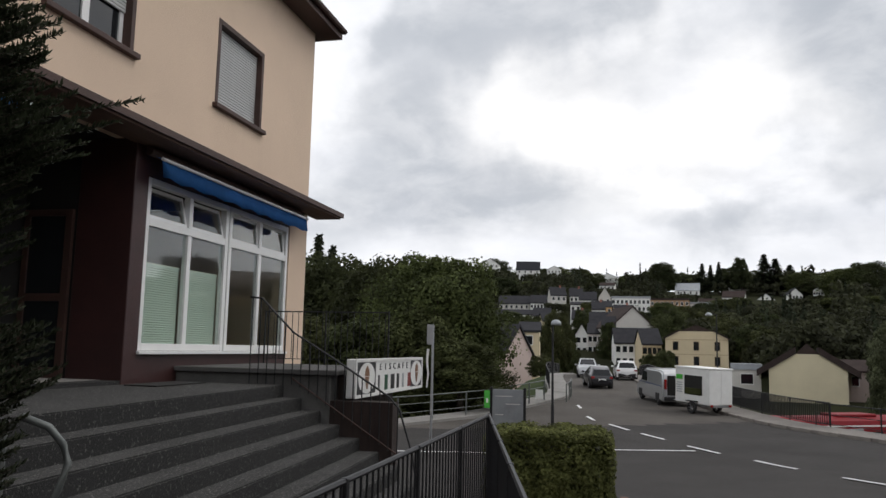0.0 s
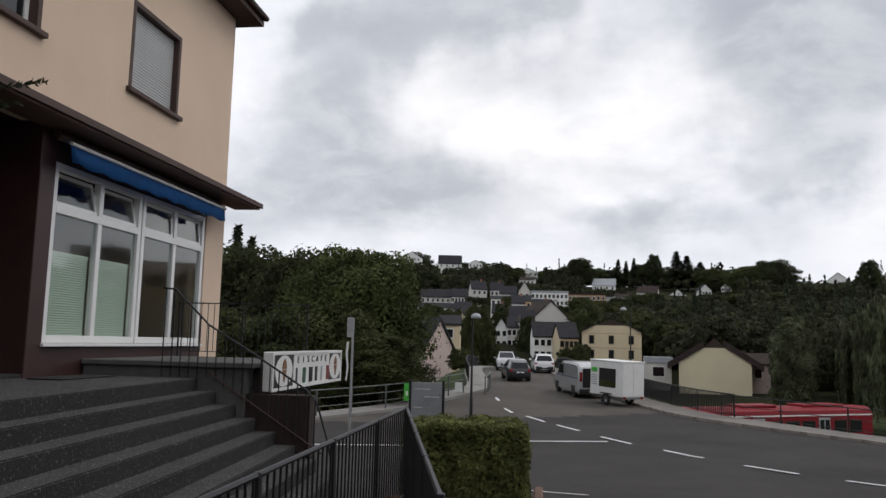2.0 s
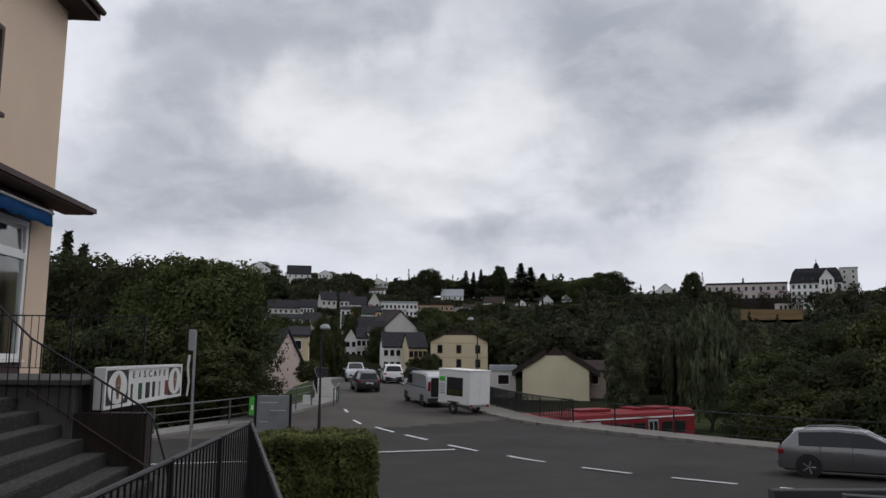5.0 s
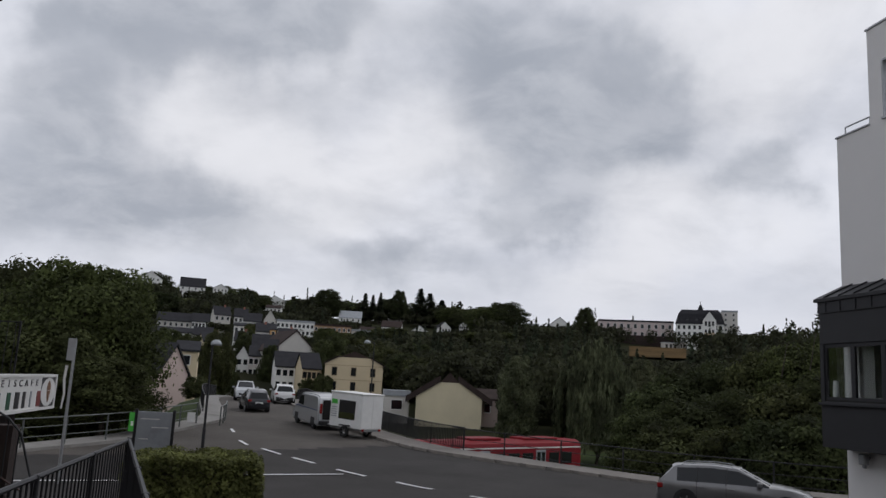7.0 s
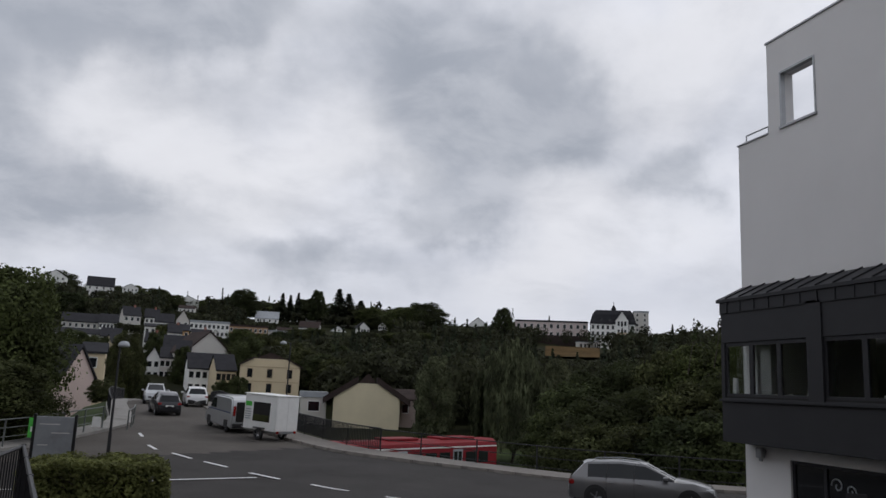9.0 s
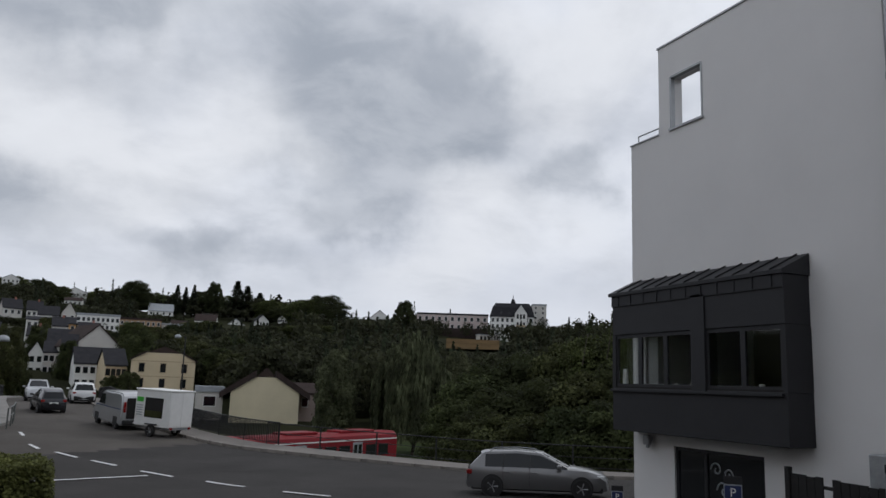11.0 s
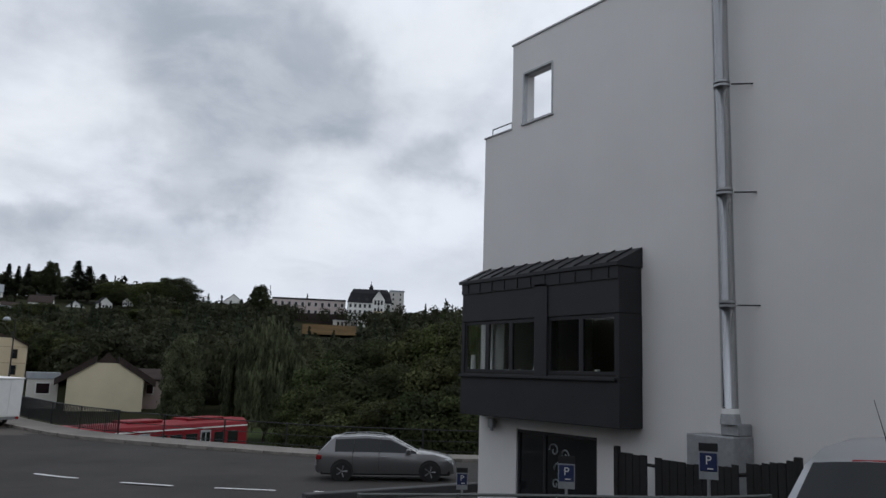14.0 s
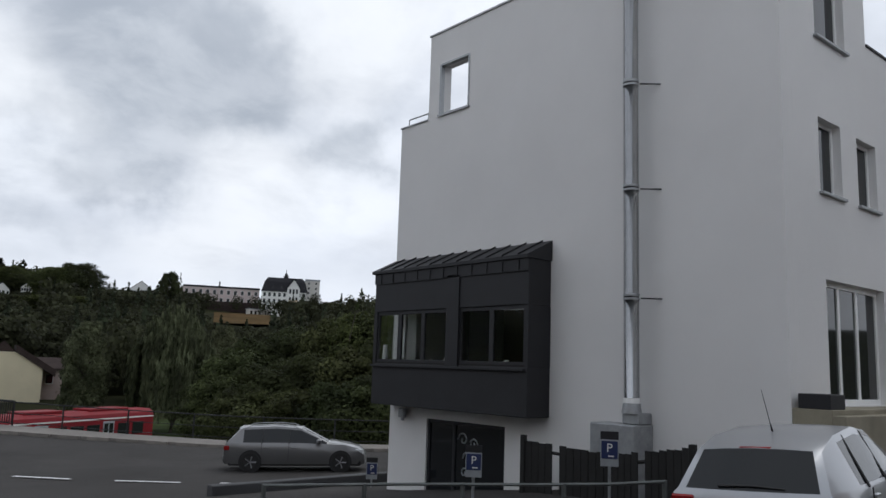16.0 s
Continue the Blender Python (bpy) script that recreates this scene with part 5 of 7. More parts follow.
def paint(name, c):
    return mat(name, c, 0.9, vary=0.07, scale=0.25, bump=0.02, bump_scale=20)


CREAM, WHITE, OFF = paint("cream wall paint", (0.62, 0.55, 0.38)), paint("white wall paint", (0.72, 0.72, 0.69)), paint("off-white wall paint", (0.55, 0.53, 0.49))
PINK, ORANGE, RED, YELLOW = paint("pink wall paint", (0.5, 0.4, 0.36)), paint("orange wall paint", (0.6, 0.35, 0.14)), paint("brick red wall paint", (0.3, 0.13, 0.1)), paint("pale yellow wall paint", (0.61, 0.51, 0.34))
TOWN = []


def town_house(label, x0, x1, y, eave, top, wall, roof, rows, cols, style="side", depth=9.0, turn=0.0, frames=False, group="houses in the town", hip=0.0, win_w=0.95, win_h=1.35, low=None, ground_gap=1.0, chimney=False, name="house", eaves=0.35):
    """A house whose front runs from x0 to x1 at y. style: side (ridge along the front), gable (gable to the front), flat."""
    x0, x1, y, eave, top = (v * K for v in (x0, x1, y, eave, top))
    w = x1 - x0
    cx, az = (x0 + x1) / 2, math.atan2((x0 + x1) / 2, y)
    base = min(land(cx, y), land(cx, y + depth)) - 1.0
    root = thing(name, label, "house", group, at=pose(cx, y, 0, 0, 0, turn - math.degrees(az) * 0.7))
    h = w / 2
    bm = bmesh.new()
    if style == "gable":
        zc = top - hip
        e = [(-h, base), (h, base), (h, eave)]
        e += [(h * hip / max(0.1, top - eave), zc + 0.0), (-h * hip / max(0.1, top - eave), zc)] if hip else [(0, top)]
        e += [(-h, eave)]
        prism(bm, e, "y", 0, depth)
    elif style == "side":
        prism(bm, [(0, base), (depth, base), (depth, eave), (depth / 2, top), (0, eave)], "x", -h, h)
    else:
        box(bm, -h, 0, base, h, depth, eave)
    part("wall", bm, wall, root)
    if style == "mansard":
        bm = bmesh.new()
        for zz, ins in ((eave, -0.5), (eave + 0.3, -0.5), (eave + (top - eave) * 0.7, 1.0), (top, 2.6)):
            ring = [bm.verts.new(p) for p in ((-h + ins, ins, zz), (h - ins, ins, zz), (h - ins, depth - ins, zz), (-h + ins, depth - ins, zz))]
            if zz > eave:
                for i in range(4):
                    bm.faces.new((prev[i], prev[(i + 1) % 4], ring[(i + 1) % 4], ring[i]))
            else:
                bm.faces.new(ring[::-1])
            prev = ring
        bm.faces.new(prev)
        rf = part("roof", bm, roof, root)
    bm = bmesh.new()
    o, t = eaves, 0.3 + 0.7 * (eaves > 1)
    if style == "gable":
        s = (top - eave) / h
        if hip:
            a = h * hip / max(0.1, top - eave)
            for sg in (-1, 1):
                prism(bm, [(sg * (h + o), eave - o * s), (sg * a, top - hip + 0.02), (sg * a, top - hip + t + 0.05), (sg * (h + o), eave - o * s + t)], "y", -0.3, depth + 0.3)
            prism(bm, [(-a, top - hip + 0.02), (a, top - hip + 0.02), (0, top - 0.4 * hip + t)], "y", 0.6, depth - 0.6)
        else:
            for sg in (-1, 1):
                prism(bm, [(sg * (h + o), eave - o * s), (0, top + 0.01), (0, top + t + 0.05), (sg * (h + o), eave - o * s + t)], "y", -0.3, depth + 0.3)
    elif style == "side":
        s = (top - eave) / (depth / 2)
        for sg in (-1, 1):
            prism(bm, [(depth / 2 - sg * (depth / 2 + o), eave - o * s), (depth / 2, top + 0.01), (depth / 2, top + t + 0.05), (depth / 2 - sg * (depth / 2 + o), eave - o * s + t)], "x", -h - 0.25, h + 0.25)
    elif style == "flat":
        box(bm, -h - 0.2, -0.2, eave, h + 0.2, depth + 0.2, max(top, eave + 0.3))
    if style != "mansard":
        rf = part("roof", bm, roof, root)
    if chimney:
        part("chimney", boxes((h * 0.3, depth * 0.45, top - 1.0, h * 0.3 + 0.7, depth * 0.45 + 0.7, top + 1.0), bevel=0.03), RED, rf)
    if rows:
        lo = low * K if low is not None else eave - rows * 2.75
        step = (eave - lo) / rows
        bm = bmesh.new()
        box(bm, -win_w / 2, -0.05, 0, win_w / 2, 0.02, win_h)
        pane = mesh_of(bm, "pane", PANE)
        bm = bmesh.new()
        for a, b, c, d in ((-win_w / 2 - 0.12, -win_w / 2, -0.12, win_h + 0.12), (win_w / 2, win_w / 2 + 0.12, -0.12, win_h + 0.12), (-win_w / 2, win_w / 2, -0.14, 0.0), (-win_w / 2, win_w / 2, win_h, win_h + 0.14)):
            box(bm, a, -0.09, c, b, 0.02, d)
        surround = mesh_of(bm, "window", TRIM if frames else WHITE)
        for i in range(rows):
            for j in range(cols):
                win = new("window", surround)
                win.parent = root
                win.location = (-h + w * (j + 0.5) / cols, 0, lo + step * i + (step - win_h) * 0.45)
                p = new("pane", pane)
                p.parent = win
        if frames:
            for i in range(rows):
                part("string_course", boxes((-h - 0.04, -0.08, lo + step * i + step - 0.35, h + 0.04, 0.0, lo + step * i + step - 0.18)), TRIM, root)
    TOWN.append((math.degrees(math.atan2(cx, y)), math.degrees(math.atan2(h, y)), math.hypot(cx, y), math.degrees(math.atan2(eave - (rows or 1) * 2.9 - 0.5, y))))
    return root


# x0, x1, y, eave and top are in units of the plan, K metres each
town_house("pale yellow three-storey house with sandstone window surrounds and brown roof", 5.7, 14.6, 123.5, 2.2, 4.5, YELLOW, ROOF_BROWN, 3, 3, "gable", 14, -4, True, hip=1.7, low=-4.4, win_w=1.0, win_h=1.7)
town_house("cream blank-gabled hall with a dark half-hipped roof", 15.4, 23.3, 94, -1.6, 0.9, CREAM, ROOF_BROWN, 0, 0, "gable", 16, -3, hip=1.0, eaves=1.7)
town_house("small white annex with a pale flat roof", 12.2, 15.3, 99, -1.8, -1.1, OFF, ROOF_GREY, 1, 1, "flat", 6, win_w=1.8, win_h=1.5)
town_house("pink low house behind the cream hall", 23.8, 26.5, 98, -1.7, -0.6, PINK, ROOF_BROWN, 1, 1, "side", 8)
town_house("narrow pink gabled house with slate roof below the bridge", -14.3, -11.1, 75, -0.4, 2.2, PINK, ROOF_SLATE, 0, 0, "side", 6.5, -32)
town_house("pale yellow house behind a slate-roofed house", -12.6, -10.2, 95, 2.2, 3.2, YELLOW, ROOF_SLATE, 2, 1, "side", 8)
town_house("white terraced house with gabled dormer", -9.9, -7.5, 160, 3.2, 5.2, WHITE, ROOF_SLATE, 3, 2, "gable", 9)
town_house("white terraced house with rounded windows", -7.4, -4.6, 158, 3.4, 5.3, OFF, ROOF_SLATE, 3, 3, "side", 9)
town_house("brick-red town house with slate roof", -4.4, -2.0, 150, 3.6, 6.4, RED, ROOF_SLATE, 3, 2, "side", 9)
town_house("white shop house on the bend", -1.9, 2.4, 138, 1.5, 3.9, WHITE, ROOF_SLATE, 2, 4, "side", 9, 6)
town_house("yellow dormered house beside the yellow gable house", 2.5, 5.5, 131, 1.3, 3.7, YELLOW, ROOF_SLATE, 2, 4, "side", 10, 10, True)
town_house("large house with white gable and wide dark roof", -3.0, 5.4, 153, 4.6, 8.4, OFF, ROOF_BROWN, 0, 0, "gable", 14, 20)
town_house("dark slate-roofed house in the old town", -7.4, -3.2, 166, 5.0, 8.0, OFF, ROOF_SLATE, 1, 2, "side", 10)
for lab, a, b, y, e, t, w in (("dark slate-roofed house among the roofs of the old town", -22.8, -18.0, 246, 17.0, 19.6, OFF), ("small white house with steep slate roof", -17.4, -13.4, 252, 17.2, 19.8, WHITE), ("narrow dark-roofed house above the orange house", -8.4, -5.2, 205, 10.6, 12.6, OFF), ("brown-roofed house below the white flats", -2.6, 2.2, 205, 9.6, 11.8, YELLOW), ("slate-roofed house behind the brick house", -12.6, -9.4, 190, 7.4, 9.6, OFF), ("pale house with dark roof below the slope", -19.5, -14.6, 190, 6.8, 8.8, YELLOW), ("low white house above the yellow house", 8.8, 13.4, 228, 10.6, 12.2, OFF)):
    town_house(lab, a, b, y, e, t, w, ROOF_SLATE if a < 0 else ROOF_BROWN, 1, 3, "side", 9, (a * 37) % 30 - 15, chimney=True)
town_house("long low white building on the slope", -37.8, -26.5, 230, 10.2, 11.6, WHITE, ROOF_SLATE, 1, 8, "side", 9)
town_house("white house with dark roof on the slope", -26.3, -21.2, 228, 9.8, 12.0, OFF, ROOF_SLATE, 1, 4, "side", 9)
town_house("row of houses with dark slate roofs", -41, -31, 258, 15.0, 17.6, OFF, ROOF_SLATE, 1, 6, "side", 10)
town_house("white dormered house with slate roof", -30.5, -24.2, 257, 15.2, 17.8, WHITE, ROOF_SLATE, 1, 6, "side", 10)
town_house("tall white apartment house", -15.0, -9.3, 220, 12.6, 13.4, WHITE, ROOF_SLATE, 3, 4, "side", 9)
town_house("orange apartment house with slate roof", -9.0, -3.7, 215, 11.8, 13.4, ORANGE, ROOF_SLATE, 2, 4, "side", 9)
town_house("white house with mansard roof", -13.5, -8.5, 236, 15.0, 17.4, WHITE, ROOF_SLATE, 1, 4, "side", 9)
town_house("dark gabled house on the slope", -8.0, -4.4, 240, 16.0, 19.0, OFF, ROOF_BROWN, 1, 2, "gable", 9)
town_house("long white flat-roofed apartment block with balconies", -4.2, 7.0, 240, 15.8, 16.4, WHITE, ROOF_GREY, 2, 9, "flat", 9)
town_house("long flat-roofed block with ochre facade", 7.5, 19.6, 260, 16.6, 17.2, paint("ochre wall paint", (0.34, 0.21, 0.12)), ROOF_BROWN, 1, 8, "flat", 9)
town_house("low white flat-roofed block", 20.0, 28.2, 262, 15.6, 16.2, OFF, ROOF_GREY, 1, 5, "flat", 9)
for lab, a, b, y, e, t, st, rf in (("white hillside house with grey roof", -74.9, -67, 414, 45.1, 48.2, "gable", ROOF_SLATE), ("white hillside villa with dark hipped roof", -53.7, -43, 397, 40.3, 44.7, "side", ROOF_SLATE), ("small white bungalow on the crest", -40, -34, 418, 42.5, 44.4, "gable", ROOF_GREY), ("white bungalow on the crest", -14, -4.4, 420, 38.3, 40.6, "gable", ROOF_GREY), ("white house among trees", -12.3, -6, 400, 32.7, 34.2, "side", ROOF_BROWN), ("long white villa with terrace", 43.2, 59, 376, 33.9, 35.4, "side", ROOF_BROWN), ("white gabled house among trees", 50.3, 56, 326, 21, 23.4, "gable", ROOF_GREY), ("white gabled house in the woods", 61.5, 65.5, 324, 23.2, 25.6, "gable", ROOF_SLATE), ("narrow white house in the woods", 70, 72.2, 322, 24.6, 25.8, "gable", ROOF_SLATE), ("white flat house on the hill", 116, 122.5, 382, 31.6, 32.4, "flat", ROOF_GREY), ("white gabled house with dark roof", 121.5, 130.5, 358, 30.2, 34.2, "gable", ROOF_SLATE), ("house with mossy grey roof", 21.3, 30, 349, 26.6, 29.6, "side", ROOF_GREY), ("house with red-brown roof", 37.7, 44.8, 327, 22.2, 24.8, "side", ROOF_BROWN), ("white house between trees", 27, 33, 300, 17.5, 19.8, "side", ROOF_BROWN)):
    town_house(lab, a - 0.6, b + 0.6, y, e, t, WHITE, rf, 1, 4, st, 9, (a * 23) % 24 - 12, group="houses on the hillside")
# the long hotel, the old school and its tower on the ridge
lng = town_house("long pinkish two-storey building with flat dark roof", 122.6, 152.4, 299, 28.9, 29.6, paint("dusty pink wall paint", (0.5, 0.42, 0.4)), ROOF_SLATE, 2, 11, "flat", 12, -7.5, group="buildings on the ridge", name="long_building", win_w=1.5, win_h=2.2, low=22.4)
part("podium", boxes((-20.0, -1.4, 19 * K, 20.0, -0.1, 23.4 * K)), ROOF_BROWN, lng, "dark brown ground floor with terrace")
sch = town_house("old white school with dark mansard roof, gabled bay and roof turret", 147.8, 165.4, 282, 28.2, 34.0, WHITE, ROOF_SLATE, 3, 9, "mansard", 15, -8.7, group="buildings on the ridge", name="school_building", win_w=1.25, win_h=2.0, low=20.6)
part("gable_front", prism(bmesh.new(), [(1.4, 19 * K), (8.2, 19 * K), (8.2, 29.6 * K), (4.8, 33.2 * K), (1.4, 29.6 * K)], "y", -1.2, 6.5), WHITE, sch, "white gabled bay")
bay_roof = bmesh.new()
for sg in (-1, 1):
    prism(bay_roof, [(4.8 + sg * 3.9, 29.2 * K), (4.8, 33.3 * K), (4.8, 33.7 * K), (4.8 + sg * 3.9, 29.6 * K)], "y", -1.6, 6.4)
part("gable_roof", bay_roof, ROOF_SLATE, sch)
for j in range(3):
    for i in range(3):
        part("window", boxes((2.5 + j * 1.75, -1.3, (20.9 + i * 3.3) * K, 3.6 + j * 1.75, -1.19, (22.7 + i * 3.3) * K)), PANE, sch)
part("balcony", boxes((2.2, -2.2, 24.0 * K, 7.4, -1.2, 24.2 * K), (2.2, -2.2, 24.2 * K, 7.4, -2.1, 24.8 * K)), TRIM, sch)
for x in (-10.5, -6.2, -1.6, 10.4):
    dormer = part("dormer", boxes((x - 0.9, 0.0, 28.9 * K, x + 0.9, 3.5, 30.5 * K)), ROOF_SLATE, sch, "slate-hung roof dormer")
    part("pane", boxes((x - 0.6, -0.06, 29.2 * K, x + 0.6, -0.004, 30.2 * K)), PANE, dormer)
b = bmesh.new()
tube(b, [(0.4, 6.5, 33.0 * K), (0.4, 6.5, 34.9 * K)], 1.25, 8)
tube(b, [(0.4, 6.5, 34.9 * K), (0.4, 6.5, 35.1 * K), (0.4, 6.5, 36.2 * K)], 1.7, 8, 0.5)
tube(b, [(0.4, 6.5, 36.1 * K), (0.4, 6.5, 37.6 * K)], 0.18, 5)
part("turret", b, ROOF_SLATE, sch, "slate-clad ridge turret")
town_house("pale grey modern tower block beside the school", 168.8, 174.8, 286, 34.2, 34.9, OFF, ROOF_GREY, 4, 2, "flat", 12, -6, group="buildings on the ridge", name="tower_block")
# open bank below the long building: no woods stand before it
TOWN.append((26.1, 1.6, 395, 2.3))
TOWN.append((26.1, 1.6, 421, 2.3))
TOWN.append((26.1, 1.6, 360, 2.3))


def woods():
    """The wooded slopes behind the town."""
    C, N, S = [], [], []
    Cn, Nn, Sn = [], [], []
    want, tries = 4300, 0
    made = 0
    # bushes at the foot of every far house
    for haz, hw, hr, hbase in TOWN:
        if hr < 240:
            continue
        for k in range(7):
            a, r = radians(haz + hw * rng.uniform(-1.25, 1.25)), hr - rng.uniform(5, 16)
            x, y = r * math.sin(a), r * math.cos(a)
            z = land(x, y)
            h = r * math.tan(radians(hbase)) - z + rng.uniform(-0.8, 0.4)
            if h < 1:
                continue
            for q in range(3):
                p, d = shell(60, (x + rng.normal(0, 1.2), y, z + h * (0.3 + 0.22 * q)), (2.2, 2.2, h * 0.24), -0.5)
                C.append(p), N.append(d), S.append(np.full(len(p), 0.42))
    while made < want and tries < 60000:
        tries += 1
        az, r = rng.uniform(-42, 62), math.sqrt(rng.uniform(150 ** 2, 640 ** 2))
        if tries % 5 == 0:
            az, r = rng.uniform(4, 44), math.sqrt(rng.uniform(118 ** 2, 280 ** 2))
        if r < 190 and az < 3 or r < 150 and az < 14.5:
            continue
        x, y = r * math.sin(radians(az)), r * math.cos(radians(az))
        z = land(x, y)
        h = rng.uniform(7, 14)
        w = h * rng.uniform(0.3, 0.5)
        tip = math.degrees(math.atan2(z + h, r))
        bad = False
        for haz, hw, hr, hbase in TOWN:
            if abs(az - haz) < hw + 0.35 + math.degrees(w / r):
                if abs(r - hr) < 14:
                    bad = True
                    break
                if r < hr and tip > hbase + 0.1:
                    h = min(h, r * math.tan(radians(hbase + 0.1)) - z)
                    if h < 1.6:
                        bad = True
                        break
        if bad:
            continue
        made += 1
        if rng.uniform() < 0.13:
            n = 80
            t = rng.uniform(0.05, 1, n) ** 0.8
            a = rng.uniform(0, 6.28, n)
            q = w * 0.62 * (1 - t) * rng.uniform(0.5, 1.05, n)
            Cn.append(np.stack([x + np.cos(a) * q, y + np.sin(a) * q, z + t * h * 1.3], 1))
            Nn.append(np.stack([np.cos(a), np.sin(a), np.full(n, 0.4)], 1))
            Sn.append(np.full(n, 0.55))
            continue
        for k in range(4):
            n = 34 if r > 270 else 110
            c = (x + rng.normal(0, w * 0.33), y + rng.normal(0, w * 0.33), z + h * (0.35 + 0.14 * k))
            p, d = shell(n, c, (w * 0.55, w * 0.55, h * 0.22), -0.5)
            C.append(p), N.append(d), S.append(np.full(len(p), (w * 0.13 + 0.2) * (1.0 if r > 270 else 0.6)))
    tagged(new("wooded_hillside", leaf_mesh("wooded_hillside", np.concatenate(C), np.concatenate(N), np.concatenate(S), LEAF_WOOD, 0.7)), "dense dark green broad-leaved woods on the hillside", "woods", kind="stuff")
    tagged(new("hillside_conifers", leaf_mesh("hillside_conifers", np.concatenate(Cn), np.concatenate(Nn), np.concatenate(Sn), NEEDLE, 0.6)), "dark conifers scattered through the hillside woods", "woods", kind="stuff")


woods()
# tall trees that stand out on the skyline
for k, (az, r, top, w) in enumerate(((2.45, 480, 6.3, 20), (5.2, 480, 6.2, 9), (5.75, 484, 6.1, 8), (6.3, 480, 6.3, 8), (7.7, 480, 6.6, 11), (9.2, 480, 6.75, 16), (9.9, 482, 6.45, 16), (10.8, 484, 6.0, 14), (21.2, 400, 6.0, 11))):
    if k in (0, 4, 8):
        plant(maple, 12, 9, az, r, top, w, turn=k)
    else:
        plant(spire, 14, 5, az, r, top, w, turn=k)
for k, (az, r, top, w) in enumerate(((-9.5, 620, 6.5, 34), (-4.9, 600, 6.0, 28), (-3.2, 600, 5.9, 26), (0.6, 590, 5.5, 26), (12.6, 460, 5.1, 22), (14.2, 430, 5.8, 26), (15.4, 430, 6.1, 28), (16.6, 430, 4.6, 18), (12.9, 470, 5.3, 16), (19.4, 410, 3.8, 18), (22.6, 380, 4.1, 14), (14.6, 330, 3.9, 30), (17.4, 330, 3.5, 26), (-7.4, 440, 5.0, 26), (35, 420, 4.3, 40), (39, 430, 4.4, 40), (32.6, 440, 4.4, 26))):
    plant((maple, lime)[k % 2], (12, 13)[k % 2], 9, az, r, top, w, turn=k * 2.2)
bank = bmesh.new()
grid = []
for i in range(13):
    row = []
    for j in range(20):
        a, r = radians(24.3 + i * 0.32), 325 + j * 5.0
        x, y = r * math.sin(a), r * math.cos(a)
        row.append(bank.verts.new((x, y, land(x, y) + 0.5)))
    grid.append(row)
for p, q in zip(grid, grid[1:]):
    for j in range(19):
        bank.faces.new((p[j], q[j], q[j + 1], p[j + 1]))
tagged(part("dry_bank", bank, mat("dry grass bank", (0.085, 0.055, 0.024), 0.95, vary=0.35, scale=0.15, dirt=(0.04, 0.04, 0.015), spec=0.03)), "dry ochre grass bank below the school", "bank", kind="structure")
# low white sheds at the foot of the school
for x, w, h in ((188.5, 7.0, 2.6), (197.0, 4.0, 3.0)):
    z = land(x, 377) + 0.4
    shed = thing("shed", "low white shed below the school", "shed", "sheds below the school")
    part("wall", boxes((x, 375, z - 2, x + w, 379, z + h), bevel=0.05), OFF, shed)
    part("roof", boxes((x - 0.3, 374.6, z + h, x + w + 0.3, 379.4, z + h + 0.3), bevel=0.05), ROOF_GREY, shed)
    for i in range(3):
        part("opening", boxes((x + 0.6 + i * w / 3, 374.93, z, x + 0.6 + i * w / 3 + w / 6, 374.995, z + h * 0.7)), DARK, shed)
# trees between the houses on the crest
for k, (az, r, top, w) in enumerate(((-7.0, 560, 6.1, 20), (-6.2, 580, 5.9, 24), (-2.2, 560, 5.6, 18), (-0.6, 575, 5.35, 20), (1.5, 560, 5.5, 22), (3.6, 540, 5.6, 24), (4.5, 520, 5.2, 18), (6.9, 500, 5.9, 18), (8.5, 505, 5.7, 20), (11.6, 470, 5.6, 20), (17.8, 420, 4.4, 18), (20.4, 400, 4.4, 14), (2.6, 290, 3.6, 12), (5.2, 300, 3.5, 11), (6.5, 320, 3.8, 12), (3.9, 310, 3.3, 10), (1.2, 270, 2.9, 9), (7.6, 330, 3.9, 12), (-2.6, 285, 3.6, 8), (-8.6, 400, 5.2, 22), (0.4, 330, 3.7, 12))):
    plant((lime, maple, ash)[k % 3], (13, 12, 11)[k % 3], (9, 9, 8)[k % 3], az, r, top, w, turn=k * 1.9)

# ---- street furniture ----
def lamp_post(x, y, base, top, arm, label):
    root = thing("street_lamp", label, "street lamp", "street lamps on the bridge")
    b = bmesh.new()
    tube(b, [(x, y, base - 0.2), (x, y, base + 1.0)], 0.08, 10, 0.07)
    tube(b, [(x, y, base + 0.9), (x, y, top)], 0.055, 10, 0.04)
    part("pole", b, IRON, root)
    b = bmesh.new()
    tube(b, [(x, y, top - 0.15), (x + arm * 0.5, y, top + 0.05), (x + arm, y, top + 0.02)], 0.03, 6)
    part("arm", b, IRON, root)
    b = bmesh.new()
    bmesh.ops.create_uvsphere(b, u_segments=16, v_segments=8, radius=1)
    for v in b.verts:
        v.co = Vector((x + arm + v.co.x * 0.24, y + v.co.y * 0.24, top - 0.1 + max(v.co.z, -0.25) * 0.2))
    part("dome", b, SIGN_GREY, root, "pale lamp dome", smooth=True)
    return root


lamp_post(6.05, 57.6, -2.5, 2.75, -0.5, "black street lamp with pale dome behind the bridge railing")
lamp_post(-3.35, 36.4, -3.45, 1.3, 0.15, "slim street lamp with pale dome beside the junction")


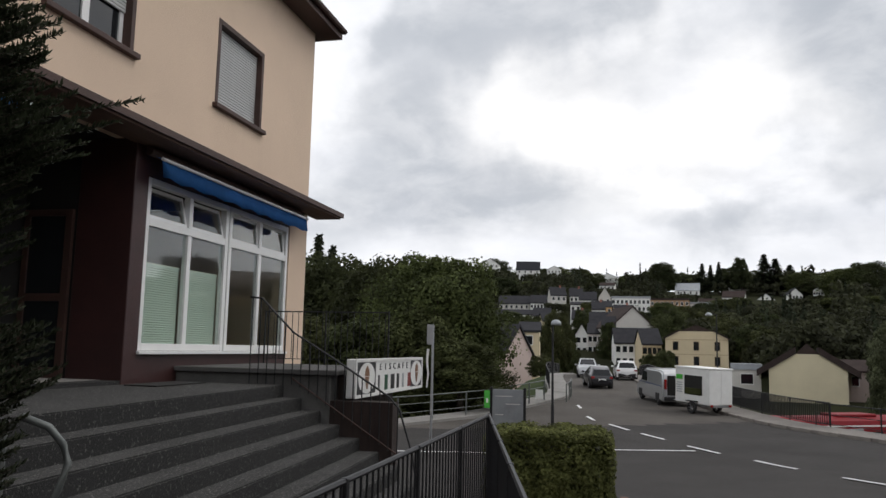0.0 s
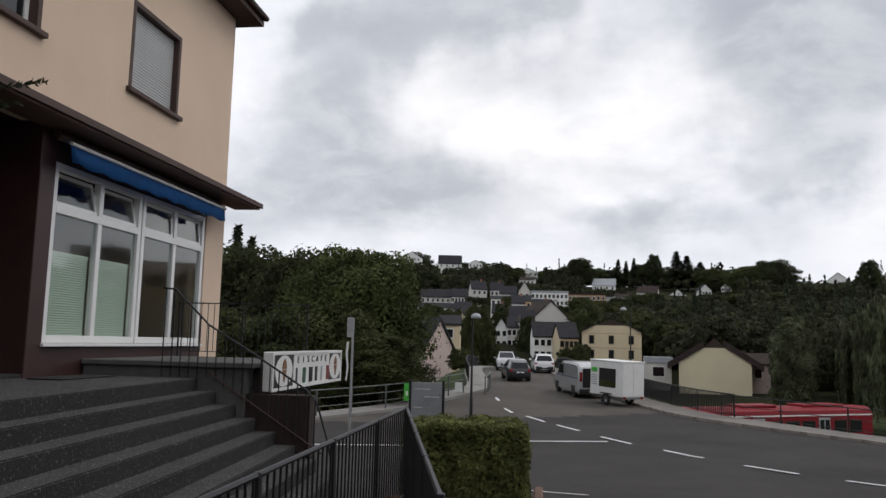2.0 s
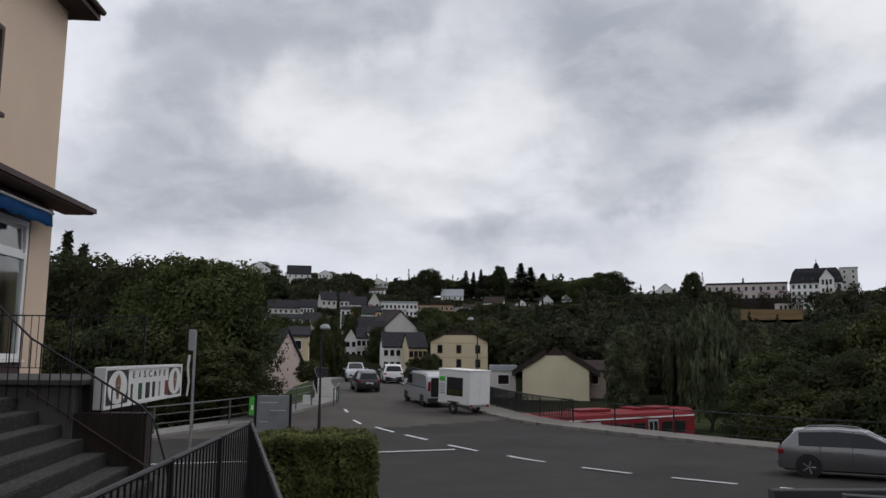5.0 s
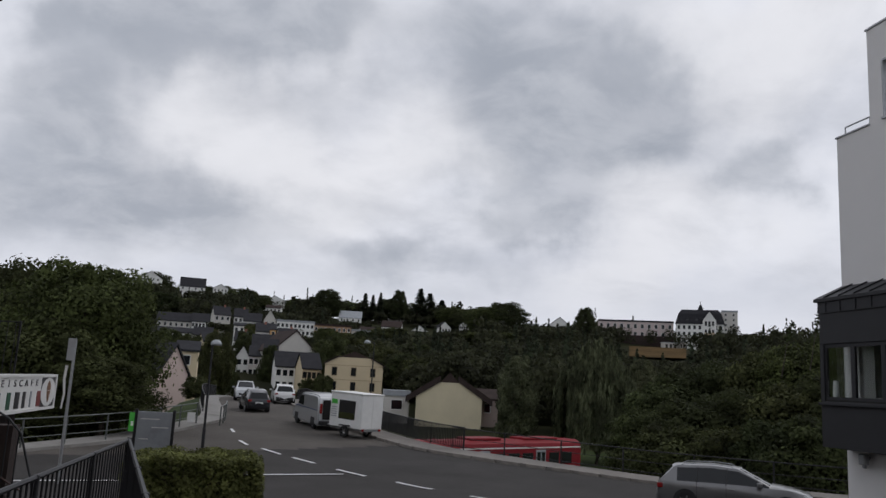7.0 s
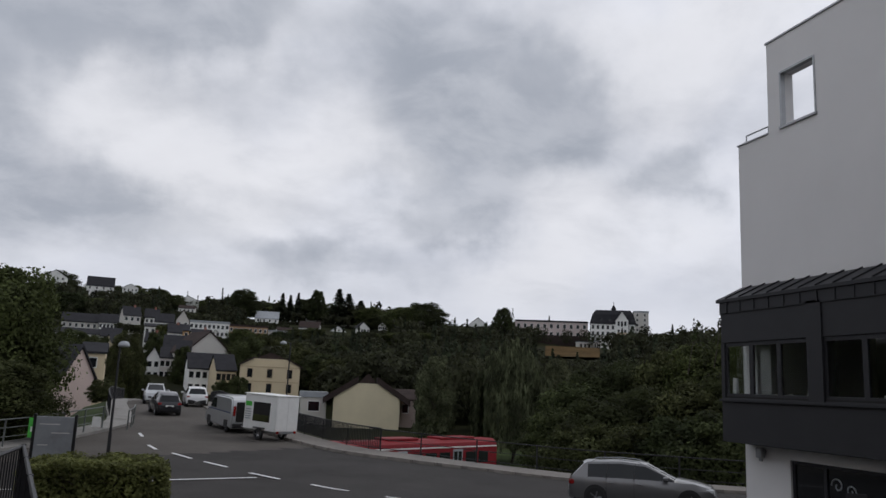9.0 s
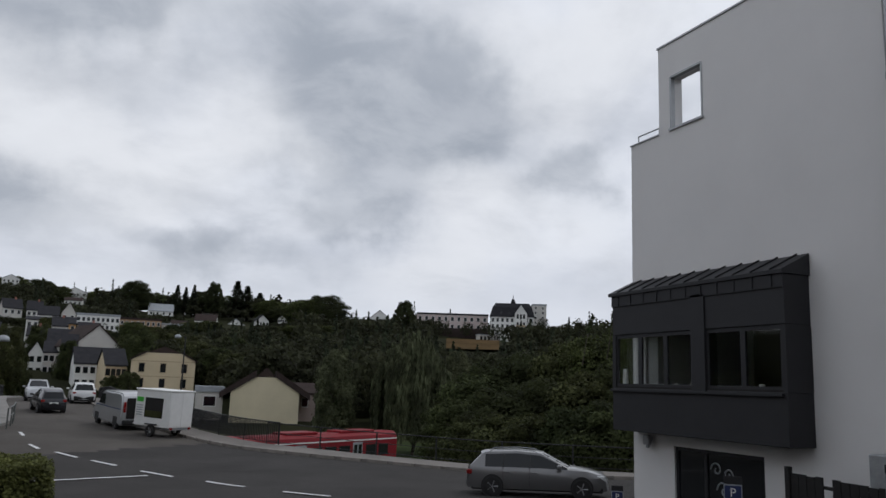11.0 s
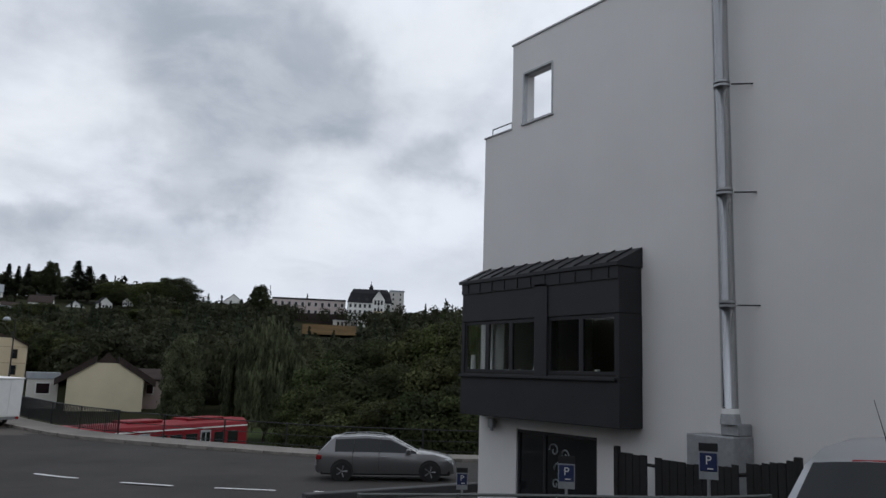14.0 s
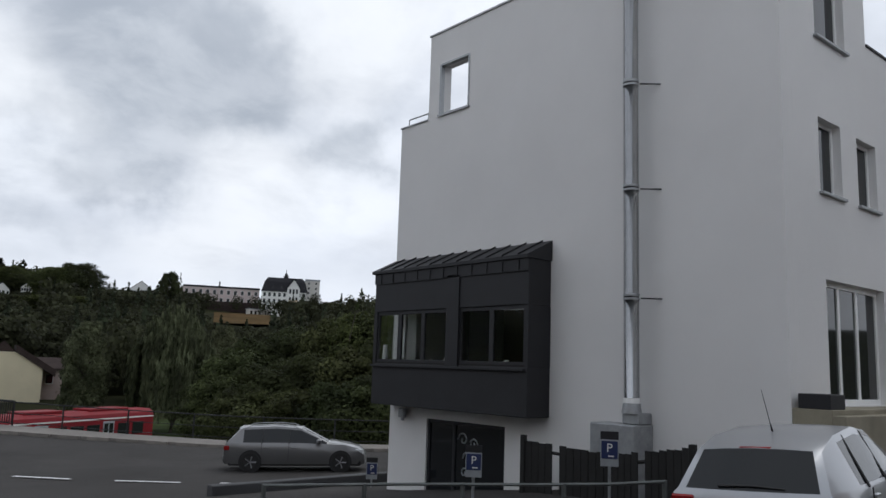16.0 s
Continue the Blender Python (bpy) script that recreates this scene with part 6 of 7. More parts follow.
def sign_post():
    root = thing("sign_post", "tall grey post with a narrow edge-on sign", "sign post")
    x, y = -6.5, 26.2
    b = bmesh.new()
    tube(b, [(x, y, level(y) - 0.2), (x, y, 0.75)], 0.045, 8)
    part("post", b, GALV, root)
    part("sign_plate", boxes((x - 0.2, y - 0.05, 0.1, x + 0.02, y - 0.03, 0.78), bevel=0.004), SIGN_GREY, root)
    b = bmesh.new()
    tube(b, [(x - 0.16, y, -0.05), (x - 0.19, y, -0.45), (x - 0.14, y, -0.9), (x - 0.18, y, -1.35)], 0.05, 6, 0.03)
    part("edge_on_plate", b, SIGN_WHITE, root)
    return root


sign_post()


def board():
    root = thing("notice_board", "large grey-backed notice board on two dark posts behind the hedge", "sign board")
    x0, x1, y = -3.22, -2.42, 18.8
    part("panel", boxes((x0 + 0.03, y - 0.02, -2.0, x1 - 0.03, y + 0.02, -0.95), bevel=0.006), SIGN_GREY, root)
    for x in (x0, x1):
        part("post", boxes((x - 0.03, y - 0.03, level(y) - 0.1, x + 0.03, y + 0.03, -0.9), bevel=0.006), IRON, root)
    for z, a, b in ((-1.12, 0.1, 0.5), (-1.3, 0.35, 0.7), (-1.55, 0.1, 0.3)):
        part("scratch_strip", boxes((x0 + a, y - 0.026, z, x0 + b, y - 0.0205, z + 0.02)), SIGN_WHITE, root)
    return root


board()


def fence_banner(x, y, w, h, material, label, marks):
    root = thing("banner", label, "banner")
    z = level(y) + 0.45
    part("cloth", boxes((x, y - 0.02, z, x + w, y, z + h), bevel=0.004), material, root)
    for i in range(marks):
        part("mark", boxes((x + w * (0.15 + 0.3 * i), y - 0.028, z + h * 0.3, x + w * (0.32 + 0.3 * i), y - 0.021, z + h * 0.55)), SIGN_WHITE, root, "plain bar in place of writing")
    return root


fence_banner(-6.9, 38.75, 0.62, 0.85, SIGN_GREEN, "bright green banner tied to the guard railing", 2)
fence_banner(-4.95, 43.9, 0.4, 0.5, SIGN_WHITE, "small white notice tied to the guard railing", 0)


def hedge():
    root = thing("hedge", "clipped green hedge with fresh tips beside the forecourt", "hedge")
    n = 42000
    x0, x1, y0, y1, z0, z1 = -2.25, -0.28, 12.2, 13.7, -2.75, -1.22
    P = rng.uniform((x0, y0, z0), (x1, y1, z1), (n * 2, 3))
    # keep an outer shell, with rounded shoulders
    u = np.minimum.reduce([P[:, 0] - x0, x1 - P[:, 0], P[:, 1] - y0, z1 - P[:, 2]])
    P = P[u < 0.22][:n]
    c = np.array([(x0 + x1) / 2, (y0 + y1) / 2, (z0 + z1) / 2 - 0.3])
    half = np.array([(x1 - x0) / 2, (y1 - y0) / 2, (z1 - z0) / 2])
    d = (P - c) / half
    D = np.sign(d) * np.abs(d) ** 6
    D /= np.linalg.norm(D, axis=1, keepdims=True) + 1e-9
    lump = np.sin(P[:, 0] * 5.1) * np.sin(P[:, 1] * 4.3 + 1) * 0.04 + np.sin(P[:, 0] * 11 + P[:, 2] * 9) * 0.025
    P = P + D * lump[:, None] - np.array([0, 0, 1]) * (np.abs(d[:, :1]) ** 8 * 0.12)
    leaves = new("leaves", leaf_mesh("leaves", P, D, 0.032, LEAF_HEDGE))
    leaves.parent = root
    part("inner_branches", boxes((x0 + 0.25, y0 + 0.25, z0, x1 - 0.25, y1 - 0.25, z1 - 0.28), bevel=0.1), BARK, root)
    return root


hedge()
tagged(part("bed_edging", boxes((-2.4, 11.9, -2.75, -0.2, 12.05, -2.3), (-0.2, 11.9, -2.75, -0.05, 13.9, -2.4), bevel=0.02), mat("red-brown edging brick", (0.16, 0.085, 0.06), 0.85, vary=0.2, scale=4, bump=0.05)), "red-brown brick edging of the hedge bed", "edging", kind="structure")


def yew():
    """The yew that reaches into the view beside the camera."""
    root = thing("yew_tree", "dark yew with needle sprays close beside the steps", "tree")
    stem = Vector((-2.95, 1.75, 0))
    b = bmesh.new()
    tube(b, [(stem.x, stem.y, -2.0), (stem.x + 0.05, stem.y, 0), (stem.x, stem.y + 0.05, 2.6)], 0.09, 8, 0.03)
    part("trunk", b, BARK, root)

    def place(px, py, d=1.0):
        return Vector((-2.15 + 0.0014 * px, 2.2 + 0.0011 * px, 1.155 - 0.00194 * py)) * d

    tips = [place(254, 146), place(213, 192), place(130, 150), place(95, 42), place(92, 20), place(60, 110), place(85, 180), place(105, 235), place(140, 662), place(150, 640)]
    r2 = random.Random(5)
    for lo_x, hi_x, lo_y, hi_y, n in ((-60, 78, -60, 105, 110), (-60, 110, 120, 215, 70), (-60, 165, 185, 275, 90), (-60, 80, 270, 560, 110), (-60, 140, 560, 700, 150), (-60, 95, 690, 900, 170)):
        for _ in range(n):
            tips.append(place(lo_x + (hi_x - lo_x) * r2.random() ** 1.4, r2.uniform(lo_y, hi_y), r2.uniform(0.92, 1.2)))
    twig = bmesh.new()
    P, D, U = [], [], []
    for k, tip in enumerate(tips):
        start = Vector((stem.x, stem.y, tip.z - 0.25 - 0.25 * r2.random()))
        mid = start.lerp(tip, 0.6) + Vector((0, 0, -0.05))
        line = smooth_line([start, mid, tip], 0.03)
        tube(twig, line[:: max(1, len(line) // 6)] + [line[-1]], 0.006, 4, 0.0015)
        use = line[-int(len(line) * 0.75):]
        for i, p in enumerate(use[:-1]):
            t = (use[i + 1] - p).normalized()
            side = t.cross(Vector((0, 0, 1))).normalized()
            for s in (-1, 1):
                for q in range(4):
                    a = (side * s + t * 0.45 + Vector((0, 0, r2.uniform(-0.2, 0.75)))).normalized()
                    P.append(p + t * 0.01 * q + a * 0.014)
                    D.append((0, 0, 1))
                    U.append(a)
    part("twig_work", twig, BARK, root)
    nd = new("needles", leaf_mesh("needles", np.array(P), np.array(D, float), 0.02, NEEDLE, 0.24, np.array(U)))
    nd.parent = root
    return root


yew()

# ---- vehicles ----
TYRE = mat("tyre rubber", (0.018, 0.018, 0.018), 0.85)
RIM = mat("alloy rim", (0.3, 0.3, 0.31), 0.35, metal=0.9)
CAR_GLASS = dark_glass("car glass", (0.01, 0.012, 0.014))
CAR_GLASS.node_tree.nodes["Principled BSDF"].inputs["Specular IOR Level"].default_value = 0.38
LIGHT_RED, LIGHT_CLEAR = mat("red lamp cover", (0.25, 0.01, 0.01), 0.2), mat("clear lamp cover", (0.6, 0.62, 0.63), 0.15)
TRIM_BLACK = mat("black plastic trim", (0.015, 0.015, 0.016), 0.6)


def car_paint(name, c, metal=0.5):
    return mat(name, c, 0.3, metal=metal, vary=0.03, scale=1, coat=0.6)


SILVER, WHITE_CAR, BLACK_CAR = car_paint("silver car paint", (0.42, 0.43, 0.44)), car_paint("white car paint", (0.75, 0.75, 0.75), 0.0), car_paint("black car paint", (0.02, 0.02, 0.024))


def wheel(root, x, y, r, w=0.2):
    b = bmesh.new()
    s = 1 if y > 0 else -1
    prof = [(0.62, -0.5), (0.93, -0.5), (1.0, -0.35), (1.0, 0.35), (0.93, 0.5), (0.62, 0.5)]
    rings = []
    for k in range(24):
        a = 2 * math.pi * k / 24
        rings.append([b.verts.new((x + math.cos(a) * q * r, y + h * w, r + math.sin(a) * q * r)) for q, h in prof])
    for i in range(24):
        for j in range(len(prof)):
            b.faces.new((rings[i][j], rings[(i + 1) % 24][j], rings[(i + 1) % 24][(j + 1) % 6], rings[i][(j + 1) % 6]))
    bmesh.ops.recalc_face_normals(b, faces=b.faces[:])
    tyre = part("wheel", b, TYRE, root)
    b = bmesh.new()
    tube(b, [(x, y + s * w * 0.30, r), (x, y + s * w * 0.36, r)], r * 0.2, 10)
    for k in range(5):
        a = 2 * math.pi * k / 5
        p, q = Vector((x, y + s * w * 0.34, r)), Vector((x + math.cos(a) * r * 0.62, y + s * w * 0.4, r + math.sin(a) * r * 0.62))
        tube(b, [p, q], r * 0.09, 5)
    part("rim", b, RIM, tyre)


def car(label, m, L, W, H, colour, rows, belt=0.62, bars=False, antenna=False, plan=(0.84, 0.96, 1.0, 1.0, 0.95, 0.8), bumper=None):
    """A road car, nose along +x, standing on z = 0. rows: the middle line from the rear bumper over the roof to the front
    bumper, as (place along it, height, half width) in parts of its length, height and width; rows 3 to 4 are the rear
    window, 4 to 7 the roof, 7 to 8 the windscreen."""
    root = thing("car", label, "car", at=m)
    across = (-1, -0.88, -0.5, 0, 0.5, 0.88, 1)
    X = lambda f: (f - 0.5) * L

    def wide(f):
        return float(np.interp(f, [0, 0.07, 0.22, 0.78, 0.92, 1], plan)) * W / 2

    def top(i, t):
        f, z, w = rows[i]
        end = (0.025 * (f > 0.5) - 0.02 * (f < 0.15)) * (1 - t * t)
        arc = 0.03 * (1 - t * t) if 3 < i < 12 else 0.0
        return Vector((X(f + end), t * w * W / 2, z * H + arc))

    def flank(i, s):
        """From the roof edge down to the sill."""
        f, z, w = rows[i]
        e = top(i, s)
        b = Vector((X(f), s * (wide(f) * 0.965 if z > belt else w * W / 2), min(z, belt) * H))
        mid, sill = min(z, 0.46), min(z, 0.17)
        return [e, e.lerp(b, 0.13), e.lerp(b, 0.93), b, Vector((X(f), s * wide(f), mid * H)), Vector((X(f), s * wide(f) * 0.985, (mid + sill) / 2 * H)), Vector((X(f), s * wide(f) * 0.93, sill * H))]

    def skin(name, quads, material, label=""):
        bm = bmesh.new()
        for q in quads:
            bm.faces.new([bm.verts.new(p) for p in q])
        bmesh.ops.remove_doubles(bm, verts=bm.verts[:], dist=0.002)
        bmesh.ops.dissolve_degenerate(bm, edges=bm.edges[:], dist=0.001)
        bmesh.ops.recalc_face_normals(bm, faces=bm.faces[:])
        ob = part(name, bm, material, root, label, smooth=True)
        ob.data.set_sharp_from_angle(angle=radians(38))
        return ob

    paint_q, rear_q, front_q = [], [], []
    for i in range(len(rows) - 1):
        for k in range(6):
            q = (top(i, across[k]), top(i, across[k + 1]), top(i + 1, across[k + 1]), top(i + 1, across[k]))
            (rear_q if i == 3 and 0 < k < 5 else front_q if i == 7 and 0 < k < 5 else paint_q).append(q)
    for s in (1, -1):
        cols = [flank(i, s) for i in range(len(rows))]
        side_q = []
        for i in range(len(rows) - 1):
            for k in range(6):
                q = (cols[i][k], cols[i + 1][k], cols[i + 1][k + 1], cols[i][k + 1])
                (side_q if k == 1 and 5 <= i <= 7 else paint_q).append(q)
        skin("side_window", side_q, CAR_GLASS)
        # door post and the line of the doors
        for f in (0.45, 0.26):
            lo = Vector((X(f), s * wide(f) * 0.97, belt * H))
            w = float(np.interp(f, [r[0] for r in rows[4:8]], [r[2] for r in rows[4:8]])) * W / 2
            hi = Vector((X(f + 0.01), s * w * 1.005, float(np.interp(f, [r[0] for r in rows[4:8]], [r[1] for r in rows[4:8]])) * H - 0.03))
            b = bmesh.new()
            tube(b, [lo, hi], 0.016, 5)
            part("door_post", b, TRIM_BLACK, root)
            part("door_gap", boxes((X(f) - 0.004, s * wide(f) - 0.01, 0.24 * H, X(f) + 0.004, s * wide(f) + 0.003, belt * H)), TRIM_BLACK, root)
            part("door_handle", boxes((X(f) + 0.06, s * wide(f) - 0.02, 0.53 * H, X(f) + 0.24, s * wide(f) + 0.022, 0.55 * H), bevel=0.008), colour, root)
        b = bmesh.new()
        xm = X(rows[8][0] - 0.06)
        box(b, xm - 0.07, s * wide(0.7) - 0.02 * s, belt * H + 0.03, xm + 0.09, s * (wide(0.7) + 0.2), belt * H + 0.16, bevel=0.03)
        part("wing_mirror", b, colour, root)
        for f in (0.185, 0.82):
            r = 0.31
            b = bmesh.new()
            tube(b, [(X(f), s * (wide(f) - 0.25), r + 0.02), (X(f), s * (wide(f) + 0.004), r + 0.02)], r * 1.17, 24)
            part("wheel_arch", b, TRIM_BLACK, root)
            wheel(root, X(f), s * (wide(f) - 0.085), r)
        f, z, w = rows[2]
        part("tail_light", boxes((X(rows[1][0]) - 0.012, s * wide(0) * 0.74, 0.47 * H, X(0.035), s * (wide(0.035) + 0.008), z * H - 0.01), bevel=0.018), LIGHT_RED, root, "red tail light")
        part("headlight", boxes((X(0.925), s * wide(0.95) * 0.62, 0.42 * H, X(0.985), s * wide(0.95) * 0.97, 0.51 * H), bevel=0.02), LIGHT_CLEAR, root, "clear headlight")
    skin("body", paint_q, colour)
    skin("rear_window", rear_q, CAR_GLASS)
    skin("windscreen", front_q, CAR_GLASS)
    part("underbody", boxes((X(0.03), -W * 0.42, 0.13 * H, X(0.97), W * 0.42, 0.26 * H), bevel=0.03), TRIM_BLACK, root)
    part("bumper", boxes((X(0) - 0.05, -W * 0.4, 0.2 * H, X(0.03), W * 0.4, 0.37 * H), bevel=0.045), bumper or colour, root)
    part("grille", boxes((X(0.985), -W * 0.24, 0.24 * H, X(1.0) + 0.03, W * 0.24, 0.4 * H), bevel=0.02), TRIM_BLACK, root)
    part("number_plate", boxes((X(rows[1][0]) - 0.065, -0.26, 0.39 * H, X(rows[1][0]) - 0.03, 0.26, 0.39 * H + 0.11)), SIGN_WHITE, root, "plain white plate")
    if bars:
        for s in (1, -1):
            b = bmesh.new()
            w = rows[5][2] * W / 2 * 0.93
            z = H * rows[5][1]
            tube(b, [(X(rows[5][0] + 0.02), s * w, z), (X(rows[5][0] + 0.05), s * w, z + 0.06), (X(rows[6][0]), s * w, H + 0.04), (X(rows[7][0] - 0.05), s * w, rows[7][1] * H + 0.07), (X(rows[7][0] - 0.02), s * w, rows[7][1] * H + 0.01)], 0.016, 6)
            part("roof_bar", b, GALV, root)
    if antenna:
        f, z, w = rows[5]
        p = Vector((X(f + 0.02), 0, z * H + 0.02))
        b = bmesh.new()
        tube(b, [p, p + Vector((-0.05, 0, 0.09))], 0.013, 6, 0.007)
        tube(b, [p + Vector((-0.05, 0, 0.09)), p + Vector((-0.24, 0, 0.46))], 0.005, 5, 0.003)
        part("antenna", b, TRIM_BLACK, root)
        f, z, w = rows[4]
        part("brake_light", boxes((X(f) - 0.06, -0.16, z * H + 0.012, X(f) + 0.05, 0.16, z * H + 0.045), bevel=0.01), LIGHT_RED, root, "red brake light strip")
        f, z, w = rows[3]
        b = bmesh.new()
        tube(b, [(X(f) - 0.05, 0.3, z * H + 0.04), (X(f) - 0.06, -0.05, z * H + 0.05), (X(f) - 0.05, -0.35, z * H + 0.03)], 0.018, 5, 0.008)
        part("wiper", b, TRIM_BLACK, root)
    return root


HATCH = [(0.012, 0.18, 0.84), (0.0, 0.4, 0.9), (0.012, 0.575, 0.9), (0.02, 0.61, 0.85), (0.09, 0.86, 0.71), (0.2, 0.955, 0.7), (0.38, 1.0, 0.69), (0.54, 0.96, 0.66), (0.75, 0.66, 0.78), (0.86, 0.6, 0.8), (0.95, 0.5, 0.76), (0.99, 0.36, 0.74), (0.995, 0.18, 0.7)]
ESTATE = [(0.012, 0.18, 0.84), (0.0, 0.4, 0.9), (0.01, 0.58, 0.88), (0.018, 0.64, 0.84), (0.105, 0.92, 0.66), (0.13, 0.96, 0.66), (0.36, 1.0, 0.68), (0.53, 0.955, 0.66), (0.72, 0.66, 0.8), (0.85, 0.6, 0.82), (0.95, 0.52, 0.78), (0.99, 0.38, 0.74), (0.995, 0.18, 0.7)]
SUV = [(0.012, 0.2, 0.84), (0.0, 0.42, 0.9), (0.01, 0.56, 0.9), (0.02, 0.64, 0.86), (0.09, 0.9, 0.7), (0.11, 0.95, 0.7), (0.36, 1.0, 0.7), (0.54, 0.96, 0.68), (0.72, 0.68, 0.8), (0.85, 0.62, 0.84), (0.95, 0.55, 0.8), (0.99, 0.4, 0.76), (0.995, 0.2, 0.72)]


def on_road(x, y, heading):
    """Heading in degrees from +y to the right; the car stands on the road, and follows its slope."""
    h = radians(heading)
    d = Vector((math.sin(h), math.cos(h)))
    rise = level(y + d.y * 1.5) - level(y - d.y * 1.5)
    return Matrix.Translation((x, y, level(y) + 0.01)) @ Matrix.Rotation(math.pi / 2 - h, 4, "Z") @ Matrix.Rotation(-math.atan2(rise, 3.0), 4, "Y")


car("parked silver hatchback with short roof aerial beside the white house", Matrix.Translation((9.75, 4.2, -1.99)) @ Matrix.Rotation(radians(9), 4, "Z") @ Matrix.Rotation(radians(-4), 4, "X"), 4.2, 1.76, 1.46, car_paint("light silver car paint", (0.37, 0.38, 0.4), 0.6), HATCH, 0.6, antenna=True)
car("white compact SUV driving away over the bridge", on_road(-0.2, 69.5, -5), 4.3, 1.8, 1.6, WHITE_CAR, SUV, bumper=TRIM_BLACK)
car("black small car driving away on the bridge", on_road(-2.1, 58.0, -12), 3.7, 1.65, 1.5, BLACK_CAR, HATCH)
car("silver SUV with lights coming over the bridge", on_road(-3.5, 72.5, 176), 4.6, 1.85, 1.62, SILVER, SUV, bars=True)
car("silver-grey estate car turning past the white house", on_road(14.0, 23.3, 122), 4.5, 1.8, 1.42, car_paint("warm grey car paint", (0.17, 0.17, 0.173)), ESTATE, bars=True)


def van():
    root = thing("delivery_van", "silver panel van with an open tailgate towing a trailer", "van", at=on_road(2.15, 49.0, -16))
    L, W, H = 5.0, 1.95, 1.98
    prof = [(-2.5, 0.35), (-2.5, 0.95), (-2.42, 1.75), (-2.3, 1.9), (-2.0, 1.97), (0.6, 1.97), (0.95, 1.88), (1.65, 1.22), (2.25, 1.02), (2.45, 0.85), (2.5, 0.4), (2.4, 0.25), (-2.4, 0.25)]
    bm = bmesh.new()
    prism(bm, prof, "y", -W / 2, W / 2)
    bmesh.ops.bevel(bm, geom=[e for e in bm.edges if abs(abs(e.verts[0].co.y) - W / 2) < 0.01 and abs(abs(e.verts[1].co.y) - W / 2) < 0.01 and e.verts[0].co.y * e.verts[1].co.y > 0], offset=0.09, segments=3, affect="EDGES")
    part("body", bm, SILVER, root, smooth=True).data.set_sharp_from_angle(angle=radians(40))
    for s in (1, -1):
        b = bmesh.new()
        prism(b, [(0.35, 1.2), (1.5, 1.2), (0.98, 1.76), (0.35, 1.76)], "y", s * W / 2 * 0.97, s * (W / 2 + 0.006))
        part("side_window", b, CAR_GLASS, root)
        wheel(root, -1.55, s * (W / 2 - 0.12), 0.34)
        wheel(root, 1.65, s * (W / 2 - 0.12), 0.34)
        part("stripe", boxes((-2.3, s * (W / 2 - 0.003), 1.08, 2.0, s * (W / 2 + 0.008), 1.13)), SIGN_BLUE, root, "thin dark blue stripe")
        part("tail_light", boxes((-2.52, s * 0.82 - 0.07, 0.95, -2.44, s * 0.82 + 0.07, 1.5), bevel=0.02), LIGHT_RED, root, "red tail light")
        part("headlight", boxes((2.3, s * 0.72 - 0.15, 0.75, 2.47, s * 0.72 + 0.15, 0.98), bevel=0.03), LIGHT_CLEAR, root, "clear headlight")
        for xa in (-1.95, 1.25):
            part("wheel_arch", boxes((xa, s * (W / 2 - 0.1), 0.2, xa + 0.8, s * (W / 2 + 0.005), 0.72), bevel=0.05), TRIM_BLACK, root)
    b = bmesh.new()
    prism(b, [(0.99, 1.84), (1.63, 1.24), (1.66, 1.26), (1.02, 1.87)], "y", -0.84, 0.84)
    part("windscreen", b, CAR_GLASS, root)
    part("load_opening", boxes((-2.53, -0.72, 0.62, -2.49, 0.72, 1.72), bevel=0.02), DARK, root, "dark open load bay")
    part("rear_bumper", boxes((-2.6, -0.9, 0.3, -2.45, 0.9, 0.55), bevel=0.04), TRIM_BLACK, root)
    return root


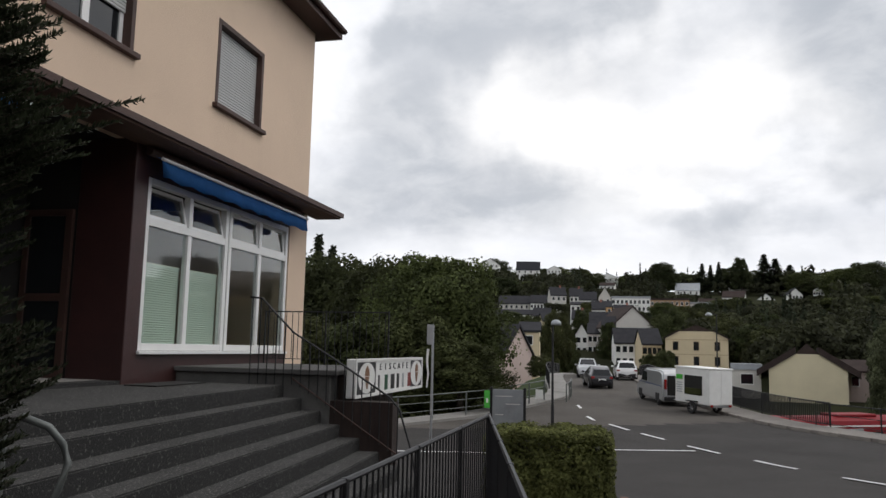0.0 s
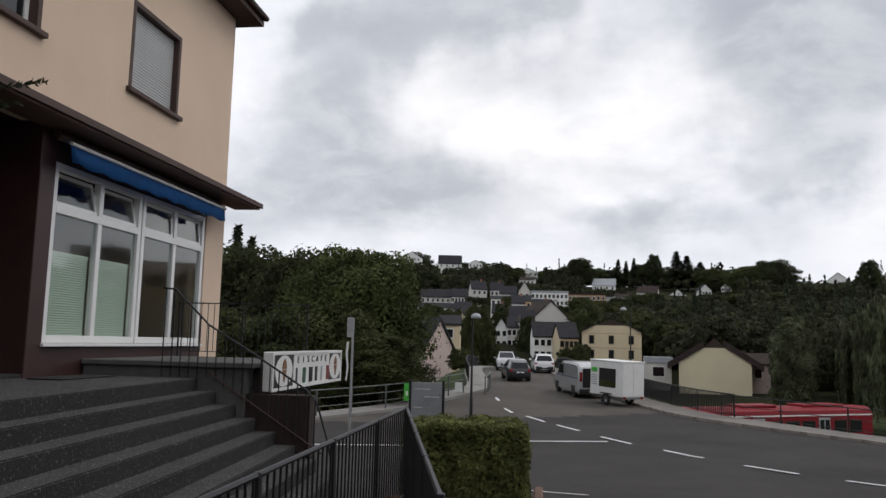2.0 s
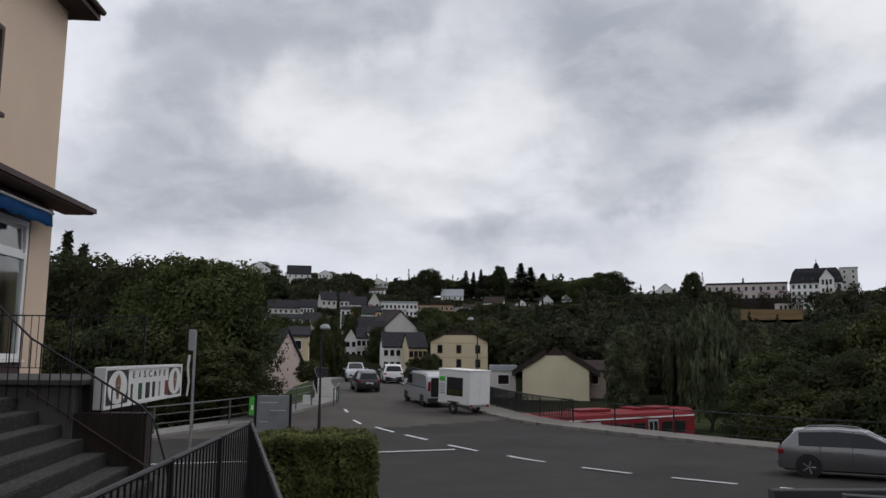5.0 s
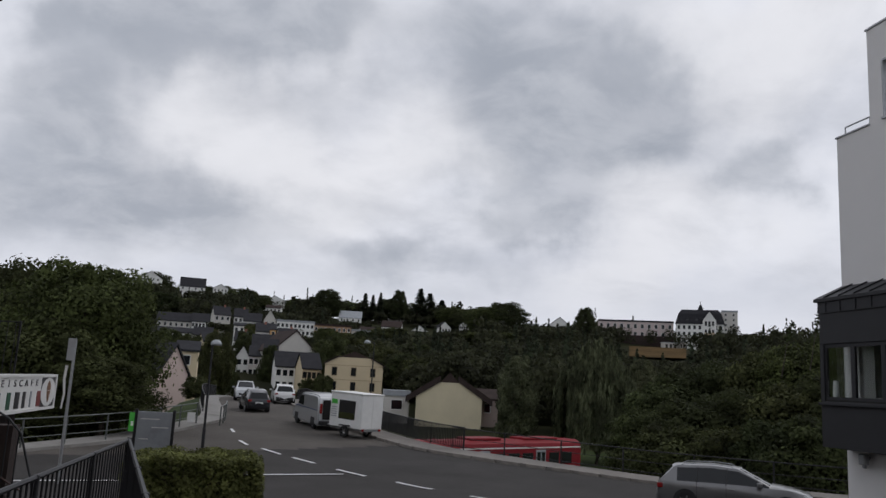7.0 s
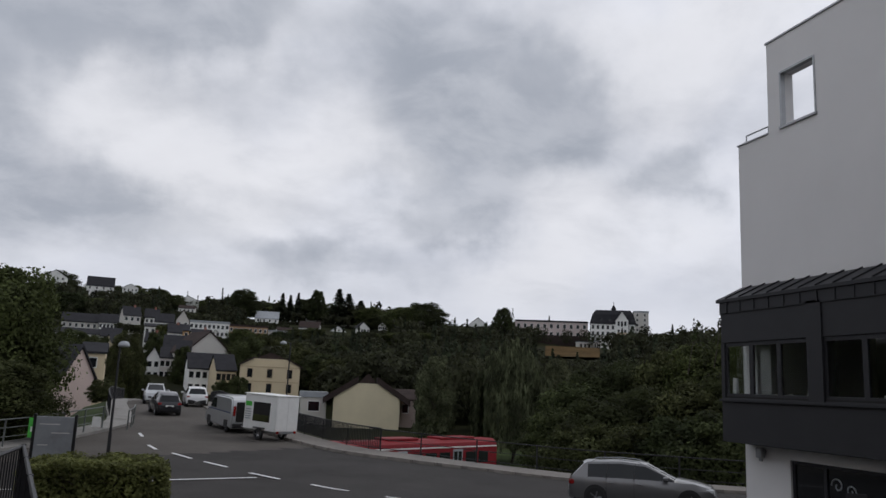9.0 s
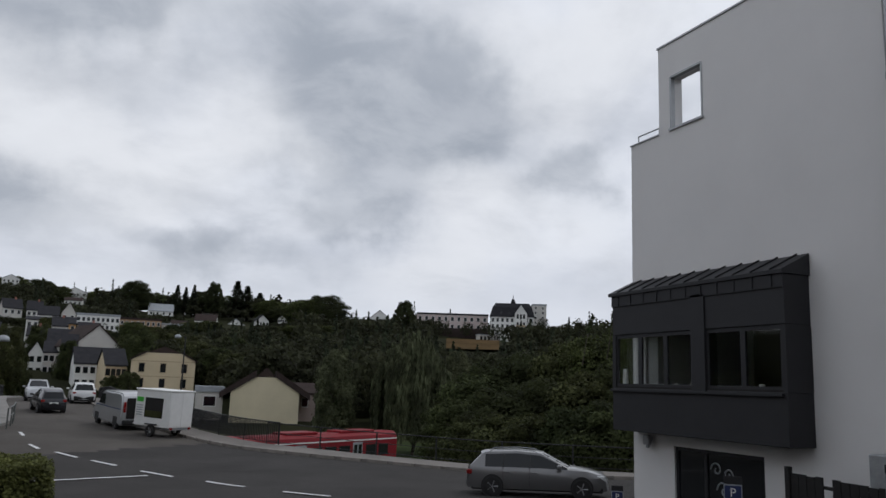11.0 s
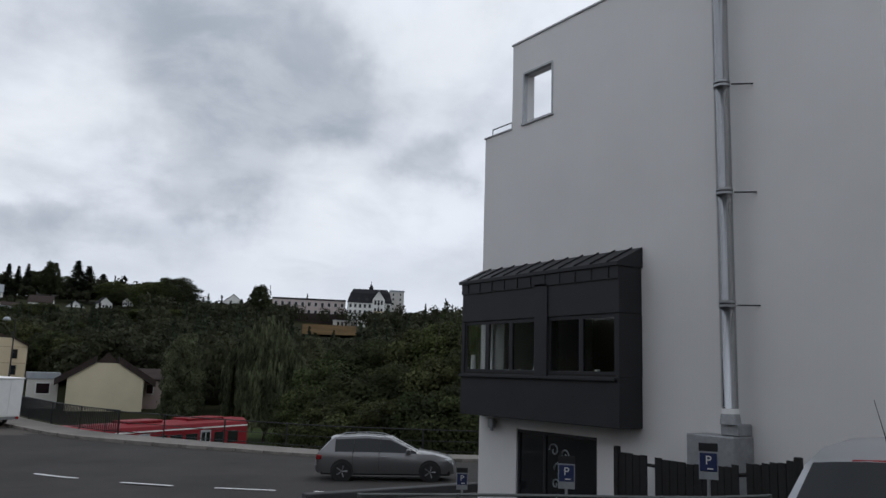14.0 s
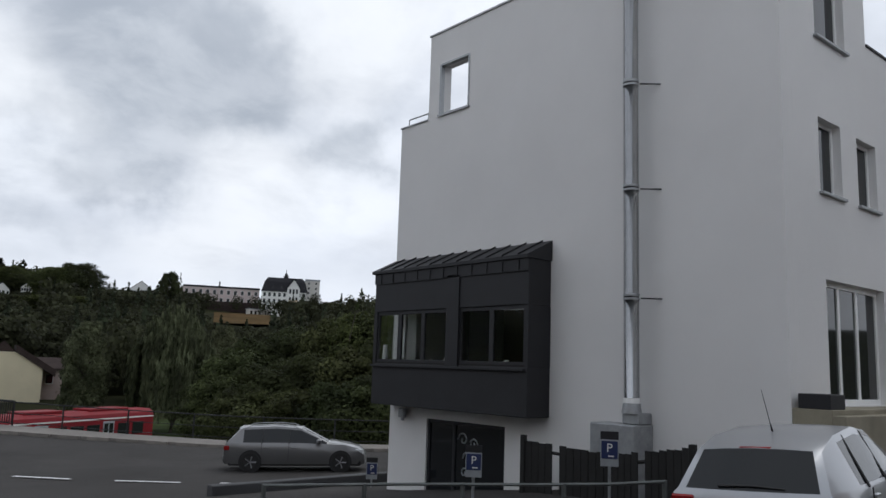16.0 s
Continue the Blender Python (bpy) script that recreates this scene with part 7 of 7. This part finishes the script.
def trailer():
    root = thing("box_trailer", "small white box trailer with open hatch and printed side", "trailer", at=on_road(3.85, 44.1, -36))
    L, W, z0, z1 = 2.6, 1.55, 0.5, 2.32
    part("box", boxes((-L / 2, -W / 2, z0, L / 2, W / 2, z1), bevel=0.03), SIGN_WHITE, root)
    part("roof", boxes((-L / 2 - 0.04, -W / 2 - 0.04, z1, L / 2 + 0.04, W / 2 + 0.04, z1 + 0.06), bevel=0.02), SIGN_WHITE, root)
    for s in (1,):
        part("hatch", boxes((-0.8, s * (W / 2 + 0.004), 0.95, 0.55, s * (W / 2 + 0.012), 1.95)), DARK, root, "dark open hatch")
        part("produce", boxes((-0.75, s * (W / 2 + 0.013), 0.98, 0.5, s * (W / 2 + 0.03), 1.3), bevel=0.01), LEAF_MID, root, "green produce in the hatch")
    for s in (1, -1):
        part("printed_oval", boxes((0.7, s * (W / 2 + 0.005), 1.7, 1.2, s * (W / 2 + 0.012), 1.95), bevel=0.003), SIGN_GREEN, root, "green printed patch")
        for i in range(5):
            part("text_bar", boxes((0.72, s * (W / 2 + 0.005), 1.5 - 0.12 * i, 1.18, s * (W / 2 + 0.01), 1.55 - 0.12 * i)), SIGN_GREY, root, "plain bar in place of writing")
        wheel(root, -0.1, s * (W / 2 + 0.06), 0.3, 0.18)
        part("mudguard", boxes((-0.5, s * (W / 2 + 0.16), 0.6, 0.3, s * (W / 2 - 0.02), 0.66), bevel=0.02), TRIM_BLACK, root)
        part("tail_light", boxes((-L / 2 - 0.04, s * 0.6 - 0.08, 0.42, -L / 2, s * 0.6 + 0.08, 0.54), bevel=0.01), LIGHT_RED, root, "red tail light")
    part("rear_door", boxes((-L / 2 - 0.02, -0.72, z0 + 0.05, -L / 2 - 0.002, -0.01, z1 - 0.05), bevel=0.006), SIGN_WHITE, root)
    part("rear_door", boxes((-L / 2 - 0.02, 0.01, z0 + 0.05, -L / 2 - 0.002, 0.72, z1 - 0.05), bevel=0.006), SIGN_WHITE, root)
    part("chassis", boxes((-L / 2, -0.6, 0.4, L / 2 + 0.1, 0.6, 0.54), bevel=0.02), GALV, root)
    b = bmesh.new()
    tube(b, [(L / 2, 0, 0.47), (L / 2 + 1.0, 0, 0.45)], 0.05, 6)
    part("drawbar", b, GALV, root)
    return root


van()
trailer()


def train():
    a, b = Vector((9.0, 66.0)), Vector((44.0, 87.0))
    d = (b - a).normalized()
    root = thing("railcar", "red regional railcar passing in the cutting", "train", at=Matrix.Translation((a.x, a.y, -8.55)) @ Matrix.Rotation(math.atan2(d.y, d.x), 4, "Z"))
    red = mat("train red", (0.2, 0.006, 0.012), 0.55, vary=0.1, scale=0.4, spec=0.25, dirt=(0.15, 0.012, 0.016), dirt_at=0.58)
    L, W = 23.0, 2.8
    bm = bmesh.new()
    sec = [(-W / 2, 0.5), (W / 2, 0.5), (W / 2, 3.0), (W / 2 - 0.12, 3.45), (W / 2 - 0.6, 3.75), (-W / 2 + 0.6, 3.75), (-W / 2 + 0.12, 3.45), (-W / 2, 3.0)]
    prev = None
    for f, sc, zc in ((0.0, 0.72, 0.72), (0.7, 0.88, 0.86), (1.8, 1, 1), (L, 1, 1)):
        ring = [bm.verts.new((f, y * sc, 0.5 + (z - 0.5) * zc)) for y, z in sec]
        if prev:
            for i in range(8):
                bm.faces.new((prev[i], prev[(i + 1) % 8], ring[(i + 1) % 8], ring[i]))
        else:
            bm.faces.new(ring)
        prev = ring
    bm.faces.new(prev)
    bmesh.ops.recalc_face_normals(bm, faces=bm.faces[:])
    part("body", bm, red, root)
    x = 3.0
    k = 0
    while x < L - 2:
        if k % 4 == 3:
            door = part("door", boxes((x, -W / 2 - 0.03, 0.75, x + 1.4, -W / 2 - 0.002, 2.85), bevel=0.01), SIGN_GREY, root, "pale framed double door")
            part("pane", boxes((x + 0.15, -W / 2 - 0.045, 1.0, x + 0.62, -W / 2 - 0.031, 2.65), (x + 0.78, -W / 2 - 0.045, 1.0, x + 1.25, -W / 2 - 0.031, 2.65)), PANE, door)
        else:
            part("window", boxes((x, -W / 2 - 0.02, 1.5, x + 1.5, -W / 2 - 0.001, 2.6), bevel=0.008), PANE, root)
        x += 1.9
        k += 1
    part("roof_stripe", boxes((1.8, -W / 2 - 0.015, 3.0, L, -W / 2 - 0.001, 3.12)), SIGN_WHITE, root, "thin white stripe under the roof")
    part("skirt_stripe", boxes((1.8, -W / 2 - 0.015, 0.6, L, -W / 2 - 0.001, 0.68)), SIGN_WHITE, root, "dotted white line along the skirt")
    part("windscreen", boxes((-0.02, -0.8, 1.6, 0.03, 0.8, 2.6), bevel=0.02), PANE, root)
    for x in (3, 6, 12, 15, 20):
        b = bmesh.new()
        tube(b, [(x, -0.8, 0.42), (x, 0.8, 0.42)], 0.42, 16)
        part("wheelset", b, TRIM_BLACK, root)
    part("roof_unit", boxes((8, -0.9, 3.72, 12, 0.9, 3.95), bevel=0.05), red, root)
    part("roof_unit", boxes((15, -0.9, 3.72, 20, 0.9, 3.95), bevel=0.05), red, root)
    return root


train()


# ---- plain houses that close the street behind the camera ----
def closing_house(x0, y0, x1, y1, h, wall, label):
    root = thing("house", label, "house", "houses along the street behind")
    base = min(land(x0, y0), land(x1, y1)) - 0.5
    part("wall", boxes((x0, y0, base, x1, y1, h)), wall, root)
    bm = bmesh.new()
    xm = (x0 + x1) / 2
    prism(bm, [(x0 - 0.4, h), (x1 + 0.4, h), (xm, h + 3.5)], "y", y0 - 0.4, y1 + 0.4)
    part("roof", bm, ROOF_SLATE, root)


closing_house(-22, -36, -9, -22, 6.5, OFF, "plain pale rendered house along the street")
closing_house(-8, -40, 5, -28, 7.0, YELLOW, "plain yellow rendered house along the street")
closing_house(6, -38, 18, -26, 6.0, OFF, "plain off-white rendered house along the street")
closing_house(20, -24, 32, -6, 7.0, PINK, "plain pink rendered house along the street")
